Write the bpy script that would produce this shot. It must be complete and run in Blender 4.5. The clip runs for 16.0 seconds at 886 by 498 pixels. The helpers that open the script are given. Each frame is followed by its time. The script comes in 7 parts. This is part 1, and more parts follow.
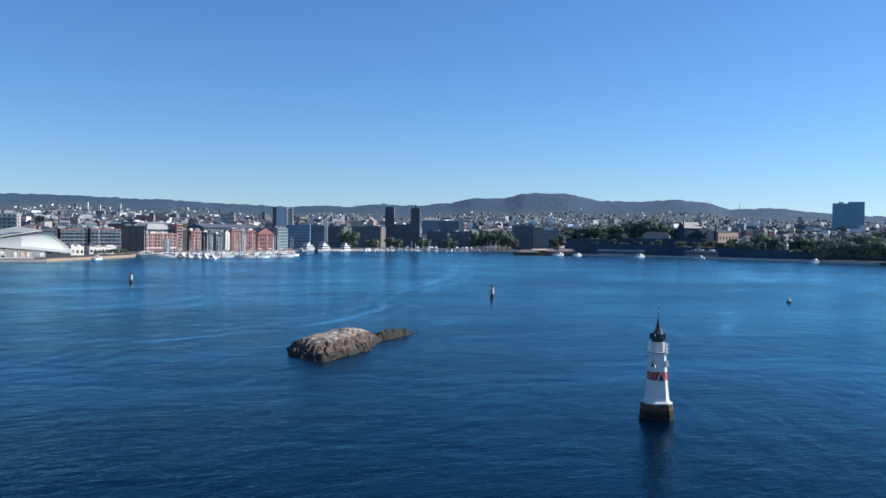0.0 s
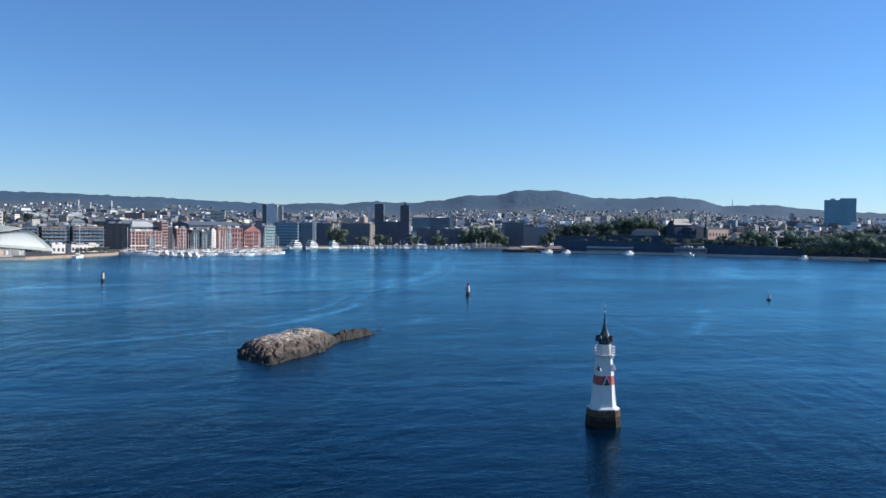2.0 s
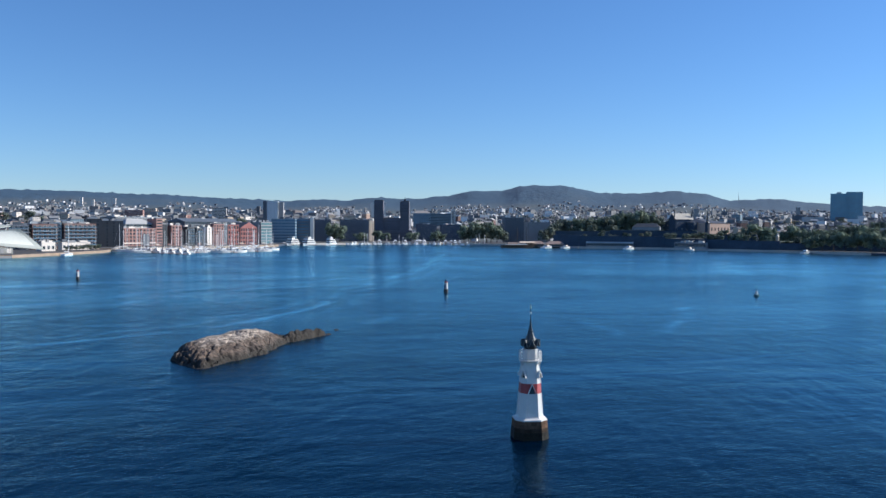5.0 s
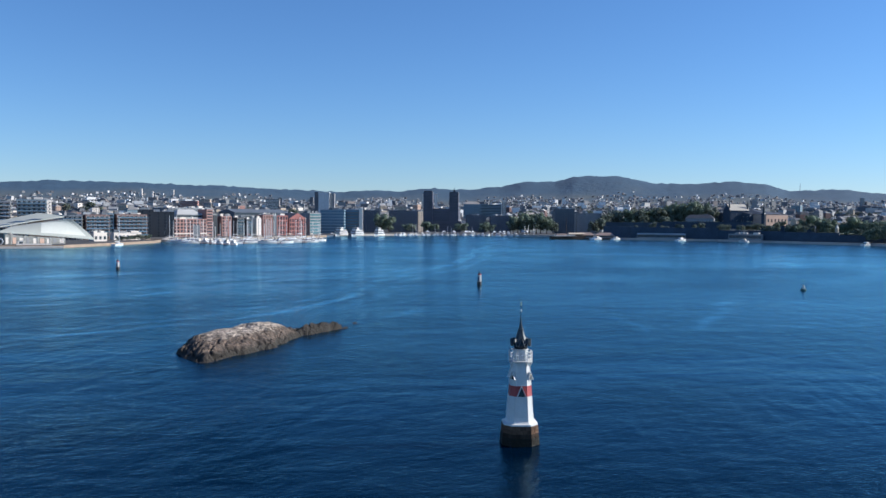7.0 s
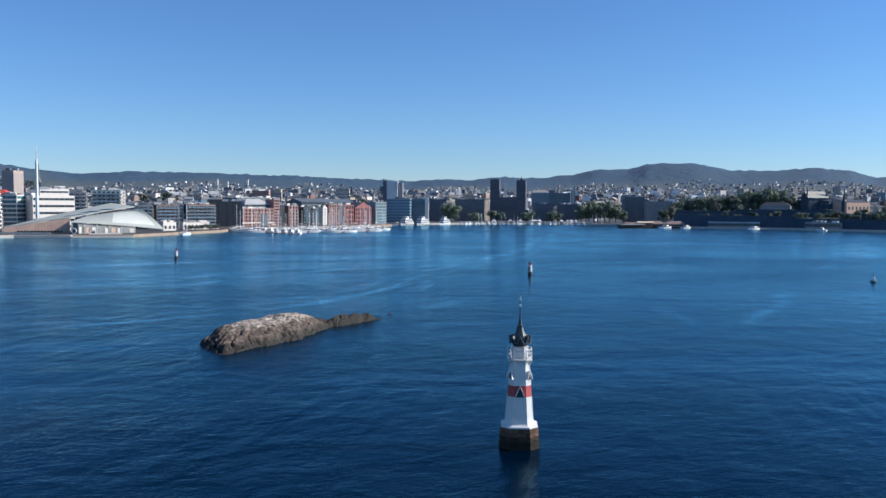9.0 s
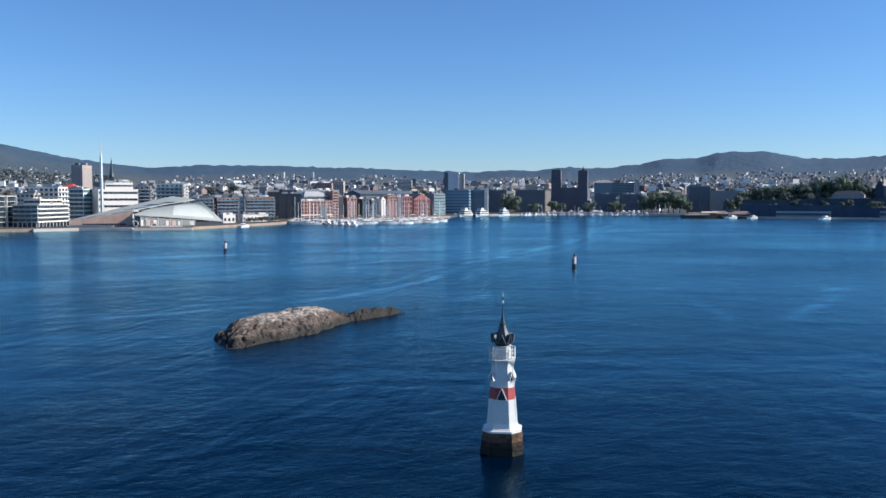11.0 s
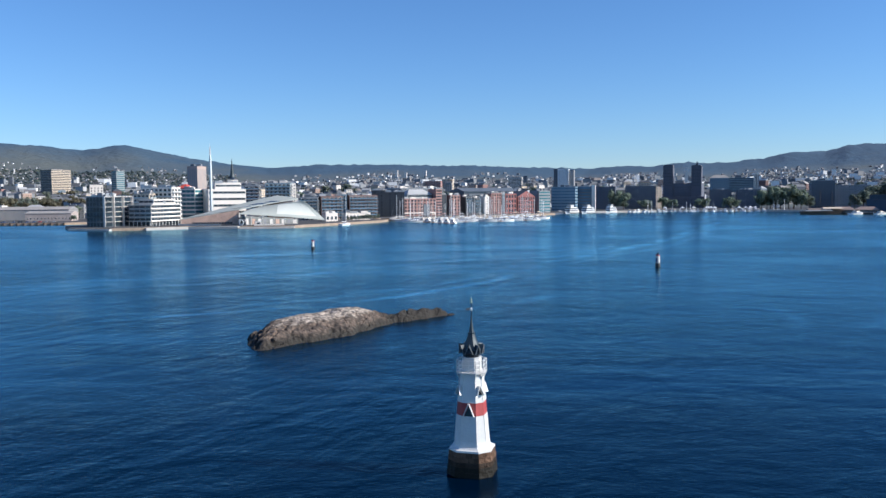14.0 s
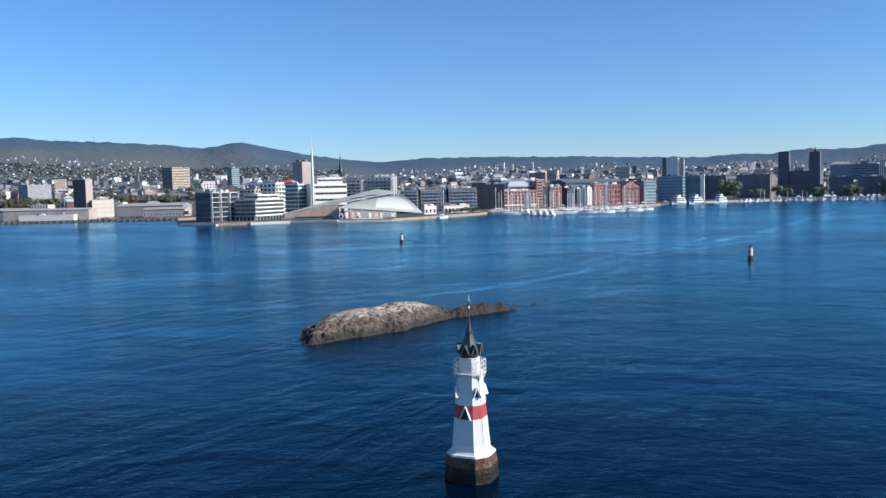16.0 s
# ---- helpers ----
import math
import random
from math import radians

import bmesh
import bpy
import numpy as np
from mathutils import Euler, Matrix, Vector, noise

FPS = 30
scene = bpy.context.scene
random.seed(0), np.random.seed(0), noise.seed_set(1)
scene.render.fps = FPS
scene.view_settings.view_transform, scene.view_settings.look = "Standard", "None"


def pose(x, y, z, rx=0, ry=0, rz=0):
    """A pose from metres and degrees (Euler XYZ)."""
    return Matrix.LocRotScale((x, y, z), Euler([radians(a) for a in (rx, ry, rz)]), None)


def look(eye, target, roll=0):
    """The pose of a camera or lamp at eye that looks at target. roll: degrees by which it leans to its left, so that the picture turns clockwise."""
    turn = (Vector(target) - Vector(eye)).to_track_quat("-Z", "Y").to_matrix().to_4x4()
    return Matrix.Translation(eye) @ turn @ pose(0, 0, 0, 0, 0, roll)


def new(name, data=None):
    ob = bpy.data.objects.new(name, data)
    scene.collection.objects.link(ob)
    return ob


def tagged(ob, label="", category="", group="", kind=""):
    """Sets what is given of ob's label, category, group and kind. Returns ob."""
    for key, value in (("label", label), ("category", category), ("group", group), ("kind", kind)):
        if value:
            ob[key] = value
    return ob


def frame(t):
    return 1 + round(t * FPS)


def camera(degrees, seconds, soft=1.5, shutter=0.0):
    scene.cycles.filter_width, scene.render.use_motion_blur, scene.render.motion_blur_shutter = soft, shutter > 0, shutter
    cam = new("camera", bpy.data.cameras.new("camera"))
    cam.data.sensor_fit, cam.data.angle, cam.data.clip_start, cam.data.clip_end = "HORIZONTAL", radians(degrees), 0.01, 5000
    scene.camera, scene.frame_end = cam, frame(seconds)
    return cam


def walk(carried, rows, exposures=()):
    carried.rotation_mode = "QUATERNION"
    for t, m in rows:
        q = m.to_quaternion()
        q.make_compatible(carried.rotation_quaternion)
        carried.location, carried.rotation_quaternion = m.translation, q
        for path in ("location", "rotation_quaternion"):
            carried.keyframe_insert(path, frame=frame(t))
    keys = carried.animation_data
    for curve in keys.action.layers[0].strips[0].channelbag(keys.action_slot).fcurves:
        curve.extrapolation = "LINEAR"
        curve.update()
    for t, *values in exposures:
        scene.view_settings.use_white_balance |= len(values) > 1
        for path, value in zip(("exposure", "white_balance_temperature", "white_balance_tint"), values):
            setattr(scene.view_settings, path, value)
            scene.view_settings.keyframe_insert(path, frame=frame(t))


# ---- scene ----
# ------------------------------------------------------------ camera
cam = camera(55.0, 16.0, soft=1.5)
# seconds, x, y, z, yaw, pitch, roll
ROWS = (
    (0, -42.02, -113.32, 25.05, -6.063, -1.019, -0.826),
    (0.5, -39.89, -111.95, 25.07, -6.046, -1.288, -0.928),
    (1, -37.75, -110.59, 25.06, -6.148, -1.333, -0.897),
    (1.5, -35.63, -109.23, 25.09, -6.366, -1.183, -0.962),
    (2, -33.51, -107.86, 25.09, -6.426, -1.201, -0.721),
    (2.5, -31.41, -106.51, 25.09, -6.630, -1.255, -0.553),
    (3, -29.32, -105.15, 25.06, -6.601, -1.257, -0.544),
    (3.5, -27.24, -103.79, 25.05, -6.392, -1.314, -0.535),
    (5.8, -17.63, -97.59, 25.07, -5.200, -1.600, -0.340),
    (6, -16.80, -97.05, 25.07, -4.858, -1.645, -0.332),
    (6.5, -14.68, -95.72, 25.13, -3.594, -1.869, -0.455),
    (7, -12.57, -94.41, 25.19, -2.294, -2.123, -0.501),
    (7.5, -10.46, -93.09, 25.14, -1.232, -2.235, -0.483),
    (8, -8.37, -91.78, 25.05, -0.068, -2.418, -0.232),
    (8.5, -6.28, -90.44, 25.08, 1.228, -2.678, -0.269),
    (9, -4.18, -89.09, 25.26, 2.548, -2.907, -0.303),
    (9.2, -3.34, -88.54, 25.26, 3.110, -2.985, -0.290),
    (11.3, 5.60, -82.51, 25.22, 7.430, -3.560, 0.110),
    (11.5, 6.45, -81.92, 25.22, 7.704, -3.583, 0.115),
    (12, 8.56, -80.42, 25.14, 8.566, -3.532, 0.108),
    (12.5, 10.67, -78.90, 25.18, 9.659, -3.693, 0.462),
    (13, 12.79, -77.37, 25.24, 11.065, -3.967, 0.029),
    (13.5, 14.91, -75.82, 25.23, 12.875, -3.900, 0.306),
    (14, 17.02, -74.26, 25.18, 14.784, -3.639, 0.522),
    (14.5, 19.13, -72.69, 25.24, 16.355, -3.529, 0.405),
    (15, 21.24, -71.11, 25.18, 17.839, -3.564, 0.618),
    (15.5, 23.34, -69.53, 25.21, 19.586, -3.860, 1.189),
    (16, 25.44, -67.95, 25.09, 22.170, -4.047, 1.298),
)
walk(cam, [(t, pose(x, y, z, 90 + p, 0, a) @ pose(0, 0, 0, 0, 0, -r)) for t, x, y, z, a, p, r in ROWS],
     exposures=((0.0, 0.55, 5270, 11), (6.0, 0.53, 5270, 11), (9.0, 0.51, 5270, 11), (11.5, 0.57, 5270, 11), (13.0, 0.62, 5270, 11), (16.0, 0.62, 5270, 11)))

# ------------------------------------------------------------ sky and sun
SUN_AZ, SUN_EL = 6.0, 30.0          # degrees: from +x towards +y; above the horizon
world = bpy.data.worlds.new("sky")
scene.world = world
world.use_nodes = True
wn = world.node_tree.nodes
sky = wn.new("ShaderNodeTexSky")
sky.sky_type = "NISHITA"
sky.sun_disc = False
sky.sun_elevation = radians(SUN_EL)
sky.sun_rotation = radians(90.0 - SUN_AZ)
sky.altitude = 0.0
sky.air_density = 1.0
sky.dust_density = 0.0
sky.ozone_density = 6.0
wn["Background"].inputs["Strength"].default_value = 0.076
world.node_tree.links.new(sky.outputs[0], wn["Background"].inputs["Color"])

sun_data = bpy.data.lights.new("sun", "SUN")
sun_data.energy, sun_data.angle, sun_data.color = 5.0, radians(0.53), (1.0, 0.84, 0.63)
sun = new("sun", sun_data)
sd = Vector((math.cos(radians(SUN_AZ)) * math.cos(radians(SUN_EL)), math.sin(radians(SUN_AZ)) * math.cos(radians(SUN_EL)), math.sin(radians(SUN_EL))))
sun.matrix_world = look(sd * 900, (0, 0, 0))


# ------------------------------------------------------------ materials
def material(name, color, rough=0.7, metal=0.0, vary=0.25, scale=0.4, bump=0.0, bump_scale=3.0, island=0.0, obj=0.0, second=None):
    """A surface with stains at a large and grain at a small scale; island and obj vary pieces in value."""
    m = bpy.data.materials.new(name)
    m.use_nodes = True
    n, l = m.node_tree.nodes, m.node_tree.links
    b = n["Principled BSDF"]
    b.inputs["Roughness"].default_value, b.inputs["Metallic"].default_value = rough, metal
    tc = n.new("ShaderNodeTexCoord")
    big, fine = n.new("ShaderNodeTexNoise"), n.new("ShaderNodeTexNoise")
    big.inputs["Scale"].default_value, big.inputs["Detail"].default_value = scale, 5
    fine.inputs["Scale"].default_value, fine.inputs["Detail"].default_value = scale * 9, 3
    add = n.new("ShaderNodeMath")
    add.operation = "ADD"
    l.new(tc.outputs["Object"], big.inputs["Vector"])
    l.new(tc.outputs["Object"], fine.inputs["Vector"])
    l.new(big.outputs["Fac"], add.inputs[0])
    l.new(fine.outputs["Fac"], add.inputs[1])
    span = n.new("ShaderNodeMapRange")
    span.inputs["From Min"].default_value, span.inputs["From Max"].default_value = 0.6, 1.4
    l.new(add.outputs[0], span.inputs["Value"])
    mix = n.new("ShaderNodeMix")
    mix.data_type = "RGBA"
    dark = second or [c * (1 - vary) for c in color]
    light = color if second else [min(1, c * (1 + vary * 0.6)) for c in color]
    mix.inputs["A"].default_value, mix.inputs["B"].default_value = (*dark, 1), (*light, 1)
    l.new(span.outputs[0], mix.inputs["Factor"])
    out = mix.outputs["Result"]
    if island or obj:
        hsv, rng = n.new("ShaderNodeHueSaturation"), n.new("ShaderNodeMapRange")
        amount = island or obj
        rng.inputs["To Min"].default_value, rng.inputs["To Max"].default_value = 1 - amount, 1 + amount
        if island:
            l.new(n.new("ShaderNodeNewGeometry").outputs["Random Per Island"], rng.inputs["Value"])
        else:
            l.new(n.new("ShaderNodeObjectInfo").outputs["Random"], rng.inputs["Value"])
        l.new(rng.outputs[0], hsv.inputs["Value"])
        l.new(out, hsv.inputs["Color"])
        out = hsv.outputs["Color"]
    l.new(out, b.inputs["Base Color"])
    if bump:
        bp, bn = n.new("ShaderNodeBump"), n.new("ShaderNodeTexNoise")
        bn.inputs["Scale"].default_value, bn.inputs["Detail"].default_value = bump_scale, 6
        bp.inputs["Strength"].default_value, bp.inputs["Distance"].default_value = bump, 0.3
        l.new(tc.outputs["Object"], bn.inputs["Vector"])
        l.new(bn.outputs["Fac"], bp.inputs["Height"])
        l.new(bp.outputs[0], b.inputs["Normal"])
    return m


def palette_material(name, colors, rough=0.8, vary=0.2):
    """Each loose piece of the mesh takes one colour of the palette."""
    m = material(name, (0.5, 0.5, 0.5), rough)
    n, l = m.node_tree.nodes, m.node_tree.links
    ramp = n.new("ShaderNodeValToRGB")
    ramp.color_ramp.interpolation = "CONSTANT"
    el = ramp.color_ramp.elements
    while len(el) < len(colors):
        el.new(0.5)
    for i, c in enumerate(colors):
        el[i].position, el[i].color = i / len(colors), (*c, 1)
    l.new(n.new("ShaderNodeNewGeometry").outputs["Random Per Island"], ramp.inputs["Fac"])
    tc, ns, hsv, rng = n.new("ShaderNodeTexCoord"), n.new("ShaderNodeTexNoise"), n.new("ShaderNodeHueSaturation"), n.new("ShaderNodeMapRange")
    ns.inputs["Scale"].default_value = 0.35
    rng.inputs["To Min"].default_value, rng.inputs["To Max"].default_value = 1 - vary, 1 + vary
    l.new(tc.outputs["Object"], ns.inputs["Vector"])
    l.new(ns.outputs["Fac"], rng.inputs["Value"])
    l.new(rng.outputs[0], hsv.inputs["Value"])
    l.new(ramp.outputs["Color"], hsv.inputs["Color"])
    l.new(hsv.outputs["Color"], n["Principled BSDF"].inputs["Base Color"])
    return m


WHITE_PAINT = material("white_paint", (0.63, 0.615, 0.58), 0.5, vary=0.12, scale=0.8, bump=0.05)
RED_PAINT = material("red_paint", (0.36, 0.055, 0.05), 0.5, vary=0.3, scale=1.2)
GRANITE = material("granite_blocks", (0.125, 0.077, 0.05), 0.9, vary=0.45, scale=0.9, bump=0.6, bump_scale=4, obj=0.3)
WET_STONE = material("wet_weedy_stone", (0.022, 0.019, 0.014), 0.6, vary=0.5, scale=1.5, bump=0.5)
COPPER = material("weathered_copper", (0.036, 0.052, 0.06), 0.5, metal=0.2, vary=0.45, scale=1.4)
DAMP_STONE = material("damp_stone", (0.05, 0.036, 0.026), 0.85, vary=0.45, scale=1.2, bump=0.6, bump_scale=4, obj=0.3)
DARK_METAL = material("dark_metal", (0.03, 0.035, 0.04), 0.4, metal=0.6)
LEAD = material("lead_sheet", (0.15, 0.16, 0.16), 0.5, metal=0.2, vary=0.3, scale=1.5)
STEEL = material("grey_steel", (0.38, 0.39, 0.4), 0.4, metal=0.5)
GLASS = material("window_glass", (0.03, 0.045, 0.06), 0.12, vary=0.5, scale=0.2, obj=0.4)
TEAL_GLASS = material("teal_glass", (0.06, 0.17, 0.2), 0.15, vary=0.4, scale=0.15, obj=0.25)
BLUE_GLASS = material("blue_glass", (0.11, 0.19, 0.27), 0.15, vary=0.35, scale=0.12, obj=0.25)
GALLERY_GLASS = material("gallery_glass", (0.3, 0.3, 0.275), 0.25, vary=0.45, scale=0.25)
PALE_GLASS = material("pale_glass", (0.6, 0.64, 0.63), 0.6, vary=0.2, scale=0.2)
GREEN_PAINT = material("green_paint", (0.12, 0.3, 0.12), 0.5)
BLACK_PAINT = material("black_paint", (0.02, 0.02, 0.022), 0.5, vary=0.4, scale=1.0)
CONCRETE = material("quay_concrete", (0.5, 0.465, 0.42), 0.85, vary=0.3, scale=0.08, bump=0.2)
QUAY_STONE = material("quay_stone", (0.34, 0.26, 0.19), 0.9, vary=0.4, scale=0.2, bump=0.4)
ASPHALT = material("city_ground", (0.065, 0.065, 0.065), 0.9, vary=0.4, scale=0.03)
TIMBER = material("dark_timber", (0.09, 0.065, 0.045), 0.8, vary=0.4, scale=0.3)
SILVER_WOOD = material("weathered_wood", (0.60, 0.41, 0.31), 0.7, vary=0.3, scale=0.25)
ROOF_SAIL = material("pale_roof", (0.36, 0.38, 0.345), 0.7, vary=0.1, scale=0.05)
WHITE_PLASTER = material("white_plaster", (0.75, 0.69, 0.615), 0.7, vary=0.12, scale=0.12)
CREAM = material("cream_plaster", (0.56, 0.47, 0.36), 0.8, vary=0.2, scale=0.12)
GREY_PLASTER = material("grey_plaster", (0.28, 0.285, 0.29), 0.8, vary=0.2, scale=0.12)
DARK_CLAD = material("dark_cladding", (0.115, 0.135, 0.16), 0.6, vary=0.3, scale=0.12)
BLACK_CLAD = material("black_cladding", (0.03, 0.035, 0.045), 0.5, vary=0.3, scale=0.12)
TEAL_CLAD = material("blue_grey_cladding", (0.2, 0.28, 0.335), 0.5, vary=0.25, scale=0.12)
RED_BRICK = material("red_brick", (0.30, 0.125, 0.112), 0.85, vary=0.25, scale=0.2, bump=0.1)
BROWN_BRICK = material("brown_brick", (0.16, 0.10, 0.09), 0.85, vary=0.25, scale=0.15, bump=0.1)
# dark red brick, its colour blued to hold the distance haze
DARK_BRICK = material("hazy_dark_brick", (0.105, 0.115, 0.145), 0.85, vary=0.25, scale=0.12, bump=0.1)
PINK_BRICK = material("pinkish_brick", (0.36, 0.205, 0.175), 0.85, vary=0.2, scale=0.2)
PINK_STONE = material("pinkish_concrete", (0.43, 0.335, 0.29), 0.85, vary=0.2, scale=0.15)
OCHRE = material("ochre_stone", (0.50, 0.36, 0.28), 0.85, vary=0.2, scale=0.15, bump=0.1)
# dark stone with the blue of the haze put into its colour
FORT_STONE = material("haze_blue_stone", (0.052, 0.075, 0.11), 0.9, vary=0.4, scale=0.1, bump=0.4)
SLATE = material("slate_roof", (0.07, 0.075, 0.085), 0.6, vary=0.3, scale=0.15)
GREY_ROOF = material("grey_roof_felt", (0.20, 0.20, 0.20), 0.85, vary=0.3, scale=0.1)
LIGHT_ROOF = material("light_roof_metal", (0.42, 0.42, 0.41), 0.5, vary=0.2, scale=0.1)
RED_ROOF = material("red_roof_sheet", (0.55, 0.08, 0.05), 0.6, vary=0.2)
SHED_WALL = material("faded_shed_boards", (0.42, 0.36, 0.325), 0.85, vary=0.25, scale=0.15)
BROWN_ROOF = material("brown_tile_roof", (0.36, 0.26, 0.215), 0.8, vary=0.25, scale=0.2)
SHED_ROOF = material("brown_grey_roof", (0.34, 0.315, 0.29), 0.85, vary=0.25, scale=0.08)
FRIT_GLASS = material("fritted_glass", (0.56, 0.575, 0.52), 0.6, vary=0.1, scale=0.1)
BOAT_WHITE = material("boat_gelcoat", (0.8, 0.8, 0.78), 0.3, vary=0.08, obj=0.1)
BOAT_BLUE = material("blue_boat_cover", (0.05, 0.08, 0.16), 0.6, vary=0.3)
BARK = material("bark", (0.09, 0.07, 0.05), 0.9)
LEAVES = material("spring_leaves", (0.27, 0.325, 0.245), 0.9, vary=0.2, scale=0.25, island=0.1)
LEAVES_DARK = material("dark_leaves", (0.24, 0.275, 0.225), 0.9, vary=0.2, scale=0.25, island=0.1)
GRASS = material("grass_bank", (0.06, 0.08, 0.04), 0.9, vary=0.4, scale=0.1)
HOUSE_WALLS = palette_material("house_walls", ((0.7, 0.7, 0.69), (0.2, 0.21, 0.22), (0.19, 0.205, 0.225), (0.76, 0.76, 0.75), (0.14, 0.145, 0.155), (0.29, 0.295, 0.29), (0.145, 0.155, 0.17), (0.8, 0.8, 0.79), (0.135, 0.15, 0.17), (0.46, 0.46, 0.45), (0.25, 0.22, 0.205), (0.4, 0.405, 0.405)))
HOUSE_ROOFS = palette_material("house_roofs", ((0.1, 0.11, 0.125), (0.13, 0.125, 0.13), (0.15, 0.155, 0.165), (0.27, 0.275, 0.28), (0.125, 0.13, 0.135)))
FAR_LEAVES = palette_material("far_leaves", ((0.15, 0.18, 0.145), (0.17, 0.19, 0.14), (0.14, 0.165, 0.15), (0.185, 0.19, 0.15), (0.17, 0.165, 0.145), (0.145, 0.17, 0.145)))

# spruce greens shifted to blue: distance haze is part of these colours
SPRUCE = palette_material("hazy_spruce", ((0.07, 0.105, 0.12), (0.075, 0.11, 0.115), (0.06, 0.095, 0.115), (0.09, 0.115, 0.11), (0.07, 0.1, 0.105)))
BUDS = material("budding_leaves", (0.2, 0.185, 0.12), 0.85, vary=0.3, scale=0.25, island=0.2)


def let_light_through(m, share_of_light):
    """Thin leaves pass part of the light on to their far side."""
    n, l = m.node_tree.nodes, m.node_tree.links
    b = n["Principled BSDF"]
    thin, mixed = n.new("ShaderNodeBsdfTranslucent"), n.new("ShaderNodeMixShader")
    l.new(b.inputs["Base Color"].links[0].from_socket, thin.inputs["Color"])
    mixed.inputs[0].default_value = share_of_light
    l.new(b.outputs[0], mixed.inputs[1])
    l.new(thin.outputs[0], mixed.inputs[2])
    l.new(mixed.outputs[0], n["Material Output"].inputs["Surface"])


for dull in (GRANITE, DAMP_STONE, WET_STONE):
    dull.node_tree.nodes["Principled BSDF"].inputs["Specular IOR Level"].default_value = 0.15

for leaf in (LEAVES, LEAVES_DARK, FAR_LEAVES, BUDS, SPRUCE):
    let_light_through(leaf, 0.58)


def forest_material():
    """Spruce forest on the heights, tinted with haze blue; gardens, streets and lawns on the lower slopes."""
    # both forest tones carry the blue of the air in between
    m = material("hazy_forested_land", (0.04, 0.086, 0.138), 0.95, vary=0.45, scale=0.008, bump=1.0, bump_scale=0.035, second=(0.024, 0.057, 0.1))
    for node in m.node_tree.nodes:
        if node.type == "BUMP":
            node.inputs["Distance"].default_value = 8.0
    n, l = m.node_tree.nodes, m.node_tree.links
    b = n["Principled BSDF"]
    base = b.inputs["Base Color"].links[0].from_socket
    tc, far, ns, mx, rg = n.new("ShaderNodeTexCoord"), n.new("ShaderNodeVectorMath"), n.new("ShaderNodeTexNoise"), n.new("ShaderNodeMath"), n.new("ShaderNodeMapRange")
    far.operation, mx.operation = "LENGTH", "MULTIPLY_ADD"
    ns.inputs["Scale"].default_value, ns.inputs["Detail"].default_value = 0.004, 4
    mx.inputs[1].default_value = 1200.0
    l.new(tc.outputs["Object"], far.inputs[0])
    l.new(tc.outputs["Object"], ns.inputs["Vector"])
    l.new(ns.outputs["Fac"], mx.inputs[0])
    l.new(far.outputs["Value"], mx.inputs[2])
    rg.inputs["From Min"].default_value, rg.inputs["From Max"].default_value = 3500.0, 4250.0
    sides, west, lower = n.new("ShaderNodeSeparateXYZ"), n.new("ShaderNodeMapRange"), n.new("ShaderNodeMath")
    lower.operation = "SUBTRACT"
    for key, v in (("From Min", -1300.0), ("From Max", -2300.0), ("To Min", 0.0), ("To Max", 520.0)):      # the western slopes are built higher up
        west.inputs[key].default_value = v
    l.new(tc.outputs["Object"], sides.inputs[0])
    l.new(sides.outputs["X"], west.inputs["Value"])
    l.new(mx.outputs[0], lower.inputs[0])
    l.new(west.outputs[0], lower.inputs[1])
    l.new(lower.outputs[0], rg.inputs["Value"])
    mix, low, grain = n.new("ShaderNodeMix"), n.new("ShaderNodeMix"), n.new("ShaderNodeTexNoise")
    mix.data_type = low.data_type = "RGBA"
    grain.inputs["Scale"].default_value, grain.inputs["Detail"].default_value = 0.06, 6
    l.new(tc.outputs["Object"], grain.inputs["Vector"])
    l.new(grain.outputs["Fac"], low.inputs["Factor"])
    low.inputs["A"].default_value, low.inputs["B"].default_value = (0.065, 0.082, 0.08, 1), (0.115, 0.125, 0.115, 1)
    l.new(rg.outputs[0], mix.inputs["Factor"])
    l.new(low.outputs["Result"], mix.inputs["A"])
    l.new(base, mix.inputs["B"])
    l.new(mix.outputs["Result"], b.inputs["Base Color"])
    return m


FOREST = forest_material()


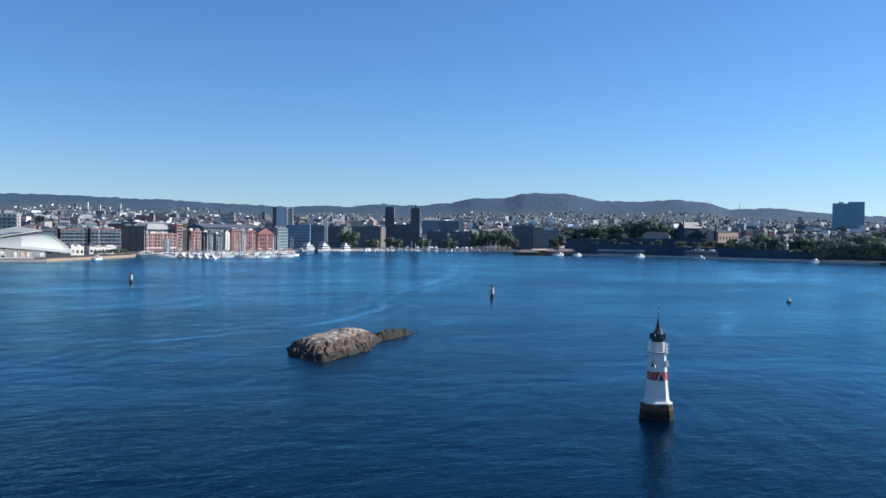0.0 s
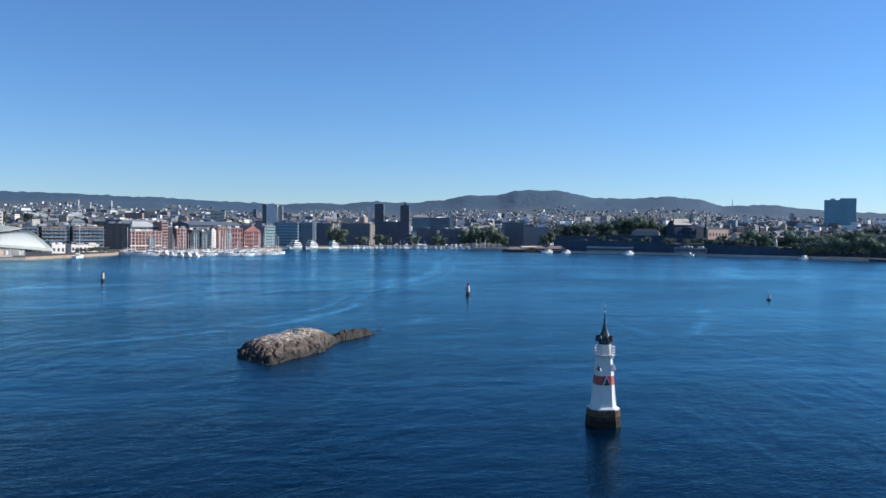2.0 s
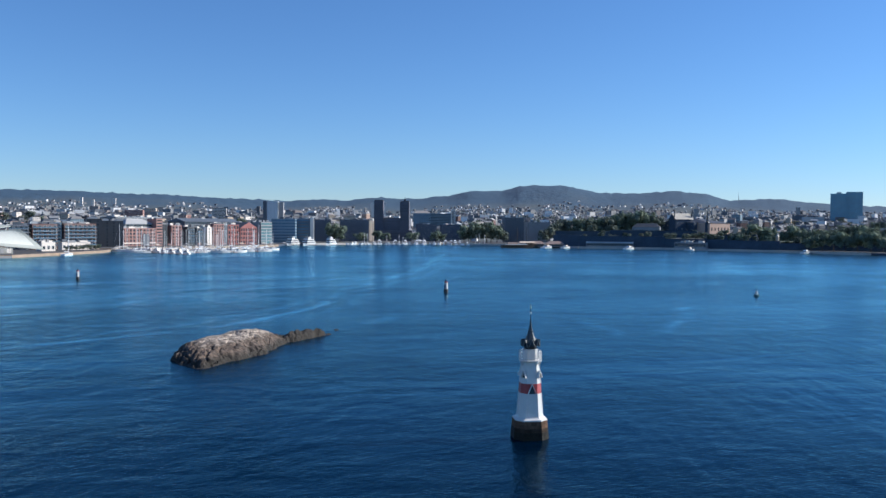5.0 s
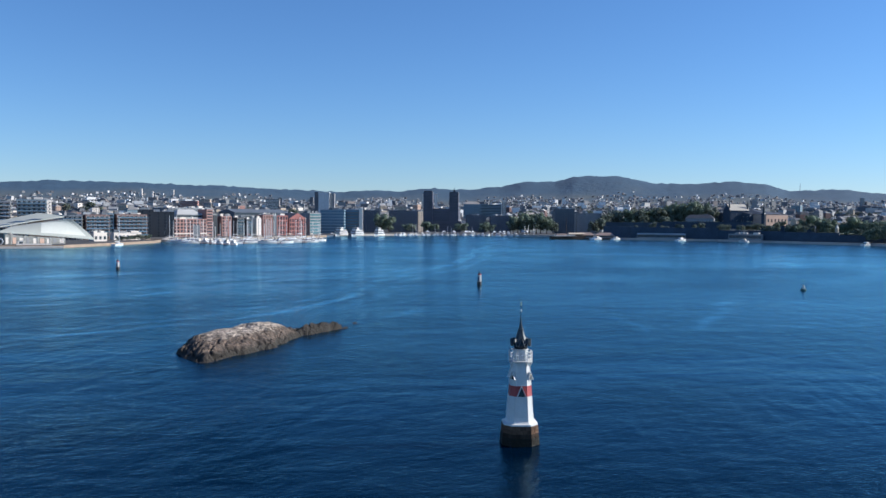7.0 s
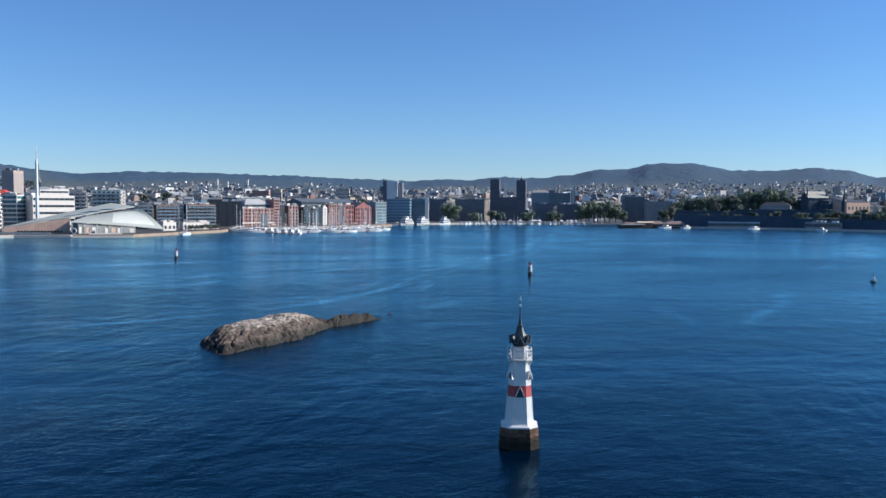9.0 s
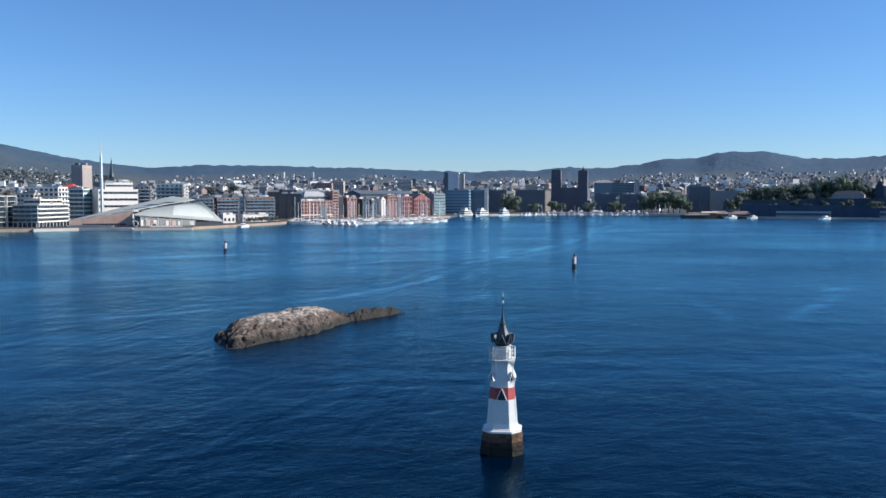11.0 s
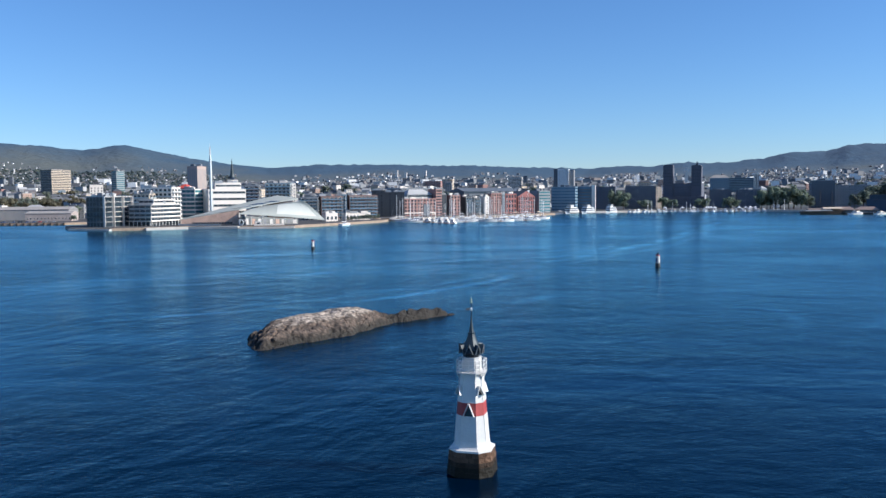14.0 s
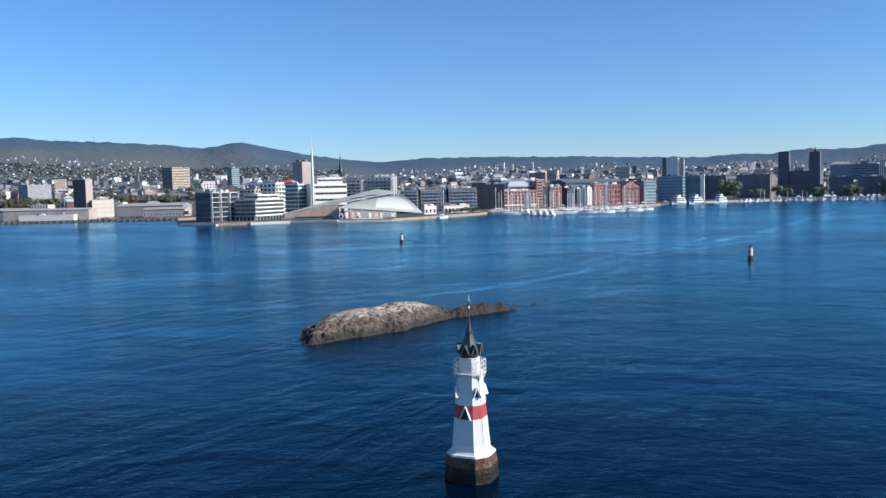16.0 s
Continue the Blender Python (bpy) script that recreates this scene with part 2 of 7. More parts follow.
def water_material():
    """Sea: deep blue body, small wind waves over a longer chop, and smoother slicks in long bent bands."""
    m = bpy.data.materials.new("sea_water")
    m.use_nodes = True
    n, l = m.node_tree.nodes, m.node_tree.links
    n.remove(n["Principled BSDF"])
    body, gloss, mixed, fres = n.new("ShaderNodeBsdfDiffuse"), n.new("ShaderNodeBsdfAnisotropic"), n.new("ShaderNodeMixShader"), n.new("ShaderNodeFresnel")
    body.inputs["Color"].default_value = (0.0002, 0.0047, 0.0155, 1)
    gloss.inputs["Color"].default_value = (0.52, 0.845, 1.0, 1)
    fres.inputs["IOR"].default_value = 1.19
    l.new(body.outputs[0], mixed.inputs[1])
    l.new(gloss.outputs[0], mixed.inputs[2])
    l.new(mixed.outputs[0], n["Material Output"].inputs["Surface"])
    tc = n.new("ShaderNodeTexCoord")

    def mapped(sx, sy, rz):
        """Coordinates turned by rz and then stretched: sx along the turned x, sy along the turned y."""
        mp = n.new("ShaderNodeMapping")
        mp.vector_type = "TEXTURE"
        mp.inputs["Scale"].default_value = (sx, sy, 1)
        mp.inputs["Rotation"].default_value = (0, 0, radians(rz))
        l.new(tc.outputs["Object"], mp.inputs["Vector"])
        return mp.outputs[0]

    def noise_node(vec, scale, detail, distort=0.0):
        t = n.new("ShaderNodeTexNoise")
        t.inputs["Scale"].default_value, t.inputs["Detail"].default_value, t.inputs["Distortion"].default_value = scale, detail, distort
        l.new(vec, t.inputs["Vector"])
        return t.outputs["Fac"]

    def math_node(op, a, c):
        t = n.new("ShaderNodeMath")
        t.operation = op
        for i, v in enumerate((a, c)):
            if isinstance(v, (int, float)):
                t.inputs[i].default_value = v
            else:
                l.new(v, t.inputs[i])
        return t.outputs[0]

    def ramp(v, lo, hi, a=0.0, c=1.0):
        t = n.new("ShaderNodeMapRange")
        t.interpolation_type = "SMOOTHSTEP"
        for k, x in (("From Min", lo), ("From Max", hi), ("To Min", a), ("To Max", c)):
            t.inputs[k].default_value = x
        l.new(v, t.inputs["Value"])
        return t.outputs[0]

    ripples = noise_node(mapped(1.0, 0.7, 14), 1.8, 5, 0.4)
    chop = noise_node(mapped(1.0, 0.7, 22), 0.45, 4, 0.6)
    swell = noise_node(mapped(1.0, 0.75, 30), 0.1, 3, 0.4)
    trains = noise_node(mapped(1.0, 6.0, -9), 0.26, 2, 0.3)       # long low crests that run out from the rocks
    gusts = noise_node(mapped(1.6, 1.0, 20), 0.012, 4, 0.8)
    patches = noise_node(mapped(2.2, 1.0, -8), 0.016, 5, 1.0)
    bands = noise_node(mapped(2.6, 1.0, 12), 0.009, 3, 1.6)
    near = math_node("ABSOLUTE", math_node("SUBTRACT", bands, 0.5), 0)
    slick = ramp(near, 0.0, 0.022, 0.42, 0.0)
    # the wake of a boat and the smooth streaks beside it, laid out along the water's mesh
    streak = n.new("ShaderNodeAttribute")
    streak.attribute_name = "slick"
    broken = ramp(noise_node(mapped(3.0, 1.0, 20), 0.09, 5, 0.8), 0.34, 0.66, 0.1, 1.3)
    slick = math_node("MAXIMUM", slick, math_node("MULTIPLY", streak.outputs["Fac"], broken))
    calm = math_node("MAXIMUM", math_node("MULTIPLY", slick, 0.8), ramp(patches, 0.46, 0.72, 0.0, 0.5))
    wind = ramp(gusts, 0.32, 0.68, 0.4, 1.4)
    small = math_node("MULTIPLY", math_node("ADD", math_node("MULTIPLY", ripples, 0.065), math_node("MULTIPLY", chop, 0.115)), wind)
    long_waves = math_node("ADD", math_node("MULTIPLY", swell, 0.34), math_node("MULTIPLY", trains, math_node("MULTIPLY", ramp(patches, 0.42, 0.62, 1.0, 0.1), 0.26)))
    height = math_node("ADD", small, long_waves)
    bp = n.new("ShaderNodeBump")
    bp.inputs["Distance"].default_value = 1.0
    l.new(height, bp.inputs["Height"])
    l.new(math_node("SUBTRACT", 1.0, math_node("MULTIPLY", calm, 0.7)), bp.inputs["Strength"])
    share_out = math_node("ADD", math_node("ADD", 1.02, math_node("MULTIPLY", math_node("MULTIPLY", streak.outputs["Fac"], broken), 0.38)), math_node("SUBTRACT", math_node("MULTIPLY", calm, 0.4), math_node("MULTIPLY", wind, 0.14)))
    l.new(math_node("MULTIPLY", fres.outputs[0], share_out), mixed.inputs[0])
    l.new(bp.outputs[0], gloss.inputs["Normal"])
    soft = n.new("ShaderNodeBump")          # the reflectance follows the broader slopes
    soft.inputs["Distance"].default_value = 0.95
    l.new(height, soft.inputs["Height"])
    l.new(bp.inputs["Strength"].links[0].from_socket, soft.inputs["Strength"])
    l.new(soft.outputs[0], fres.inputs["Normal"])
    rough = math_node("SUBTRACT", 0.17, math_node("MULTIPLY", calm, 0.08))
    l.new(rough, gloss.inputs["Roughness"])
    return m


WATER = water_material()


# ------------------------------------------------------------ building helpers
def empty(name, x, y, z=0.0, yaw=0.0):
    ob = new(name)
    ob.empty_display_size = 0.5
    ob.matrix_basis = pose(x, y, z, 0, 0, yaw)
    return ob


def mesh_of(name, bm, mats):
    me = bpy.data.meshes.new(name)
    bm.to_mesh(me)
    bm.free()
    for m in mats if isinstance(mats, (list, tuple)) else [mats]:
        me.materials.append(m)
    return me


def part(name, bm, mat, parent=None, label=""):
    """Links a bmesh as one mesh object under a thing or a part."""
    ob = new(name, mesh_of(name, bm, mat))
    ob.parent = parent
    return tagged(ob, label)


def share(name, me, parent, m):
    ob = new(name, me)
    ob.parent = parent
    ob.matrix_basis = m
    return ob


def add_box(bm, x0, y0, z0, x1, y1, z1, mi=0):
    v = [bm.verts.new(p) for p in ((x0, y0, z0), (x1, y0, z0), (x1, y1, z0), (x0, y1, z0), (x0, y0, z1), (x1, y0, z1), (x1, y1, z1), (x0, y1, z1))]
    for f in ((3, 2, 1, 0), (4, 5, 6, 7), (0, 1, 5, 4), (1, 2, 6, 5), (2, 3, 7, 6), (3, 0, 4, 7)):
        bm.faces.new([v[i] for i in f]).material_index = mi


def boxes(*bs):
    bm = bmesh.new()
    for b in bs:
        add_box(bm, *b)
    return bm


def rings(bm, levels, n, phase=0.0, cap=True, mi=0):
    """Lofts n-sided rings: levels of (z, radius) or (z, radius x, radius y)."""
    prev = None
    for lv in levels:
        z, rx = lv[0], lv[1]
        ry = lv[2] if len(lv) > 2 else rx
        ring = [bm.verts.new((rx * math.cos(phase + 2 * math.pi * i / n), ry * math.sin(phase + 2 * math.pi * i / n), z)) for i in range(n)]
        if prev:
            for i in range(n):
                bm.faces.new((prev[i], prev[(i + 1) % n], ring[(i + 1) % n], ring[i])).material_index = mi
        elif cap:
            bm.faces.new(ring[::-1]).material_index = mi
        prev = ring
    if cap:
        bm.faces.new(prev).material_index = mi
    return bm


def loft(levels, n, phase=0.0):
    return rings(bmesh.new(), levels, n, phase)


def rod(bm, a, b, r, n=6):
    a, b = Vector(a), Vector(b)
    q = (b - a).to_track_quat("Z", "Y")
    ends = []
    for p in (a, b):
        ends.append([bm.verts.new(p + q @ Vector((r * math.cos(2 * math.pi * i / n), r * math.sin(2 * math.pi * i / n), 0))) for i in range(n)])
    for i in range(n):
        bm.faces.new((ends[0][i], ends[0][(i + 1) % n], ends[1][(i + 1) % n], ends[1][i]))
    bm.faces.new(ends[0][::-1])
    bm.faces.new(ends[1])
    return bm


WINDOWS = {}


def window_mesh(w, h, frame_mat, glass):
    """A framed pane, proud of the wall, facing -y."""
    key = (round(w, 2), round(h, 2), frame_mat.name, glass.name)
    if key not in WINDOWS:
        bm = bmesh.new()
        t = min(0.16, w * 0.1)
        for b in ((-w / 2, -0.09, 0, -w / 2 + t, 0.02, h), (w / 2 - t, -0.09, 0, w / 2, 0.02, h), (-w / 2 + t, -0.09, 0, w / 2 - t, 0.02, t), (-w / 2 + t, -0.09, h - t, w / 2 - t, 0.02, h)):
            add_box(bm, *b)
        v = [bm.verts.new(p) for p in ((-w / 2 + t, -0.03, t), (w / 2 - t, -0.03, t), (w / 2 - t, -0.03, h - t), (-w / 2 + t, -0.03, h - t))]
        bm.faces.new(v).material_index = 1
        WINDOWS[key] = mesh_of("window", bm, (frame_mat, glass))
    return WINDOWS[key]


# ------------------------------------------------------------ sea, land and hills
WAKE = ((62, 690), (44, 587), (25, 440), (2, 330), (-14, 285), (-23, 240), (-31, 178), (-38, 150), (-46, 130), (-58, 110), (-72, 97), (-98, 78))
BRANCH = ((-9, 300), (-32, 265), (-60, 245), (-80, 212), (-96, 172), (-116, 143), (-150, 118))
STREAKS = ((WAKE, 1.8, 0.9), (BRANCH, 1.8, 0.7), (tuple((x - 9, y + 5) for x, y in WAKE[3:]), 1.6, 0.65), (tuple((x + 10, y - 3) for x, y in WAKE[1:8]), 1.6, 0.5),
           (tuple((x - 8, y + 24) for x, y in BRANCH), 1.8, 0.55), (tuple((x - 4, y - 34) for x, y in BRANCH[1:]), 1.6, 0.45), (((-7, 142), (-13, 130), (-19, 121), (-24, 108)), 2.0, 0.5),
           (((112, 160), (92, 166), (80, 150), (70, 126), (62, 112), (53, 99)), 2.2, 0.5), (((193, 361), (205, 392), (220, 430), (259, 523)), 5.0, 0.6),
           (((39, 124), (42, 104), (40, 80)), 1.8, 0.5), (((19, 280), (42, 290), (67, 303), (85, 271)), 3.0, 0.45),
           (((-40, 330), (-95, 300), (-150, 262), (-190, 214)), 4.0, 0.5), (((70, 470), (130, 500), (190, 486)), 6.0, 0.45))


def sea():
    """One flat sheet to the horizon, finer over the near fjord, with the smooth streaks kept as a value on its points."""
    def lines(lo, hi, step):
        mid = list(np.arange(lo, hi + 0.1, step))
        out = [step * 1.35 ** k for k in range(1, 24)]
        left, right = lo - np.cumsum(out), hi + np.cumsum(out)
        return np.array([-4900.0] + [v for v in left[::-1] if v > -4700] + mid + [v for v in right if v < 4700] + [4900.0])
    xs, ys = lines(-200, 270, 1.6), lines(60, 700, 1.8)
    gx, gy = np.meshgrid(xs, ys)
    bend = np.array([[noise.noise((x * 0.035, y * 0.028, 6.0)) for x in xs] for y in ys]) * 5.0
    value = np.zeros(gx.shape)
    spread = np.clip(0.9 + (gy - 110) / 200, 0.9, 2.4)          # the streaks have had time to widen further out
    for line, half, strength in STREAKS:
        for (ax, ay), (bx, by) in zip(line, line[1:]):
            dx, dy = bx - ax, by - ay
            u = np.clip(((gx - ax) * dx + (gy - ay) * dy) / (dx * dx + dy * dy), 0, 1)
            away = np.hypot(gx + bend - ax - u * dx, gy - bend * 0.8 - ay - u * dy)
            value = np.maximum(value, strength * np.exp(-(away / (half * spread)) ** 2))
    cols = len(xs)
    at = np.arange(len(ys) * cols).reshape(len(ys), cols)
    faces = np.stack([at[:-1, :-1], at[:-1, 1:], at[1:, 1:], at[1:, :-1]], -1).reshape(-1, 4)
    me = bpy.data.meshes.new("water")
    me.from_pydata(np.stack([gx, gy, gx * 0], -1).reshape(-1, 3).tolist(), [], faces.tolist())
    me.attributes.new("slick", "FLOAT", "POINT").data.foreach_set("value", value.ravel().astype(np.float32))
    me.materials.append(WATER)
    return me


water = tagged(new("water", sea()), "calm dark blue fjord water with slicks", "water", kind="structure")

QUAY_Z = 2.2
SHORE = [(-2600, 260), (-1500, 330), (-1000, 440), (-756, 528), (-534, 612), (-520, 640), (-545, 700), (-500, 690),
         (-480, 600), (-464, 526), (-432, 493), (-391, 487), (-372, 502), (-349, 527), (-309, 534), (-269, 549), (-255, 604), (-240, 675), (-243, 706),
         (-262, 716), (-262, 738), (-238, 745), (-200, 790), (-150, 860), (-112, 940), (-108, 1036), (-76, 1034), (13, 1098), (100, 1098),
         (165, 1060), (215, 1010), (253, 922), (348, 886), (397, 830), (455, 757), (493, 702), (620, 540), (760, 330), (1100, 60), (2600, -600)]


def land():
    """The quay slab: flat top behind the shore line, with an upright sea wall."""
    bm = bmesh.new()
    back = [(2600, 1700), (-2600, 1700)]
    top = [bm.verts.new((x, y, QUAY_Z)) for x, y in SHORE + back]
    bm.faces.new(top).normal_update()
    bottom = [bm.verts.new((x, y, -2)) for x, y in SHORE]
    for i in range(len(SHORE) - 1):
        f = bm.faces.new((bottom[i], bottom[i + 1], top[i + 1], top[i]))
        # from x = -120 eastwards a darker stone holds the wall's shade
        f.material_index = 1 if SHORE[i][0] < -120 else 2
    bmesh.ops.triangulate(bm, faces=[f for f in bm.faces if len(f.verts) > 4])
    bmesh.ops.recalc_face_normals(bm, faces=bm.faces)
    return bm


pavement = tagged(part("pavement", land(), (ASPHALT, QUAY_STONE, FORT_STONE)), "pale paved quays with stone sea walls", "quay", kind="structure")

# height of the far ridge: degrees to the left of +y, and degrees above level
RIDGE_AZ = (-60, -45, -33, -30.8, -28.9, -27.4, -26.3, -24.2, -22.9, -21.4, -20.4, -18.9, -16.8, -15.7, -14.5, -13.8, -11.9, -10.8, -9.7, -7.4, -6.2, -5.1, -4.0, -2.5, -1.3, 0.9, 3.0, 4.8, 6.6, 10.1, 12.5, 14.8, 17.5, 19.7, 22.9, 24.5, 26, 29, 30.4, 32.6, 34.1, 35, 37.3, 39.7, 43.1, 46.3, 47.8, 49.4, 60, 80)
RIDGE_EL = (0.8, 1.1, 1.4, 1.53, 1.69, 1.90, 1.90, 1.82, 2.25, 2.42, 2.42, 2.30, 2.29, 2.39, 2.65, 2.79, 2.81, 2.76, 2.45, 2.42, 2.10, 2.01, 1.88, 1.85, 1.95, 1.72, 1.75, 1.60, 1.70, 1.80, 1.95, 1.92, 2.04, 2.05, 2.04, 1.92, 1.84, 2.19, 2.41, 2.81, 3.16, 3.28, 2.94, 3.17, 3.36, 3.43, 3.63, 3.58, 3.3, 2.5)
CX, CY = 0.0, -90.0                 # the polar grid's middle
R_RIDGE = 4350.0


def smooth(a, b, v):
    k = min(1.0, max(0.0, (v - a) / (b - a)))
    return k * k * (3 - 2 * k)


def ground_z(x, y):
    dx, dy = x - CX, y - CY
    r, az = math.hypot(dx, dy), math.degrees(math.atan2(-dx, dy))
    top = 25 + R_RIDGE * math.tan(radians(float(np.interp(az, RIDGE_AZ, RIDGE_EL))))
    s = max(0.0, (r - 1350) / (R_RIDGE - 1350))
    wob = noise.noise((x * 0.0016, y * 0.0016, 3.1)) * 14 * smooth(1500, 2400, r) * (1 - smooth(3800, 4300, r))
    low = 1.2 + 120 * s ** 1.1 + wob
    z = low + (top - 121) * smooth(0.5, 1.0, s) if s < 1 else top - (r - R_RIDGE) * 0.35
    if r > 3000:
        z += 7 * smooth(3000, 4200, r) * noise.fractal((az * 2.2, r * 0.01, 0), 1.0, 2.0, 4)
    fort = 15.0 * (1 - smooth(50, 150, math.hypot((x - 470) * 0.8, y - 1010)))
    return z + fort if r > 900 else z


def terrain():
    azs = np.concatenate([np.arange(-75, -36, 1.5), np.arange(-36, 53, 0.3), np.arange(53, 90, 1.5)])
    rs = np.concatenate([np.arange(1000, 2000, 70), np.arange(2000, 4000, 100), np.arange(4000, 4300, 60), (4330, 4350, 4375, 4420, 4500, 4600)])
    verts, faces = [], []
    for r in rs:
        for a in azs:
            x, y = CX - r * math.sin(radians(a)), CY + r * math.cos(radians(a))
            z = ground_z(x, y)
            if r < 1365 and z < 2.6:
                z = -4.0            # harbour bed
            verts.append((x, y, z))
    n = len(azs)
    for i in range(len(rs) - 1):
        for j in range(n - 1):
            faces.append((i * n + j, i * n + j + 1, (i + 1) * n + j + 1, (i + 1) * n + j))
    me = bpy.data.meshes.new("ground")
    me.from_pydata(verts, [], faces)
    me.polygons.foreach_set("use_smooth", [True] * len(faces))
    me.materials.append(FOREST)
    return me


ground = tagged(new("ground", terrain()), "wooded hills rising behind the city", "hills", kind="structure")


# ------------------------------------------------------------ lighthouse
def corner_point(k, r, z):
    """Corner k of the eight-sided plan: four broad faces and four narrower ones between."""
    a = radians(-90 + 90 * (k // 2) + (27.7 if k % 2 else -27.7))
    return Vector((0.903 * r * math.cos(a), 0.903 * r * math.sin(a), z))


def face_turn(k):
    return radians(-90 + 45 * k)


def eight_sided(levels):
    bm = bmesh.new()
    prev = None
    for z, r in levels:
        ring = [bm.verts.new(corner_point(k, r, z)) for k in range(8)]
        if prev:
            for i in range(8):
                bm.faces.new((prev[i], prev[(i + 1) % 8], ring[(i + 1) % 8], ring[i]))
        else:
            bm.faces.new(ring[::-1])
        prev = ring
    bm.faces.new(prev)
    return bm


def lighthouse():
    lh = tagged(empty("lighthouse", 0, 0), "white eight-sided lighthouse with red band on stone base", "lighthouse")
    # stone foot in courses of blocks
    foot = part("foundation", eight_sided(((-3, 2.95), (2.25, 2.33))), WET_STONE, lh)
    courses = 5
    for c in range(courses):
        z0, z1 = 0.05 + c * 0.44, 0.05 + (c + 1) * 0.44 - 0.025
        r0, r1 = 2.95 - 0.118 * (z0 + 3) + 0.05, 2.95 - 0.118 * (z1 + 3) + 0.05
        for k in range(8):
            cuts = ([0.0, 0.27, 0.55, 0.8, 1.0] if c % 2 else [0.0, 0.18, 0.42, 0.7, 1.0]) if k % 2 == 0 else ([0.0, 0.45, 1.0] if c % 2 else [0.0, 0.6, 1.0])
            for a, b in zip(cuts, cuts[1:]):
                bm = bmesh.new()
                ja, jb = (a + 0.006, b - 0.006)
                push = 1 + random.uniform(-0.008, 0.012)
                o = [corner_point(k, r0, z0).lerp(corner_point(k + 1, r0, z0), ja), corner_point(k, r0, z0).lerp(corner_point(k + 1, r0, z0), jb),
                     corner_point(k, r1, z1).lerp(corner_point(k + 1, r1, z1), jb), corner_point(k, r1, z1).lerp(corner_point(k + 1, r1, z1), ja)]
                outer = [bm.verts.new((p.x * push, p.y * push, p.z)) for p in o]
                inner = [bm.verts.new((p.x * 0.93, p.y * 0.93, p.z)) for p in o]
                bm.faces.new(outer)
                bm.faces.new(inner[::-1])
                for i in range(4):
                    bm.faces.new((outer[i], inner[i], inner[(i + 1) % 4], outer[(i + 1) % 4]))
                part("stone", bm, WET_STONE if c < 2 else DAMP_STONE if c == 2 else GRANITE, foot)
    part("flange", eight_sided(((2.24, 2.4), (2.4, 2.36), (2.46, 2.1), (2.62, 1.9), (3.1, 1.8))), WHITE_PAINT, lh)
    tower = part("tower", eight_sided(((3.05, 1.8), (5.42, 1.57))), WHITE_PAINT, lh)
    part("red_band", eight_sided(((5.42, 1.575), (6.58, 1.475))), RED_PAINT, lh, "faded red painted band")
    part("upper_tower", eight_sided(((6.58, 1.47), (9.15, 1.2))), WHITE_PAINT, lh)
    for k in range(8):
        bm = rod(bmesh.new(), corner_point(k, 1.79, 3.05), corner_point(k, 1.58, 5.4), 0.035)
        rod(bm, corner_point(k, 1.475, 6.6), corner_point(k, 1.21, 9.15), 0.035)
        part("corner_strip", bm, WHITE_PAINT, tower)
    part("gallery", eight_sided(((9.1, 1.25), (9.16, 1.55), (9.28, 1.6), (9.3, 1.1))), WHITE_PAINT, lh)
    for k in range(8):
        bm = bmesh.new()
        rod(bm, corner_point(k, 1.5, 9.14), corner_point(k, 1.22, 8.6), 0.05)
        rod(bm, corner_point(k, 1.24, 9.1), corner_point(k, 1.24, 8.55), 0.05)
        part("bracket", bm, WHITE_PAINT, lh)
        bm = rod(bmesh.new(), corner_point(k, 1.53, 9.25), corner_point(k, 1.53, 10.4), 0.04)
        part("rail_post", bm, WHITE_PAINT, lh)
        bm = bmesh.new()
        for h in (9.6, 9.98, 10.37):
            rod(bm, corner_point(k, 1.53, h), corner_point(k + 1, 1.53, h), 0.035)
        mid = (corner_point(k, 1.53, 9.25) + corner_point(k + 1, 1.53, 9.25)) / 2
        rod(bm, mid, mid + Vector((0, 0, 1.12)), 0.03)
        part("railing", bm, WHITE_PAINT, lh)
    part("lantern_room", eight_sided(((9.25, 1.03), (10.5, 0.99), (10.54, 1.05), (10.6, 1.05))), WHITE_PAINT, lh)
    # lantern: a dark glazed bowl that widens upwards, under a bell-shaped roof with a ring of gablets
    lantern = part("lantern", eight_sided(((10.58, 0.84), (10.72, 0.86), (11.2, 1.08), (11.3, 1.0))), DARK_METAL, lh, "dark metal lantern with glazed panes")
    for k in range(8):
        bm = bmesh.new()
        bm.faces.new([bm.verts.new(corner_point(k, r, z).lerp(corner_point(k + 1, r, z), u)) for r, z, u in ((0.9, 10.76, 0.14), (0.9, 10.76, 0.86), (1.075, 11.14, 0.86), (1.075, 11.14, 0.14))])
        part("lantern_pane", bm, GLASS, lantern)
    roof = part("roof", eight_sided(((11.2, 1.1), (11.26, 1.12), (11.5, 0.92), (11.8, 0.72), (12.15, 0.54), (12.5, 0.4), (12.66, 0.35), (12.7, 0.4), (12.78, 0.4), (12.82, 0.3))), COPPER, lh, "weathered grey-green copper bell roof with gables")
    part("spire", eight_sided(((12.8, 0.3), (13.1, 0.215), (13.6, 0.12), (14.3, 0.045))), COPPER, lh)
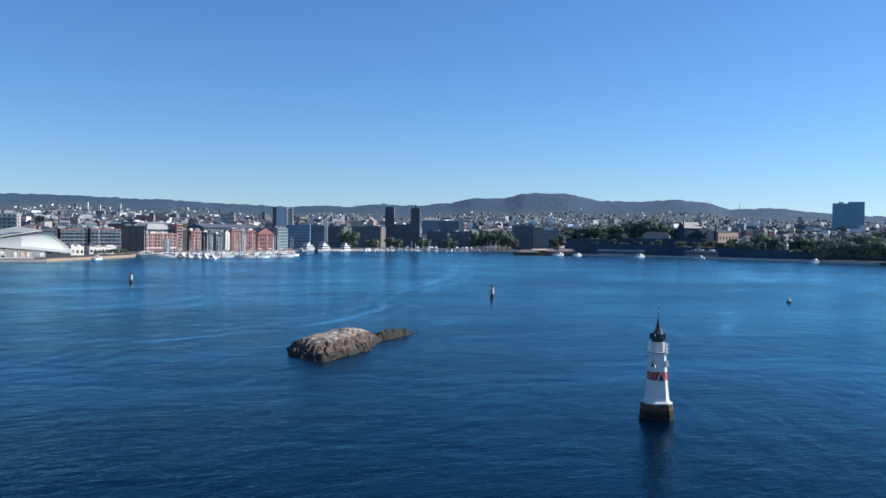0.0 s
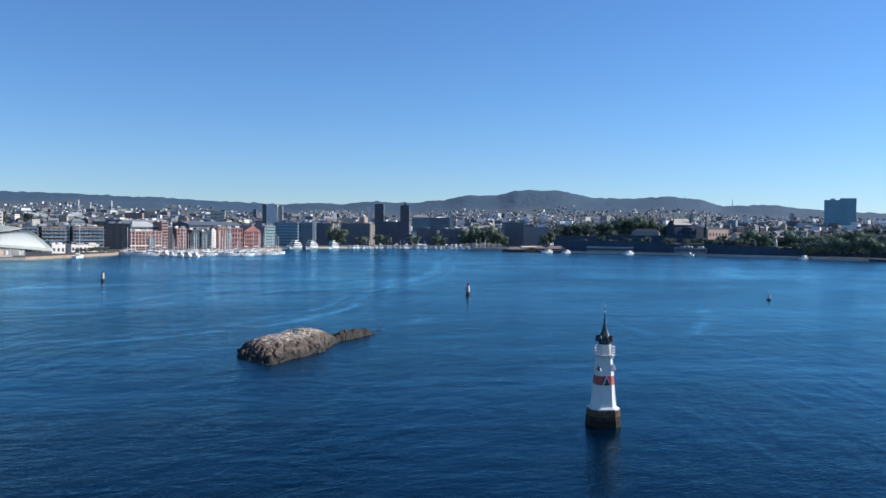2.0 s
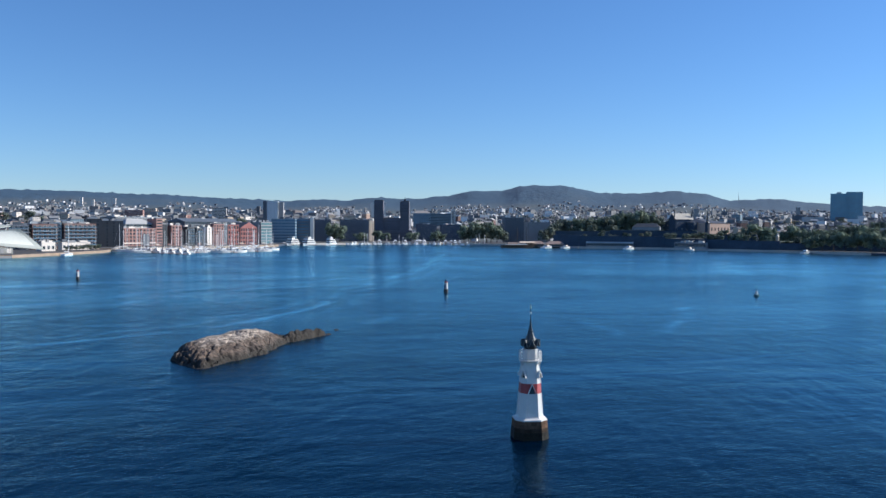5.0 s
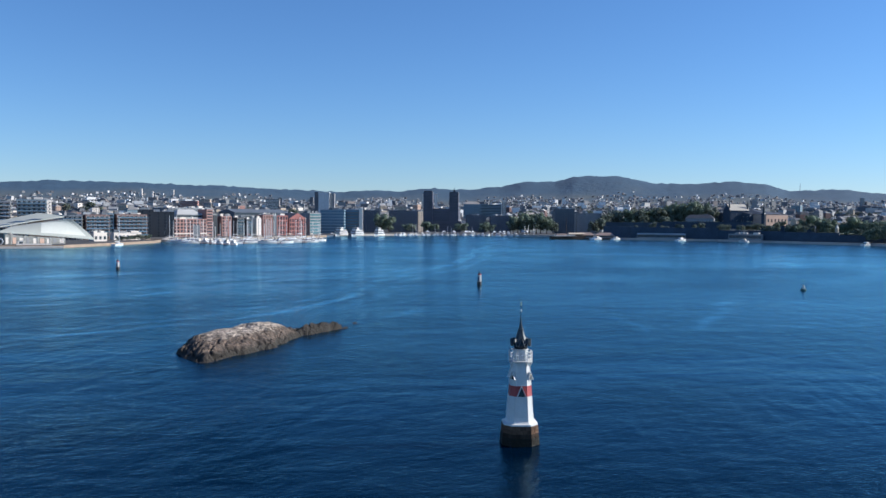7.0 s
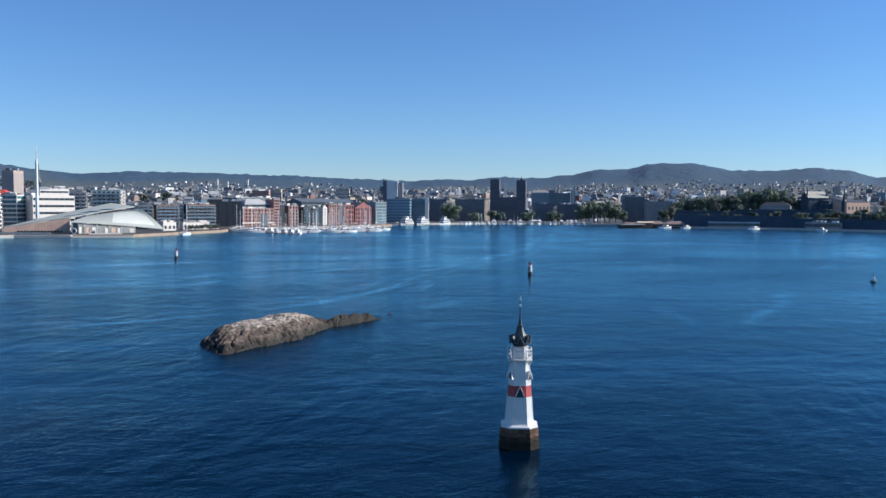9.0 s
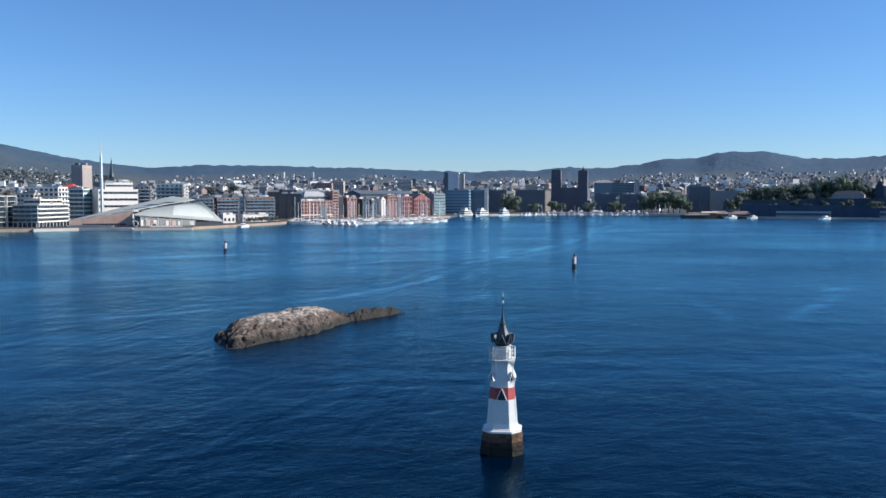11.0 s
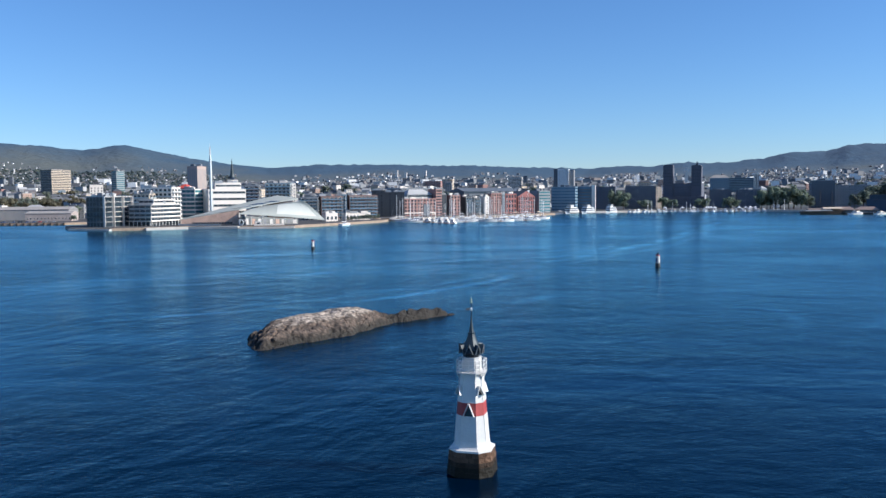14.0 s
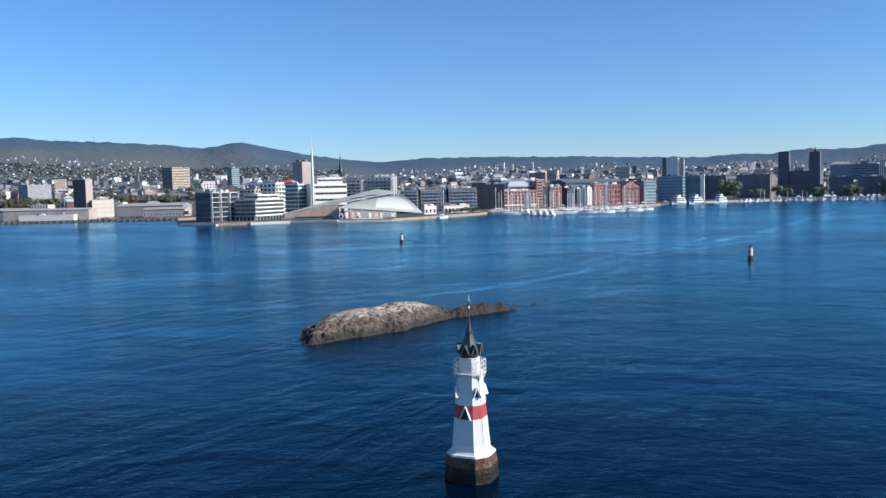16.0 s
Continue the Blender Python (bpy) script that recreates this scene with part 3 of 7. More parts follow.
    for k in range(8):
        q = Matrix.Rotation(face_turn(k), 4, "Z")
        wide, reach = (0.36, 1.04) if k % 2 == 0 else (0.27, 1.04)
        # a gablet: two sloping leaves from the ridge, which runs back into the roof, with boards along the front edges
        bm = bmesh.new()
        for sgn in (-1, 1):
            lo, hi = Vector((reach + 0.02, sgn * wide, 10.98)), Vector((reach + 0.1, 0, 11.72))
            bk, kl = Vector((0.56, 0, 11.78)), Vector((0.74, sgn * wide, 11.15))
            face = [q @ p for p in (lo, hi, bk, kl)]
            under = [p - Vector((0, 0, 0.06)) for p in face]
            a, b = [bm.verts.new(p) for p in face], [bm.verts.new(p) for p in under]
            bm.faces.new(a)
            bm.faces.new(b[::-1])
            for i in range(4):
                bm.faces.new((a[i], b[i], b[(i + 1) % 4], a[(i + 1) % 4]))
        gable = part("gablet", bm, COPPER, roof)
        bm = bmesh.new()
        for sgn in (-1, 1):
            rod(bm, q @ Vector((reach + 0.03, sgn * (wide + 0.02), 10.92)), q @ Vector((reach + 0.11, 0, 11.74)), 0.042)
        part("gable_board", bm, LEAD, gable)
        bm = bmesh.new()
        bm.faces.new([bm.verts.new(q @ Vector(p)) for p in ((reach - 0.05, -wide * 0.92, 11.0), (reach - 0.05, wide * 0.92, 11.0), (reach + 0.02, 0, 11.62))])
        part("gable_glass", bm, GLASS, gable)
    bm = rod(bmesh.new(), (0, 0, 14.1), (0, 0, 15.5), 0.03)
    part("finial_rod", bm, DARK_METAL, lh)
    part("finial_ball", loft(((14.72, 0.02), (14.78, 0.08), (14.88, 0.11), (14.98, 0.08), (15.04, 0.02)), 10), WHITE_PAINT, lh)
    part("top_mark", loft(((15.42, 0.11), (15.47, 0.12), (15.8, 0.05), (15.98, 0.015)), 8), material("top_mark_paint", (0.27, 0.34, 0.28), 0.5), lh, "pale green cone topmark")
    # window hoods: upright triangles standing off the faces
    for k, z, s in ((1, 7.25, 0.86), (3, 7.25, 0.86), (5, 7.25, 0.86), (7, 7.25, 0.86), (0, 5.38, 1.16), (4, 5.38, 1.16)):
        q = Matrix.Rotation(face_turn(k), 4, "Z")
        face_r = lambda zz: (1.78 - (zz - 3.05) * 0.094) * (0.862 if k % 2 else 0.80)
        hood = part("window_hood", bmesh.new(), WHITE_PAINT, lh)
        bm = bmesh.new()
        for sgn in (-1, 1):
            lo, hi = Vector((face_r(z) + 0.05, sgn * 0.42 * s, z)), Vector((face_r(z + 0.95 * s) + 0.02, 0, z + 0.98 * s))
            out = Vector((0.3, 0, 0))
            side = Vector((0, sgn * 0.05, 0.025))
            a = [q @ p for p in (lo, lo + out, hi + out, hi)]
            b = [q @ (p + side) for p in (lo, lo + out, hi + out, hi)]
            va, vb = [bm.verts.new(p) for p in a], [bm.verts.new(p) for p in b]
            bm.faces.new(va)
            bm.faces.new(vb[::-1])
            for i in range(4):
                bm.faces.new((va[i], vb[i], vb[(i + 1) % 4], va[(i + 1) % 4]))
        bm.to_mesh(hood.data)
        bm.free()
        bm = bmesh.new()
        bm.faces.new([bm.verts.new(q @ Vector(p)) for p in ((face_r(z) + 0.03, -0.36 * s, z + 0.02), (face_r(z) + 0.03, 0.36 * s, z + 0.02), (face_r(z + 0.85 * s) + 0.03, 0, z + 0.85 * s))])
        part("window_pane", bm, GLASS, hood)
    return lh


lighthouse()


# ------------------------------------------------------------ skerry
COAST = ((-55.6, 69.5), (-54.2, 61.0), (-51.4, 55.0), (-47.8, 51.2), (-45.4, 52.8), (-44.2, 58.4), (-41.3, 62.8), (-38.0, 69.8), (-36.4, 78.5), (-35.5, 85.2), (-33.0, 86.8),
         (-30.4, 92.2), (-26.9, 96.8), (-26.3, 99.4), (-29.0, 99.0), (-33.2, 94.2), (-37.2, 90.5), (-43.5, 87.0), (-50.0, 80.0), (-54.6, 74.0))
CREST_S = (-4, 2, 7, 12, 18, 22, 24, 28, 31, 34, 36.5, 40, 43, 46, 50)
CREST_Z = (0.8, 1.8, 2.6, 3.0, 3.2, 3.1, 3.75, 3.6, 3.15, 2.7, 1.8, 1.9, 2.1, 1.85, 1.0)


def skerry():
    """A smooth whaleback rock, steeper on the lit side, with a low broken tail; cut by the water."""
    step = 0.22
    xs, ys = np.arange(-60, -21, step), np.arange(46, 111, step)
    grid = {}
    for j, y in enumerate(ys):
        for i, x in enumerate(xs):
            wx = x + 0.9 * noise.noise((x * 0.3, y * 0.3, 1.0)) + 0.35 * noise.noise((x * 1.1, y * 1.1, 2.0))
            wy = y + 0.9 * noise.noise((x * 0.3, y * 0.3, 5.0)) + 0.35 * noise.noise((x * 1.1, y * 1.1, 7.0))
            best, inside = 1e9, False
            for (ax, ay), (bx, by) in zip(COAST, COAST[1:] + COAST[:1]):
                dx, dy = bx - ax, by - ay
                u = min(1.0, max(0.0, ((wx - ax) * dx + (wy - ay) * dy) / (dx * dx + dy * dy)))
                best = min(best, (wx - ax - u * dx) ** 2 + (wy - ay - u * dy) ** 2)
                if (ay > wy) != (by > wy) and wx < ax + (wy - ay) / dy * dx:
                    inside = not inside
            d = math.sqrt(best) * (1 if inside else -1)
            lone = 1.0 - math.hypot((wx + 24.8) * 1.5, (wy - 107.0) * 0.8)
            if d < -1.6 and lone < -0.6:
                continue
            s, v = (x + 52) * 0.46 + (y - 54) * 0.888, (x + 52) * 0.888 - (y - 54) * 0.46
            top = float(np.interp(s, CREST_S, CREST_Z))
            body = smooth(32, 37, s)
            rise = 2.3 + 1.6 * (1 - body)
            z = d * 0.9 if d < 0 else top * (1 - math.exp(-(d / rise) * 1.9)) * 1.04
            z = max(z, lone * 0.3)
            if z > -0.9:
                rough = 0.55 + 0.75 * body + 0.5 * (1 - smooth(4, 14, s))
                flank = smooth(-0.1, 0.6, z) * (1 - 0.55 * smooth(top * 0.75, top, z) * (1 - body))
                strata = noise.fractal((s * 0.14 + v * 0.1, v * 0.62 + z * 0.5, 1.7), 0.9, 2.1, 4)
                joint = abs(noise.noise((s * 0.3 + v * 0.3, v * 0.42, 8.8)))
                f1, f2 = noise.voronoi((s * 0.34, v * 0.5, 0.3))[0][:2]
                z += rough * flank * (0.55 * strata - 0.5 * (1 - smooth(0.0, 0.1, joint)) - 0.14 * (1 - smooth(0.0, 0.12, f2 - f1)))
                z -= 0.4 * flank * rough * (1 - 0.7 * body) * (1 - smooth(0.0, 0.14, abs(noise.noise((s * 0.2 + v * 0.12, v * 0.62 + z * 0.7, 12.0)))))
                z += 0.1 * noise.fractal((x * 1.3, y * 1.3, 2.0), 0.8, 2.0, 3) + 0.35 * noise.noise((s * 0.3, v * 0.3, 4.0)) * flank
                z += body * (0.8 * noise.noise((x * 0.42, y * 0.42, 3.0)) + 0.45 * abs(noise.noise((x * 0.9, y * 0.9, 6.0))) - 0.1) * smooth(0.0, 0.6, d)
            grid[i, j] = (x, y, z)
    pieces = {"ridge": [], "tail": [], "outlying_rock": []}
    for (i, j), v in grid.items():
        q = ((i, j), (i + 1, j), (i + 1, j + 1), (i, j + 1))
        if all(k in grid for k in q) and max(grid[k][2] for k in q) > -0.6:
            along = (v[0] + 52) * 0.46 + (v[1] - 54) * 0.888
            pieces["outlying_rock" if v[1] > 102.5 else "tail" if along > 34.5 else "ridge"].append(q)
    host = tagged(empty("skerry", 0, 0), "bare brown sea rock with pale bleached top", "rock")
    mat = rock_material()
    for name, quads in pieces.items():
        ids = {k: i for i, k in enumerate(dict.fromkeys(k for q in quads for k in q))}
        me = bpy.data.meshes.new(name)
        me.from_pydata([grid[k] for k in ids], [], [[ids[k] for k in q] for q in quads])
        me.materials.append(mat)
        share(name, me, host, Matrix.Identity(4))


def rock_material():
    """Pale lichen and droppings on top, brown flanks, dark weed near the tide line."""
    m = material("skerry_rock", (0.215, 0.158, 0.118), 0.95, vary=0.5, scale=0.45, bump=0.8, bump_scale=2.2, second=(0.04, 0.031, 0.024))
    n, l = m.node_tree.nodes, m.node_tree.links
    b = n["Principled BSDF"]
    base = b.inputs["Base Color"].links[0].from_socket
    tc, sep, ns = n.new("ShaderNodeTexCoord"), n.new("ShaderNodeSeparateXYZ"), n.new("ShaderNodeTexNoise")
    ns.inputs["Scale"].default_value, ns.inputs["Detail"].default_value = 0.5, 5
    l.new(tc.outputs["Object"], sep.inputs[0])
    l.new(tc.outputs["Object"], ns.inputs["Vector"])
    wet, tide = n.new("ShaderNodeMath"), n.new("ShaderNodeMapRange")
    wet.operation = "MULTIPLY_ADD"
    wet.inputs[1].default_value = -1.6
    l.new(ns.outputs["Fac"], wet.inputs[0])
    l.new(sep.outputs["Z"], wet.inputs[2])
    # the low northern tail is washed by the waves and grown over with weed
    tail, washed = n.new("ShaderNodeMapRange"), n.new("ShaderNodeMath")
    tail.inputs["From Min"].default_value, tail.inputs["From Max"].default_value, tail.inputs["To Max"].default_value = 84.0, 91.0, 1.3
    washed.operation = "SUBTRACT"
    l.new(sep.outputs["Y"], tail.inputs["Value"])
    l.new(wet.outputs[0], washed.inputs[0])
    l.new(tail.outputs[0], washed.inputs[1])
    wet = washed
    tide.inputs["From Min"].default_value, tide.inputs["From Max"].default_value = -0.15, 0.85
    l.new(wet.outputs[0], tide.inputs["Value"])
    mix = n.new("ShaderNodeMix")
    mix.data_type = "RGBA"
    mix.inputs["A"].default_value = (0.03, 0.026, 0.02, 1)
    l.new(tide.outputs[0], mix.inputs["Factor"])
    l.new(base, mix.inputs["B"])
    # bird droppings and dry lichen on the crest
    crest, pale = n.new("ShaderNodeMapRange"), n.new("ShaderNodeMix")
    pale.data_type = "RGBA"
    crest.inputs["From Min"].default_value, crest.inputs["From Max"].default_value, crest.inputs["To Max"].default_value = 1.6, 2.35, 0.92
    l.new(wet.outputs[0], crest.inputs["Value"])
    l.new(crest.outputs[0], pale.inputs["Factor"])
    l.new(mix.outputs["Result"], pale.inputs["A"])
    pale.inputs["B"].default_value = (0.5, 0.425, 0.345, 1)
    # dark crack lines along warped cells and dark blotches from noise
    fine, crack, cut, pits, seams = n.new("ShaderNodeTexNoise"), n.new("ShaderNodeTexVoronoi"), n.new("ShaderNodeMapRange"), n.new("ShaderNodeMapRange"), n.new("ShaderNodeMath")
    fine.inputs["Scale"].default_value, fine.inputs["Detail"].default_value, fine.inputs["Distortion"].default_value = 1.1, 7, 0.6
    crack.feature = "DISTANCE_TO_EDGE"
    crack.inputs["Scale"].default_value = 0.4
    bend = n.new("ShaderNodeVectorMath")
    bend.operation = "ADD"
    l.new(tc.outputs["Object"], bend.inputs[0])
    l.new(fine.outputs["Color"], bend.inputs[1])
    l.new(tc.outputs["Object"], fine.inputs["Vector"])
    l.new(bend.outputs[0], crack.inputs["Vector"])
    cut.inputs["From Min"].default_value, cut.inputs["From Max"].default_value, cut.inputs["To Min"].default_value = 0.0, 0.1, 0.35
    pits.inputs["From Min"].default_value, pits.inputs["From Max"].default_value, pits.inputs["To Min"].default_value = 0.36, 0.56, 0.25
    l.new(crack.outputs["Distance"], cut.inputs["Value"])
    l.new(fine.outputs["Fac"], pits.inputs["Value"])
    seams.operation = "MULTIPLY"
    l.new(cut.outputs[0], seams.inputs[0])
    l.new(pits.outputs[0], seams.inputs[1])
    darkened = n.new("ShaderNodeMix")
    darkened.data_type = "RGBA"
    darkened.inputs["A"].default_value = (0.025, 0.021, 0.017, 1)
    l.new(seams.outputs[0], darkened.inputs["Factor"])
    l.new(pale.outputs["Result"], darkened.inputs["B"])
    l.new(darkened.outputs["Result"], b.inputs["Base Color"])
    return m


skerry()


# ------------------------------------------------------------ navigation marks
def beacon(x, y, h, label):
    """A small lit post on a dark foot: white drum, red band and lamp on top."""
    b = tagged(empty("beacon", x, y), label, "beacon", "harbour beacons")
    part("foot", loft(((-2, 0.95), (0.5, 0.9), (1.1, 0.75)), 10), BLACK_PAINT, b)
    part("column", loft(((1.1, 0.72), (h - 1.25, 0.66)), 12), WHITE_PAINT, b)
    part("platform", loft(((1.1, 0.95), (1.22, 0.98), (1.3, 0.95)), 12), BLACK_PAINT, b)
    # dark panel on the left front of the drum
    door = part("door", boxes((-0.3, -0.74, 1.5, 0.3, -0.62, h - 1.9)), BOAT_BLUE, b, "dark blue panel")
    door.matrix_basis = pose(0, 0, 0, 0, 0, -38)
    part("red_collar", loft(((h - 1.25, 0.68), (h - 0.9, 0.68), (h - 0.85, 0.4)), 12), RED_PAINT, b)
    part("lamp", loft(((h - 0.85, 0.28), (h - 0.3, 0.3), (h, 0.06)), 10), DARK_METAL, b)
    bm = bmesh.new()
    for s in (-0.12, 0.12):
        rod(bm, (0.74, s, 0), (0.7, s, h - 1.5), 0.025)
    part("ladder", bm, DARK_METAL, b)
    return b


beacon(14.0, 224.0, 5.0, "white beacon with red collar on dark foot")
beacon(-145.2, 299.0, 5.0, "small white beacon standing in open water")


def buoy(x, y):
    b = tagged(empty("buoy", x, y), "green and white spar buoy with lattice top", "buoy")
    part("float", loft(((-0.8, 0.7), (0.0, 1.05), (0.5, 1.05), (0.75, 0.5)), 14), material("dark_green_paint", (0.05, 0.13, 0.13), 0.5), b)
    part("body", loft(((0.75, 0.6), (2.1, 0.25)), 10), WHITE_PAINT, b)
    part("mast", rod(bmesh.new(), (0, 0, 2.1), (0, 0, 3.6), 0.05), DARK_METAL, b)
    part("lamp", loft(((3.5, 0.14), (3.75, 0.14), (3.85, 0.03)), 8), GREEN_PAINT, b)


buoy(129.3, 205.5)


# ------------------------------------------------------------ buildings
def on_face(side, w, d, u, z, out=0.0):
    """A local pose on a face: u along it from its left end as seen from outside."""
    if side == "front":
        return pose(-w / 2 + u, -out, z)
    if side == "right":
        return pose(w / 2 + out, u, z, 0, 0, 90)
    return pose(-w / 2 - out, d - u, z, 0, 0, -90)


def building(name, label, x, y, w, d, top, yaw=0.0, z0=QUAY_Z, wall=GREY_PLASTER, style="grid", floors=0, roof="flat", frame=None, glass=None,
             sides=("front", "right"), group="", category="building", front_mat=None, slope=0.32, roof_mat=None, bay=3.4, extra=True, win=(1.5, 1.9), band=0.5):
    """x, y: middle of the front's foot; w along the front, d back from it. Styles: grid, bands, balcony, frames, ribs, plain."""
    frame, glass, roof_mat = frame or WHITE_PAINT, glass or GLASS, roof_mat or GREY_ROOF
    b = tagged(empty(name, x, y, z0, yaw), label, category, group)
    h = top - z0
    floors = floors or max(1, round(h / 3.3))
    fh = h / floors
    bm = boxes((-w / 2, 0, -6, w / 2, d, h))
    body = part("wall", bm, wall, b)
    # a thin darker sheet paints the shade of the front face
    if front_mat:
        part("front_cladding", boxes((-w / 2 + 0.1, -0.05, 0, w / 2 - 0.1, 0.05, h)), front_mat, b)
    if roof == "flat":
        t = 0.35
        part("parapet", boxes((-w / 2 - 0.12, -0.12, h + 0.004, w / 2 + 0.12, t, h + 0.7), (-w / 2 - 0.12, d - t, h + 0.004, w / 2 + 0.12, d + 0.12, h + 0.7),
                              (-w / 2 - 0.12, t, h + 0.004, -w / 2 + t, d - t, h + 0.7), (w / 2 - t, t, h + 0.004, w / 2 + 0.12, d - t, h + 0.7)), wall if wall is not DARK_CLAD else STEEL, b)
        part("roof", boxes((-w / 2 + t, t, h + 0.004, w / 2 - t, d - t, h + 0.25)), roof_mat, b)
        if extra:
            for i in range(random.randint(6, 11) if group.startswith(("waterfront", "harbour front")) else random.randint(3, 6)):
                bx, by = random.uniform(-w * 0.38, w * 0.38), random.uniform(d * 0.15, d * 0.75)
                s = random.uniform(0.8, min(4.0, w * 0.16 + 0.8))
                part("roof_unit", boxes((bx - s, by - s * 0.7, h + 0.25, bx + s, by + s * 0.7, h + random.uniform(1.6, 3.4))), random.choice((WHITE_PLASTER, STEEL, GREY_PLASTER, DARK_CLAD)), b)
    elif roof in ("gable", "front_gable"):
        rise = min(w, d) * slope if roof == "gable" else w * 0.26
        bm = bmesh.new()
        o = 0.5
        if roof == "gable":
            p = ((-w / 2 - o, -o, h), (w / 2 + o, -o, h), (w / 2 + o, d + o, h), (-w / 2 - o, d + o, h), (-w / 2 - o, d / 2, h + rise), (w / 2 + o, d / 2, h + rise))
            fs = ((0, 1, 5, 4), (2, 3, 4, 5), (1, 2, 5), (3, 0, 4), (3, 2, 1, 0))
        else:
            p = ((-w / 2 - o, -0.1, h), (w / 2 + o, -0.1, h), (w / 2 + o, d + o, h), (-w / 2 - o, d + o, h), (0, -0.1, h + rise), (0, d + o, h + rise))
            fs = ((1, 2, 5, 4), (3, 0, 4, 5), (0, 1, 4), (2, 3, 5), (3, 2, 1, 0))
        v = [bm.verts.new(q) for q in p]
        for i, f in enumerate(fs):
            bm.faces.new([v[j] for j in f]).material_index = 1 if i in (2, 3) else 0
        part("roof", bm, (roof_mat, wall), b)
    elif roof == "hip":
        rise = min(w, d) * (0.35 if slope == 0.32 else slope)
        k = min(w, d) * 0.42
        bm = bmesh.new()
        v = [bm.verts.new(q) for q in ((-w / 2 - 0.5, -0.5, h), (w / 2 + 0.5, -0.5, h), (w / 2 + 0.5, d + 0.5, h), (-w / 2 - 0.5, d + 0.5, h), (-w / 2 + k, d / 2, h + rise), (w / 2 - k, d / 2, h + rise))]
        for f in ((0, 1, 5, 4), (2, 3, 4, 5), (1, 2, 5), (3, 0, 4), (3, 2, 1, 0)):
            bm.faces.new([v[j] for j in f])
        part("roof", bm, roof_mat, b)
    for side in sides:
        span = w if side == "front" else d
        if style == "grid":
            n = max(1, int(span / bay))
            ww, wh = min(win[0], span / n * 0.6), min(win[1], fh * 0.66)
            me = window_mesh(ww, wh, frame, glass)
            for f in range(floors):
                for c in range(n):
                    share("window", me, b, on_face(side, w, d, (c + 0.5) * span / n, f * fh + fh * 0.22))
        elif style == "bands":
            for f in range(floors):
                z1 = f * fh + fh * (0.59 - band / 2)
                bm = boxes((0.5, -0.08, 0, span - 0.5, 0.05, fh * band))
                for c in range(1, int(span / 4.2)):
                    u = c * span / int(span / 4.2)
                    add_box(bm, u - 0.09, -0.16, 0.02, u + 0.09, -0.06, fh * band - 0.02, 1)
                strip = part("window_band", bm, (glass, wall), b)
                strip.matrix_basis = on_face(side, w, d, 0, z1)
        elif style == "balcony":
            n = max(1, int(span / 4.0))
            me = window_mesh(span / n * 0.66, fh * 0.74, frame, glass)
            for f in range(floors):
                for c in range(n):
                    share("window", me, b, on_face(side, w, d, (c + 0.5) * span / n, f * fh + fh * 0.1))
                if f:
                    bal = part("balcony", boxes((0.3, -1.5, 0, span - 0.3, -0.1, 0.22)), WHITE_PLASTER if wall in (WHITE_PLASTER, CREAM, DARK_CLAD) else GREY_PLASTER, b)
                    bal.matrix_basis = on_face(side, w, d, 0, f * fh)
                    part("balustrade", boxes((0.3, -1.5, 0.225, span - 0.3, -1.44, 1.1)), PALE_GLASS if wall in (WHITE_PLASTER, CREAM) else BLUE_GLASS, bal)
        elif style == "frames":
            n = max(2, int(span / 11.0))
            me = window_mesh(span / n * 0.8, fh * 0.8, DARK_METAL, glass)
            for f in range(floors):
                for c in range(n):
                    share("window", me, b, on_face(side, w, d, (c + 0.5) * span / n, f * fh + fh * 0.08))
                slab = part("floor_slab", boxes((0, -1.8, -0.13, span, -0.1, 0.13)), WHITE_PLASTER, b)
                slab.matrix_basis = on_face(side, w, d, 0, (f + 1) * fh)
            for c in range(n + 1):
                fin = part("frame_post", boxes((-0.18, -1.9, 0, 0.18, -0.1, h + 0.8)), WHITE_PLASTER, b)
                fin.matrix_basis = on_face(side, w, d, min(max(c * span / n, 0.3), span - 0.3), 0)
        elif style == "ribs":
            n = max(3, int(span / 2.4))
            for c in range(n):
                strip = part("window_strip", boxes((-0.55, -0.08, 0, 0.55, 0.05, h * 0.94)), glass, b)
                strip.matrix_basis = on_face(side, w, d, (c + 0.5) * span / n, h * 0.02)
    return b


def front_windows(x, y, w, top, floors):
    """Dark loggias with slim steel rails on the end wall of the waterside block."""
    host = [o for o in scene.objects if o.name.startswith("apartment_building") and o.parent is None][-1]
    fh = (top - QUAY_Z) / floors
    me = window_mesh(w / 5 * 0.72, fh * 0.72, DARK_METAL, GLASS)
    for f in range(floors):
        for c in range(5):
            share("window", me, host, on_face("front", w, 1, (c + 0.5) * w / 5, f * fh + fh * 0.12))
        rail = part("balcony_rail", boxes((0.2, -1.1, 0, w - 0.2, -0.1, 0.16), (0.2, -1.1, 0.9, w - 0.2, -1.02, 1.0)), GREY_PLASTER if f % 3 == 1 else DARK_METAL, host)
        rail.matrix_basis = on_face("front", w, 1, 0, f * fh)


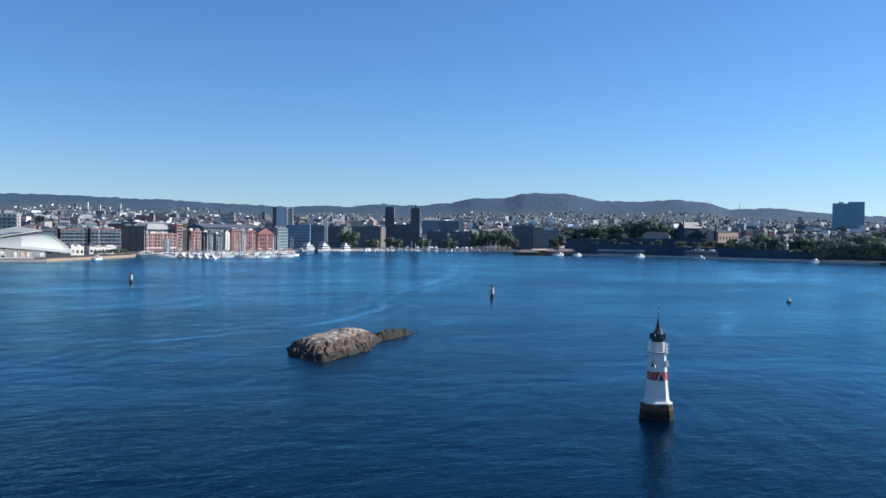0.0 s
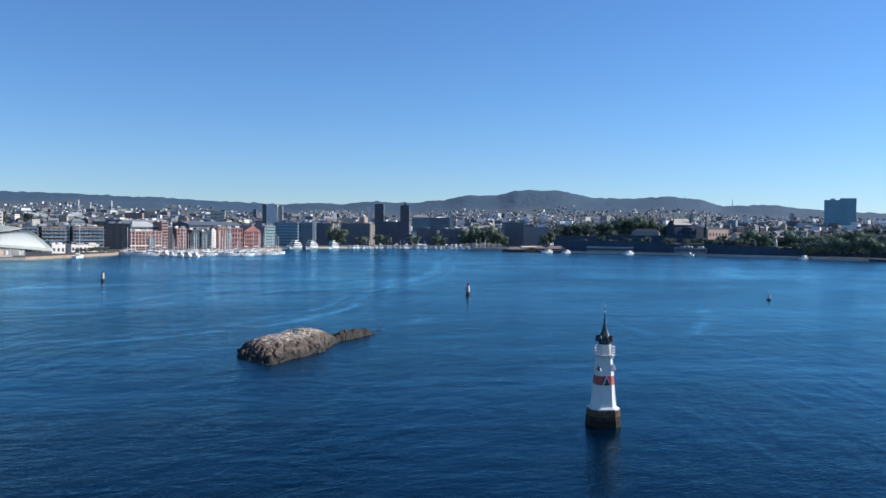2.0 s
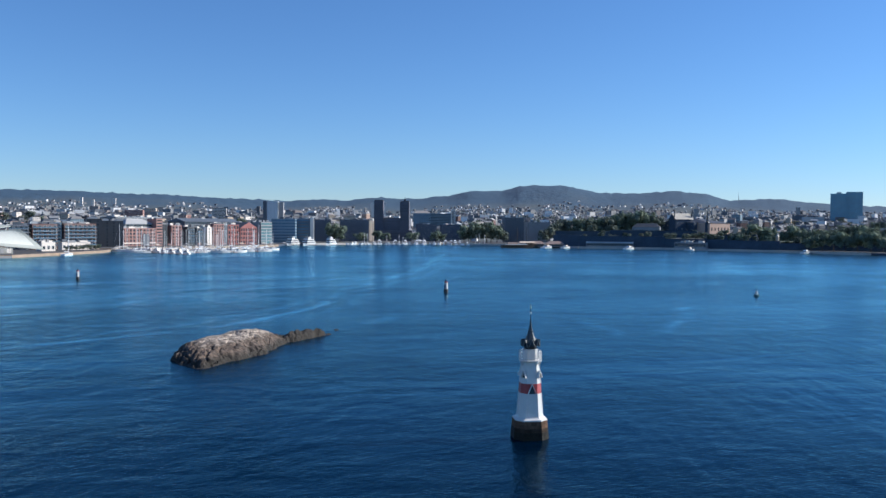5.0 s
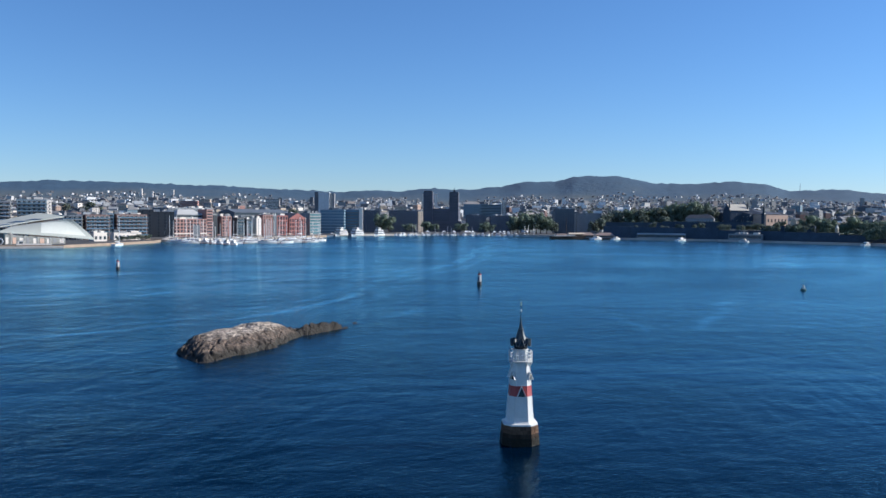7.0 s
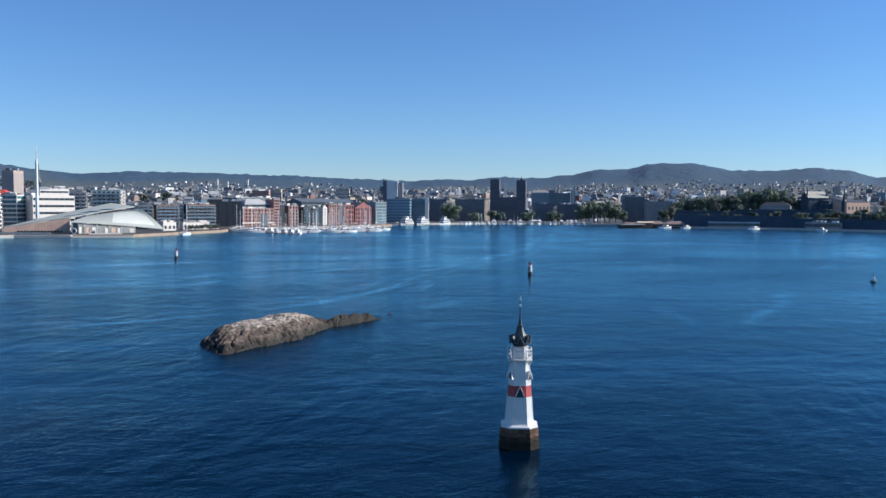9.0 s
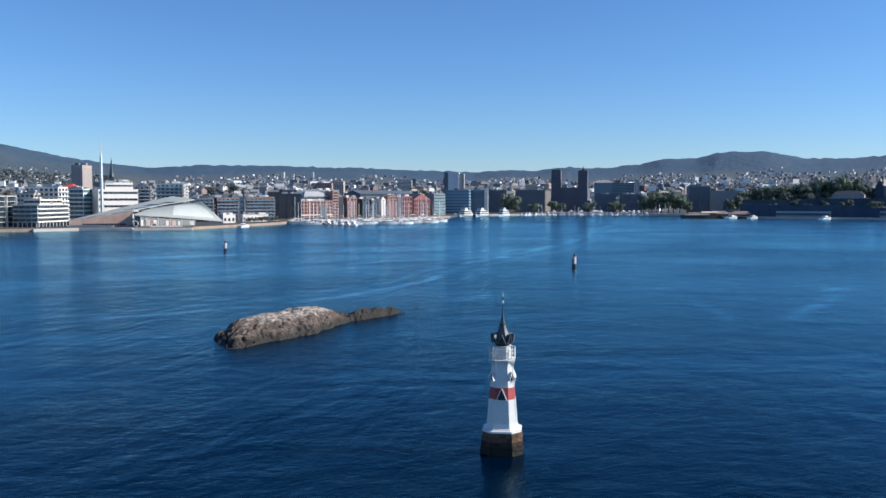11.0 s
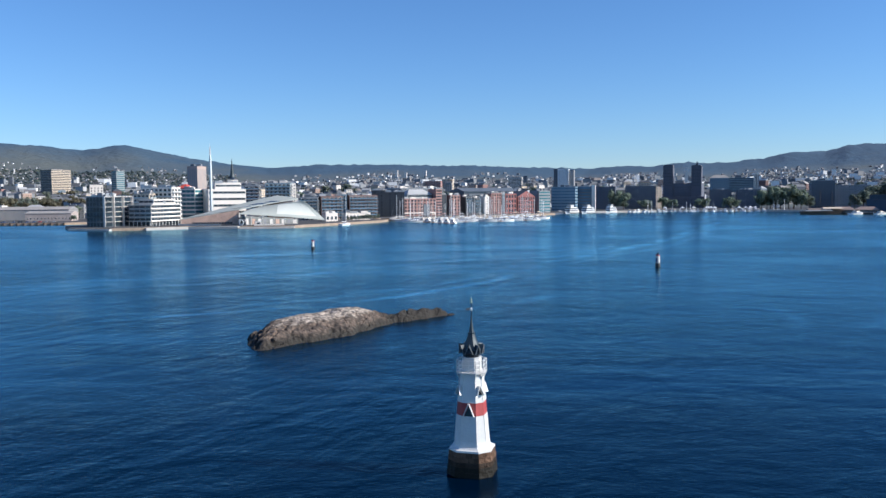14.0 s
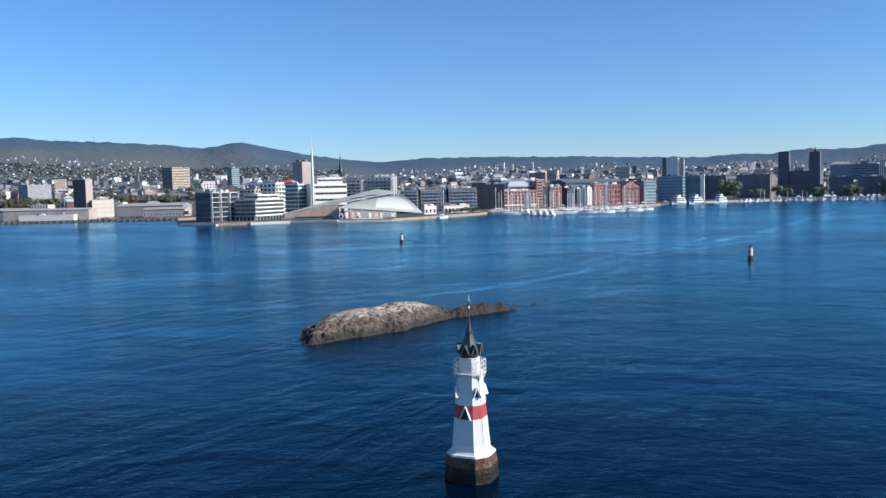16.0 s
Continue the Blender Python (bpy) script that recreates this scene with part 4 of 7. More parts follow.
def arcade(x, y, w, d):
    """Round white columns before a shaded ground floor."""
    host = [o for o in scene.objects if o.name.startswith("office_building") and o.parent is None][-1]
    part("ground_floor_shade", boxes((-w / 2 + 0.3, -0.1, 0, w / 2 - 0.3, 0.05, 3.4), (w / 2 - 0.05, 0.3, 0, w / 2 + 0.1, d - 0.3, 3.4)), GLASS, host)
    for i in range(6):
        part("column", rod(bmesh.new(), (-w / 2 + 0.6 + i * (w - 1.2) / 5, -0.9, -0.2), (-w / 2 + 0.6 + i * (w - 1.2) / 5, -0.9, 3.7), 0.28, 8), WHITE_PAINT, host)
    for i in range(10):
        part("column", rod(bmesh.new(), (w / 2 + 0.9, 0.6 + i * (d - 1.2) / 9, -0.2), (w / 2 + 0.9, 0.6 + i * (d - 1.2) / 9, 3.7), 0.28, 8), WHITE_PAINT, host)
    for f in range(5):
        part("sun_shade", boxes((-w / 2 - 0.9, -1.2, 3.7 + f * 3.36, w / 2 + 1.2, -0.12, 3.9 + f * 3.36), (w / 2 + 0.12, -0.1, 3.5 + f * 3.36, w / 2 + 1.2, d, 3.95 + f * 3.36)), WHITE_PLASTER, host)


TJ, AB, CC = "waterfront buildings on the islet", "harbour front buildings", "buildings round the inner harbour"

# the islet with the museum
building("apartment_building", "apartment block with white framed balconies by the water", -419.5, 505.0, 15.0, 37, 26.0, 0, wall=DARK_CLAD, style="frames", floors=6, glass=GLASS, group=TJ, sides=("right",))
front_windows(-419.5, 505.0, 15.0, 26.0, 6)
building("office_building", "white banded office block with arcade by the water", -395.9, 530.0, 20.5, 43, 19.0, 0, wall=WHITE_PLASTER, style="bands", floors=5, group=TJ, glass=GLASS, front_mat=TEAL_CLAD)
arcade(-395.9, 530.0, 20.5, 43)
building("office_building", "white setback top storey over banded offices", -394.0, 536.0, 14.0, 30, 23.2, 0, z0=19.75, wall=WHITE_PLASTER, style="bands", floors=1, group=TJ, extra=False)
building("apartment_building", "stepped white apartment block with deep balconies", -417.1, 586.0, 30.2, 14, 33.3, 0, wall=WHITE_PLASTER, style="balcony", floors=8, group=TJ)
building("apartment_building", "lower pale apartment block with terraces", -425.0, 575.0, 16.0, 10, 28.0, 0, wall=CREAM, style="balcony", floors=7, group=TJ)
building("office_building", "teal glass office block with white bands", -403.6, 612.0, 17.4, 19, 32.0, 0, wall=WHITE_PLASTER, style="bands", floors=8, glass=TEAL_GLASS, group=TJ, band=0.62)
building("rooftop_hall", "bright red roofed hall behind glass offices", -433.3, 652.0, 11.0, 16, 34.0, 0, wall=RED_ROOF, style="plain", roof="hip", roof_mat=RED_ROOF, group=TJ)
building("tower_block", "grey ribbed concrete tower block", -489.3, 765.0, 12.5, 19, 58.5, 0, wall=PINK_STONE, glass=GREY_PLASTER, style="ribs", group=CC, sides=("front", "right"), front_mat=None)
building("office_building", "white office block with dark window bands", -368.0, 622.0, 34.0, 22, 31.5, 44, wall=WHITE_PLASTER, style="bands", floors=5, group=TJ, extra=False, band=0.34)
building("office_building", "white recessed top storeys over banded offices", -372.5, 632.0, 24.0, 12, 37.6, 44, z0=32.2, wall=WHITE_PLASTER, style="bands", floors=1, group=TJ, band=0.3)
building("apartment_building", "dark glazed apartment block", -395.9, 722.5, 15, 16, 36.0, 20, wall=DARK_CLAD, style="balcony", group=TJ, floors=10)
building("apartment_building", "dark glazed apartment block with pale slabs", -378.0, 746.0, 26, 16, 38.5, 20, wall=TEAL_CLAD, style="balcony", group=TJ, floors=10)
building("apartment_building", "white cubic penthouse block", -381.0, 778.0, 17, 12, 38.4, 40, wall=WHITE_PLASTER, style="grid", group=TJ)
building("apartment_building", "dark apartment block with long balconies", -312.0, 676.0, 16, 30, 23.5, 20, wall=DARK_CLAD, style="balcony", group=TJ, floors=7)
building("apartment_building", "brown apartment block with long balconies", -297.0, 696.0, 22, 18, 24.4, 42, wall=BROWN_BRICK, style="balcony", group=TJ, floors=7)
building("apartment_building", "brown brick apartment block with pale balconies", -276.0, 727.0, 30, 18, 25.0, 42, wall=BROWN_BRICK, style="balcony", group=TJ, floors=7)
building("apartment_building", "dark blue apartment block", -294.0, 716.0, 9, 18, 25.8, 20, wall=TEAL_CLAD, style="balcony", group=TJ, floors=7)
building("pavilion", "low white pavilion with square windows", -276.5, 645.0, 11.7, 9, 9.0, 45, wall=WHITE_PLASTER, style="grid", floors=1, group=TJ, win=(2.2, 3.0))
building("pavilion", "low white terrace building with shop windows", -268.0, 690.0, 26, 8, 8.4, 45, wall=WHITE_PLASTER, style="grid", floors=1, group=TJ, win=(2.2, 3.0))
building("apartment_building", "dark cube apartment block", -268.1, 797.0, 25, 30, 28.0, 20, wall=BLACK_CLAD, style="grid", bay=6, group=TJ, frame=DARK_METAL)
building("apartment_building", "tall dark apartment block", -282.0, 790.0, 14, 26, 30.0, 20, wall=BLACK_CLAD, style="grid", bay=6, group=TJ, frame=DARK_METAL)

# the harbour front, a row along a straight quay
building("warehouse", "brown brick warehouse with white lower storey windows", -249.7, 838.5, 42.4, 26, 20.6, 50, wall=PINK_BRICK, style="grid", floors=5, group=AB, bay=3.9, win=(2.9, 2.7), glass=GLASS, frame=DARK_METAL)
host = [o for o in scene.objects if o.name.startswith("warehouse") and o.parent is None][-1]
part("entrance_bay", boxes((4.2, -0.6, 0, 12.6, 0.1, 12.5)), DARK_CLAD, host, "dark glazed entrance bay")
part("white_storey", boxes((-21.0, -0.4, 2.6, 4.1, 0.1, 3.7), (12.7, -0.4, 2.6, 21.0, 0.1, 3.7)), WHITE_PLASTER, host, "white painted band over the shops")
building("roof_storey", "light metal barrel roof storey set back", -252.0, 846.0, 33, 16, 26.0, 50, z0=21.4, wall=LIGHT_ROOF, style="bands", floors=1, roof="hip", roof_mat=LIGHT_ROOF, group=AB)
building("apartment_building", "narrow brick stair tower with pale stripes", -233.2, 857.8, 8.0, 16, 31.0, 50, wall=PINK_BRICK, style="bands", floors=9, group=AB)
building("apartment_building", "recessed dark glazed house beside the stair tower", -229.8, 866.0, 8.0, 14, 25.0, 50, wall=BLACK_CLAD, style="grid", floors=7, group=AB, frame=DARK_METAL)
building("apartment_building", "pinkish brick tower house", -218.2, 875.0, 13.5, 12, 23.8, 50, wall=PINK_BRICK, style="grid", floors=6, group=AB, win=(2.9, 2.6), frame=DARK_METAL)
building("apartment_building", "slim dark glazed house with white frames", -205.6, 890.1, 10.0, 12, 22.5, 50, wall=BLACK_CLAD, style="balcony", floors=6, group=AB)
building("apartment_building", "slim dark glazed house with white window frames", -197.6, 899.6, 8.4, 12, 20.6, 50, wall=BLACK_CLAD, style="balcony", floors=5, group=AB)
building("apartment_building", "slim white house on the quay", -188.5, 910.5, 6.5, 12, 22.2, 50, wall=WHITE_PLASTER, style="grid", floors=6, group=AB)
building("apartment_building", "pinkish brick house with pale gables", -179.5, 921.2, 14.9, 14, 25.6, 50, wall=PINK_BRICK, style="grid", floors=7, group=AB, win=(2.8, 2.5), frame=DARK_METAL)
building("apartment_building", "narrow dark infill house", -172.6, 929.5, 5.0, 14, 25.0, 50, wall=DARK_CLAD, style="plain", group=AB)
building("warehouse", "red brick workshop building with tall windows", -165.0, 938.5, 16.9, 20, 25.2, 50, wall=RED_BRICK, style="grid", floors=4, group=AB, win=(2.5, 4.4), frame=DARK_METAL)
building("warehouse", "red brick workshop with stepped gable", -149.3, 957.2, 26.8, 26, 22.2, 50, wall=RED_BRICK, style="grid", floors=4, roof="front_gable", group=AB, win=(2.3, 3.6), roof_mat=SLATE, frame=DARK_METAL)
building("office_building", "pale green glass office at the quay end", -130.2, 980.0, 18.6, 18, 28.6, 50, wall=GREY_PLASTER, style="bands", floors=7, glass=TEAL_GLASS, group=AB)
building("shopping_hall", "long dark hall with curved teal roof", -190.0, 946.0, 84, 30, 29.0, 50, wall=DARK_CLAD, style="bands", floors=7, roof="gable", slope=0.14, roof_mat=DARK_CLAD, group=AB)
building("office_building", "dark roofed office block behind the quay", -262.0, 890.0, 60, 30, 33.0, 50, wall=DARK_CLAD, style="grid", group=AB)
building("office_building", "long blue-grey glass office block", -115.7, 1052.0, 31.4, 30, 33.6, 0, wall=TEAL_CLAD, style="bands", floors=8, glass=BLUE_GLASS, group=CC)
building("office_building", "dark blue glass office block", -92.2, 1092.0, 25, 24, 34.4, 0, wall=DARK_CLAD, style="bands", floors=8, glass=BLUE_GLASS, group=CC)
# added white slab: the sunlit side wall of the dark blue office
building("lit_end_wall", "white tower added for the sunlit end wall", -79.5, 1090.0, 5, 6, 36.0, 0, wall=WHITE_PLASTER, style="plain", group=CC, extra=False)
building("office_building", "dark brown brick block by the square", -70.7, 1172.0, 30, 26, 34.0, 0, wall=DARK_BRICK, style="grid", group=CC)
building("office_building", "long dark brick block with pale end wall", -21.3, 1202.0, 44.4, 30, 34.6, 0, wall=DARK_BRICK, style="grid", group=CC, roof_mat=GREY_ROOF)
# cream block added to show the long brick block's sunlit end
building("town_house", "cream end house added for a sunlit end wall", 4.5, 1214.0, 9.5, 26, 33.0, 24, wall=CREAM, style="grid", group=CC)
building("office_building", "brown brick block beside the town hall", 93.0, 1242.0, 30.5, 24, 28.4, 0, wall=DARK_BRICK, style="grid", group=CC, sides=("front",))
building("office_building", "brown brick block on the square", 130.5, 1232.0, 31.6, 24, 28.1, 0, wall=DARK_BRICK, style="grid", group=CC, sides=("front",))
building("office_building", "dark tall block behind the harbour", 225.6, 1202.0, 30, 24, 40.0, 0, wall=DARK_CLAD, style="grid", group=CC, sides=("front", "left"), frame=GREY_PLASTER)
building("office_building", "grey low block behind the trees", 262.0, 1210.0, 44, 24, 33.0, 0, wall=GREY_PLASTER, style="grid", group=CC, sides=("front", "left"))


def city_hall():
    """Dark brick block between two square towers."""
    b = tagged(empty("city_hall", 37.8, 1275.0, QUAY_Z, -8), "dark brick city hall with two square towers", "city hall")
    me = window_mesh(1.3, 1.8, DARK_BRICK, GLASS)
    main = part("main_block", boxes((-28.5, 6, -6, 28.5, 46, 36)), DARK_BRICK, b)
    part("low_wing", boxes((-34, -14, -6, 34, 5.99, 17)), DARK_BRICK, b)
    part("roof", boxes((-28.5, 6, 36.004, 28.5, 46, 37.2)), SLATE, b)
    for i in range(16):
        for j in range(7):
            share("window", me, main, pose(-26.5 + i * 3.5, 6, 4 + j * 4.4))
    for i in range(18):
        for j in range(2):
            share("window", me, b, pose(-31.5 + i * 3.7, -14, 6 + j * 5))
    for sx, h, flag in ((-21, 64.5, 0), (21, 63.0, 1)):
        tower = part("tower", boxes((sx - 7.4, 4, -6, sx + 7.4, 19, h)), DARK_BRICK, b)
        part("tower_roof", boxes((sx - 6.6, 4.8, h + 0.004, sx + 6.6, 18.2, h + 1.4)), SLATE, tower)
        bm = bmesh.new()
        for i in range(5):
            add_box(bm, sx - 6.2 + i * 3.1 - 0.35, 3.7, 30, sx - 6.2 + i * 3.1 + 0.35, 3.99, h - 3)
        part("pilaster", bm, DARK_BRICK, tower)
        for i in range(4):
            for j in range(6):
                share("window", me, tower, pose(sx - 4.65 + i * 3.1, 4, 33 + j * 4.6))
        if flag:
            part("belfry", boxes((sx - 1.6, 10, h + 1.4, sx + 1.6, 13, h + 4.6), (sx - 0.5, 11, h + 4.6, sx + 0.5, 12, h + 7.5)), SLATE, tower)
    return b


city_hall()


def twin_tower():
    b = tagged(empty("tower_block", -184.2, 1640, 20, 0), "tall office tower of two grey glass slabs", "tower block")
    part("slab", boxes((-20, 0, -20, -12, 20, 55)), DARK_CLAD, b, "dark cladded slab")
    # grey slab painted near white, which stands in for the veil of haze
    main = part("slab", boxes((-11.99, -3, -20, 10, 20, 54)), material("hazy_curtain_wall", (0.68, 0.71, 0.72), 0.6, vary=0.15, scale=0.08), b)
    part("slab", boxes((10.01, 1, -20, 20, 20, 52)), GREY_PLASTER, b)
    fin = mesh_of("fin", boxes((-0.2, -3.2, -20, 0.2, -3.01, 54)), STEEL)
    for i in range(8):
        share("fin", fin, main, pose(-10.8 + i * 2.8, 0, 0))


twin_tower()


def post_tower():
    CURTAIN = material("curtain_wall", (0.17, 0.34, 0.44), 0.3, vary=0.25, scale=0.05)
    b = tagged(empty("tower_block", 1409.5, 2256, 12, -30), "tall blue glass tower in two offset slabs", "tower block")
    a = part("slab", boxes((-43, 0, -12, -1, 40, 120)), CURTAIN, b)
    c = part("slab", boxes((-0.99, 6, -12, 43, 42, 125)), CURTAIN, b)
    part("roof_plant", boxes((-27, 10, 120, -14, 30, 124.5)), STEEL, b)
    for host, x0, x1, y, h in ((a, -43, -1, 0, 120), (c, -0.99, 43, 6, 125)):
        strip = mesh_of("spandrel", boxes((x0, y - 0.2, 0, x1, y - 0.01, 0.9)), TEAL_CLAD)
        for k in range(1, int(h / 3.6)):
            share("spandrel", strip, host, pose(0, 0, k * 3.6))


post_tower()

# quay of the old harbour yard
building("silo_tower", "brown concrete silo tower with dark side", -688.5, 642.0, 15.0, 13, 43.8, 12, front_mat=BLACK_CLAD, wall=material("silo_concrete", (0.40, 0.335, 0.31), 0.85, vary=0.2), style="plain", group="harbour yard", category="silo")
building("terminal_building", "yellowish terminal with bright window bands", -667.0, 653.0, 22, 14, 21.0, 48, wall=material("yellow_plaster", (0.72, 0.56, 0.38), 0.8, vary=0.15), style="bands", floors=4, glass=PALE_GLASS, group="harbour yard")
building("shed", "long low grey harbour shed", -672.0, 580.0, 88, 18, 12.4, 20.7, wall=SHED_WALL, style="plain", floors=1, roof="gable", slope=0.1, roof_mat=SHED_ROOF, group="harbour yard", category="shed")
building("shed", "long white canopy shed by the pier", -664.0, 572.5, 56, 8, 7.0, 20.7, wall=WHITE_PLASTER, style="plain", floors=1, group="harbour yard", category="shed")
building("shed", "wide grey warehouse shed", -638.8, 693.0, 76, 30, 13.4, 20, wall=GREY_PLASTER, style="plain", floors=1, roof="gable", slope=0.1, roof_mat=SHED_ROOF, group="harbour yard", category="shed")
building("shed", "low pale warehouse with small doors", -591.1, 660.0, 45, 22, 10.0, 20, wall=SHED_WALL, style="grid", floors=1, roof="gable", slope=0.1, roof_mat=SHED_ROOF, group="harbour yard", category="shed")
building("shed", "long grey warehouse with many bays", -800.0, 590.0, 130, 26, 12.0, 14, wall=GREY_PLASTER, style="grid", floors=1, roof="gable", slope=0.1, roof_mat=SHED_ROOF, group="harbour yard", category="shed")

for x, y, w, d, top, yaw, wall, label in (
        (-742, 700, 24, 12, 15, 14, WHITE_PLASTER, "low white block behind the harbour yard"), (-705, 712, 18, 12, 17, 14, WHITE_PLASTER, "low white block behind the harbour yard"),
        (-668, 730, 20, 12, 14, 20, CREAM, "low cream house behind the harbour yard"), (-620, 742, 14, 12, 16, 20, GREY_PLASTER, "low grey house behind the harbour yard"),
        (-588, 752, 18, 12, 18, 24, RED_BRICK, "low red brick house behind the harbour yard"), (-560, 770, 16, 12, 15, 24, WHITE_PLASTER, "low white house behind the harbour yard"),
        (-800, 690, 22, 14, 16, 14, WHITE_PLASTER, "low white block behind the harbour yard"), (-780, 770, 26, 14, 22, 10, GREY_PLASTER, "grey block behind the harbour yard")):
    building("yard_house", label, x, y, w, d, top, yaw, wall=wall, group="houses behind the harbour yard", roof=("flat", "hip")[int(w) % 4 == 0], roof_mat=LIGHT_ROOF)

# tall blocks in the city behind
building("tower_block", "broad pale brown slab block", -1376.0, 1605.0, 30, 66, 91.0, 0, z0=ground_z(-1376, 1605), wall=CREAM, style="bands", floors=16, front_mat=DARK_CLAD, group="city towers", category="tower block")
building("tower_block", "pale glass slab block", -1265.0, 1702.0, 14, 32, 89.0, 0, z0=ground_z(-1265, 1702), wall=GREY_PLASTER, style="bands", floors=12, group="city towers", category="tower block", glass=TEAL_GLASS)
building("tower_block", "grey slab block on the hillside", -1175.0, 1002.0, 21, 50, 47.0, 0, z0=ground_z(-1175, 1002), wall=GREY_PLASTER, style="grid", floors=8, group="city towers", category="tower block", bay=5)

for x, y, w, d, top, wall, style, label in (
        (-345, 1994, 34, 12, 66, WHITE_PLASTER, "bands", "long white block on the slope above the town"),
        (-449, 1612, 34, 14, 53, PINK_BRICK, "grid", "pinkish town block rising over the roofs"),
        (-425, 1640, 22, 14, 57, CREAM, "grid", "cream town block rising over the roofs"),
        (-995, 3067, 9, 7, 120, WHITE_PLASTER, "plain", "slim white tower block on the hill"),
        (-872, 2791, 6, 6, 104, WHITE_PLASTER, "plain", "slim white tower block on the hill"),
        (-889, 3099, 9, 7, 119, WHITE_PLASTER, "plain", "slim white tower block on the hill"),
        (173, 1568, 8, 9, 59, WHITE_PLASTER, "ribs", "slim white tower between the city roofs"),
        (70, 2525, 9, 7, 97, WHITE_PLASTER, "plain", "slim white tower block on the hill"),
        (33, 2525, 8, 7, 96, WHITE_PLASTER, "plain", "slim white tower block on the hill"),
        (147, 1640, 62, 20, 52, TEAL_CLAD, "bands", "broad blue-grey hall behind the square")):
    building("tower_block", label, x, y, w, d, top, 0, z0=ground_z(x, y), wall=wall, style=style, group="city towers", category="tower block", extra=False)


def church():
    b = tagged(empty("church", -1000.0, 1790.0, ground_z(-1000, 1790), 20), "dark stone church with slender copper spire", "church")
    part("nave", boxes((-9, 6, -5, 9, 40, 14)), FORT_STONE, b)
    bm = bmesh.new()
    v = [bm.verts.new(p) for p in ((-9.5, 5.5, 14), (9.5, 5.5, 14), (9.5, 40.5, 14), (-9.5, 40.5, 14), (0, 5.5, 24), (0, 40.5, 24))]
    for f in ((1, 2, 5, 4), (3, 0, 4, 5), (0, 1, 4), (2, 3, 5)):
        bm.faces.new([v[i] for i in f])
    part("nave_roof", bm, SLATE, b)
    part("tower", boxes((-5, -5, -5, 5, 5.99, 42)), FORT_STONE, b)
    part("spire", loft(((42, 6.4), (50, 4.2), (86, 0.25)), 8, radians(22.5)), COPPER, b)


church()


def sculpture_tower():
    """A slim lattice mast with a glass lift core that tapers to a needle."""
    b = tagged(empty("observation_mast", -363, 585, QUAY_Z), "slender white lattice observation mast", "mast")
    part("core", loft(((0, 1.5), (40, 1.35), (56, 1.15), (59, 0.5), (66, 0.2), (71, 0.05)), 6), PALE_GLASS, b)
    for k in range(3):
        bm = bmesh.new()
        a = 2 * math.pi * k / 3
        r0, r1 = 1.9, 0.25
        rod(bm, (r0 * math.cos(a), r0 * math.sin(a), 0), (r1 * math.cos(a), r1 * math.sin(a), 66), 0.22)
        part("leg", bm, WHITE_PAINT, b)
    for k in range(15):
        part("ring", loft(((4 * k + 2, 2.0 - 0.026 * 4 * k), (4 * k + 2.3, 2.0 - 0.026 * 4 * k)), 6), WHITE_PAINT, b)


sculpture_tower()


# ------------------------------------------------------------ museum
def patch(p00, p10, p01, p11, bulge, thick, nu=16, nv=10, u0=0.0, u1=1.0, v0=0.0, v1=1.0, lift=0.0):
    """A thick shell over four corners that swells upwards in the middle."""
    p00, p10, p01, p11 = (Vector(p) for p in (p00, p10, p01, p11))
    bm = bmesh.new()
    lay = []
    for dz in (lift, lift - thick):
        g = []
        for j in range(nv + 1):
            v = v0 + (v1 - v0) * j / nv
            row = []
            for i in range(nu + 1):
                u = u0 + (u1 - u0) * i / nu
                p = p00.lerp(p10, u).lerp(p01.lerp(p11, u), v)
                p.z += bulge * (math.sin(math.pi * v) * 0.6 + 0.4 * math.sin(math.pi * u)) + dz
                row.append(bm.verts.new(p))
            g.append(row)
        lay.append(g)
    a, b = lay
    for j in range(nv):
        for i in range(nu):
            bm.faces.new((a[j][i], a[j][i + 1], a[j + 1][i + 1], a[j + 1][i]))
            bm.faces.new((b[j][i], b[j + 1][i], b[j + 1][i + 1], b[j][i + 1]))
    edge = [(0, i) for i in range(nu)] + [(j, nu) for j in range(nv)] + [(nv, i) for i in range(nu, 0, -1)] + [(j, 0) for j in range(nv, 0, -1)]
    for k in range(len(edge)):
        (j0, i0), (j1, i1) = edge[k], edge[(k + 1) % len(edge)]
        bm.faces.new((b[j0][i0], b[j1][i1], a[j1][i1], a[j0][i0]))
    bmesh.ops.recalc_face_normals(bm, faces=bm.faces)
    return bm


def sloped_wall(a, b, za, zb, z0, t=0.4):
    """An upright wall from a to b whose top runs from za to zb."""
    a, b = Vector((*a, 0)), Vector((*b, 0))
    n = Vector((b.y - a.y, a.x - b.x, 0)).normalized() * t
    bm = bmesh.new()
    f = [bm.verts.new(p) for p in ((a.x, a.y, z0), (b.x, b.y, z0), (b.x, b.y, zb), (a.x, a.y, za))]
    k = [bm.verts.new(v.co - n) for v in f]
    bm.faces.new(f)
    bm.faces.new(k[::-1])
    for i in range(4):
        bm.faces.new((f[i], k[i], k[(i + 1) % 4], f[(i + 1) % 4]))
    return bm


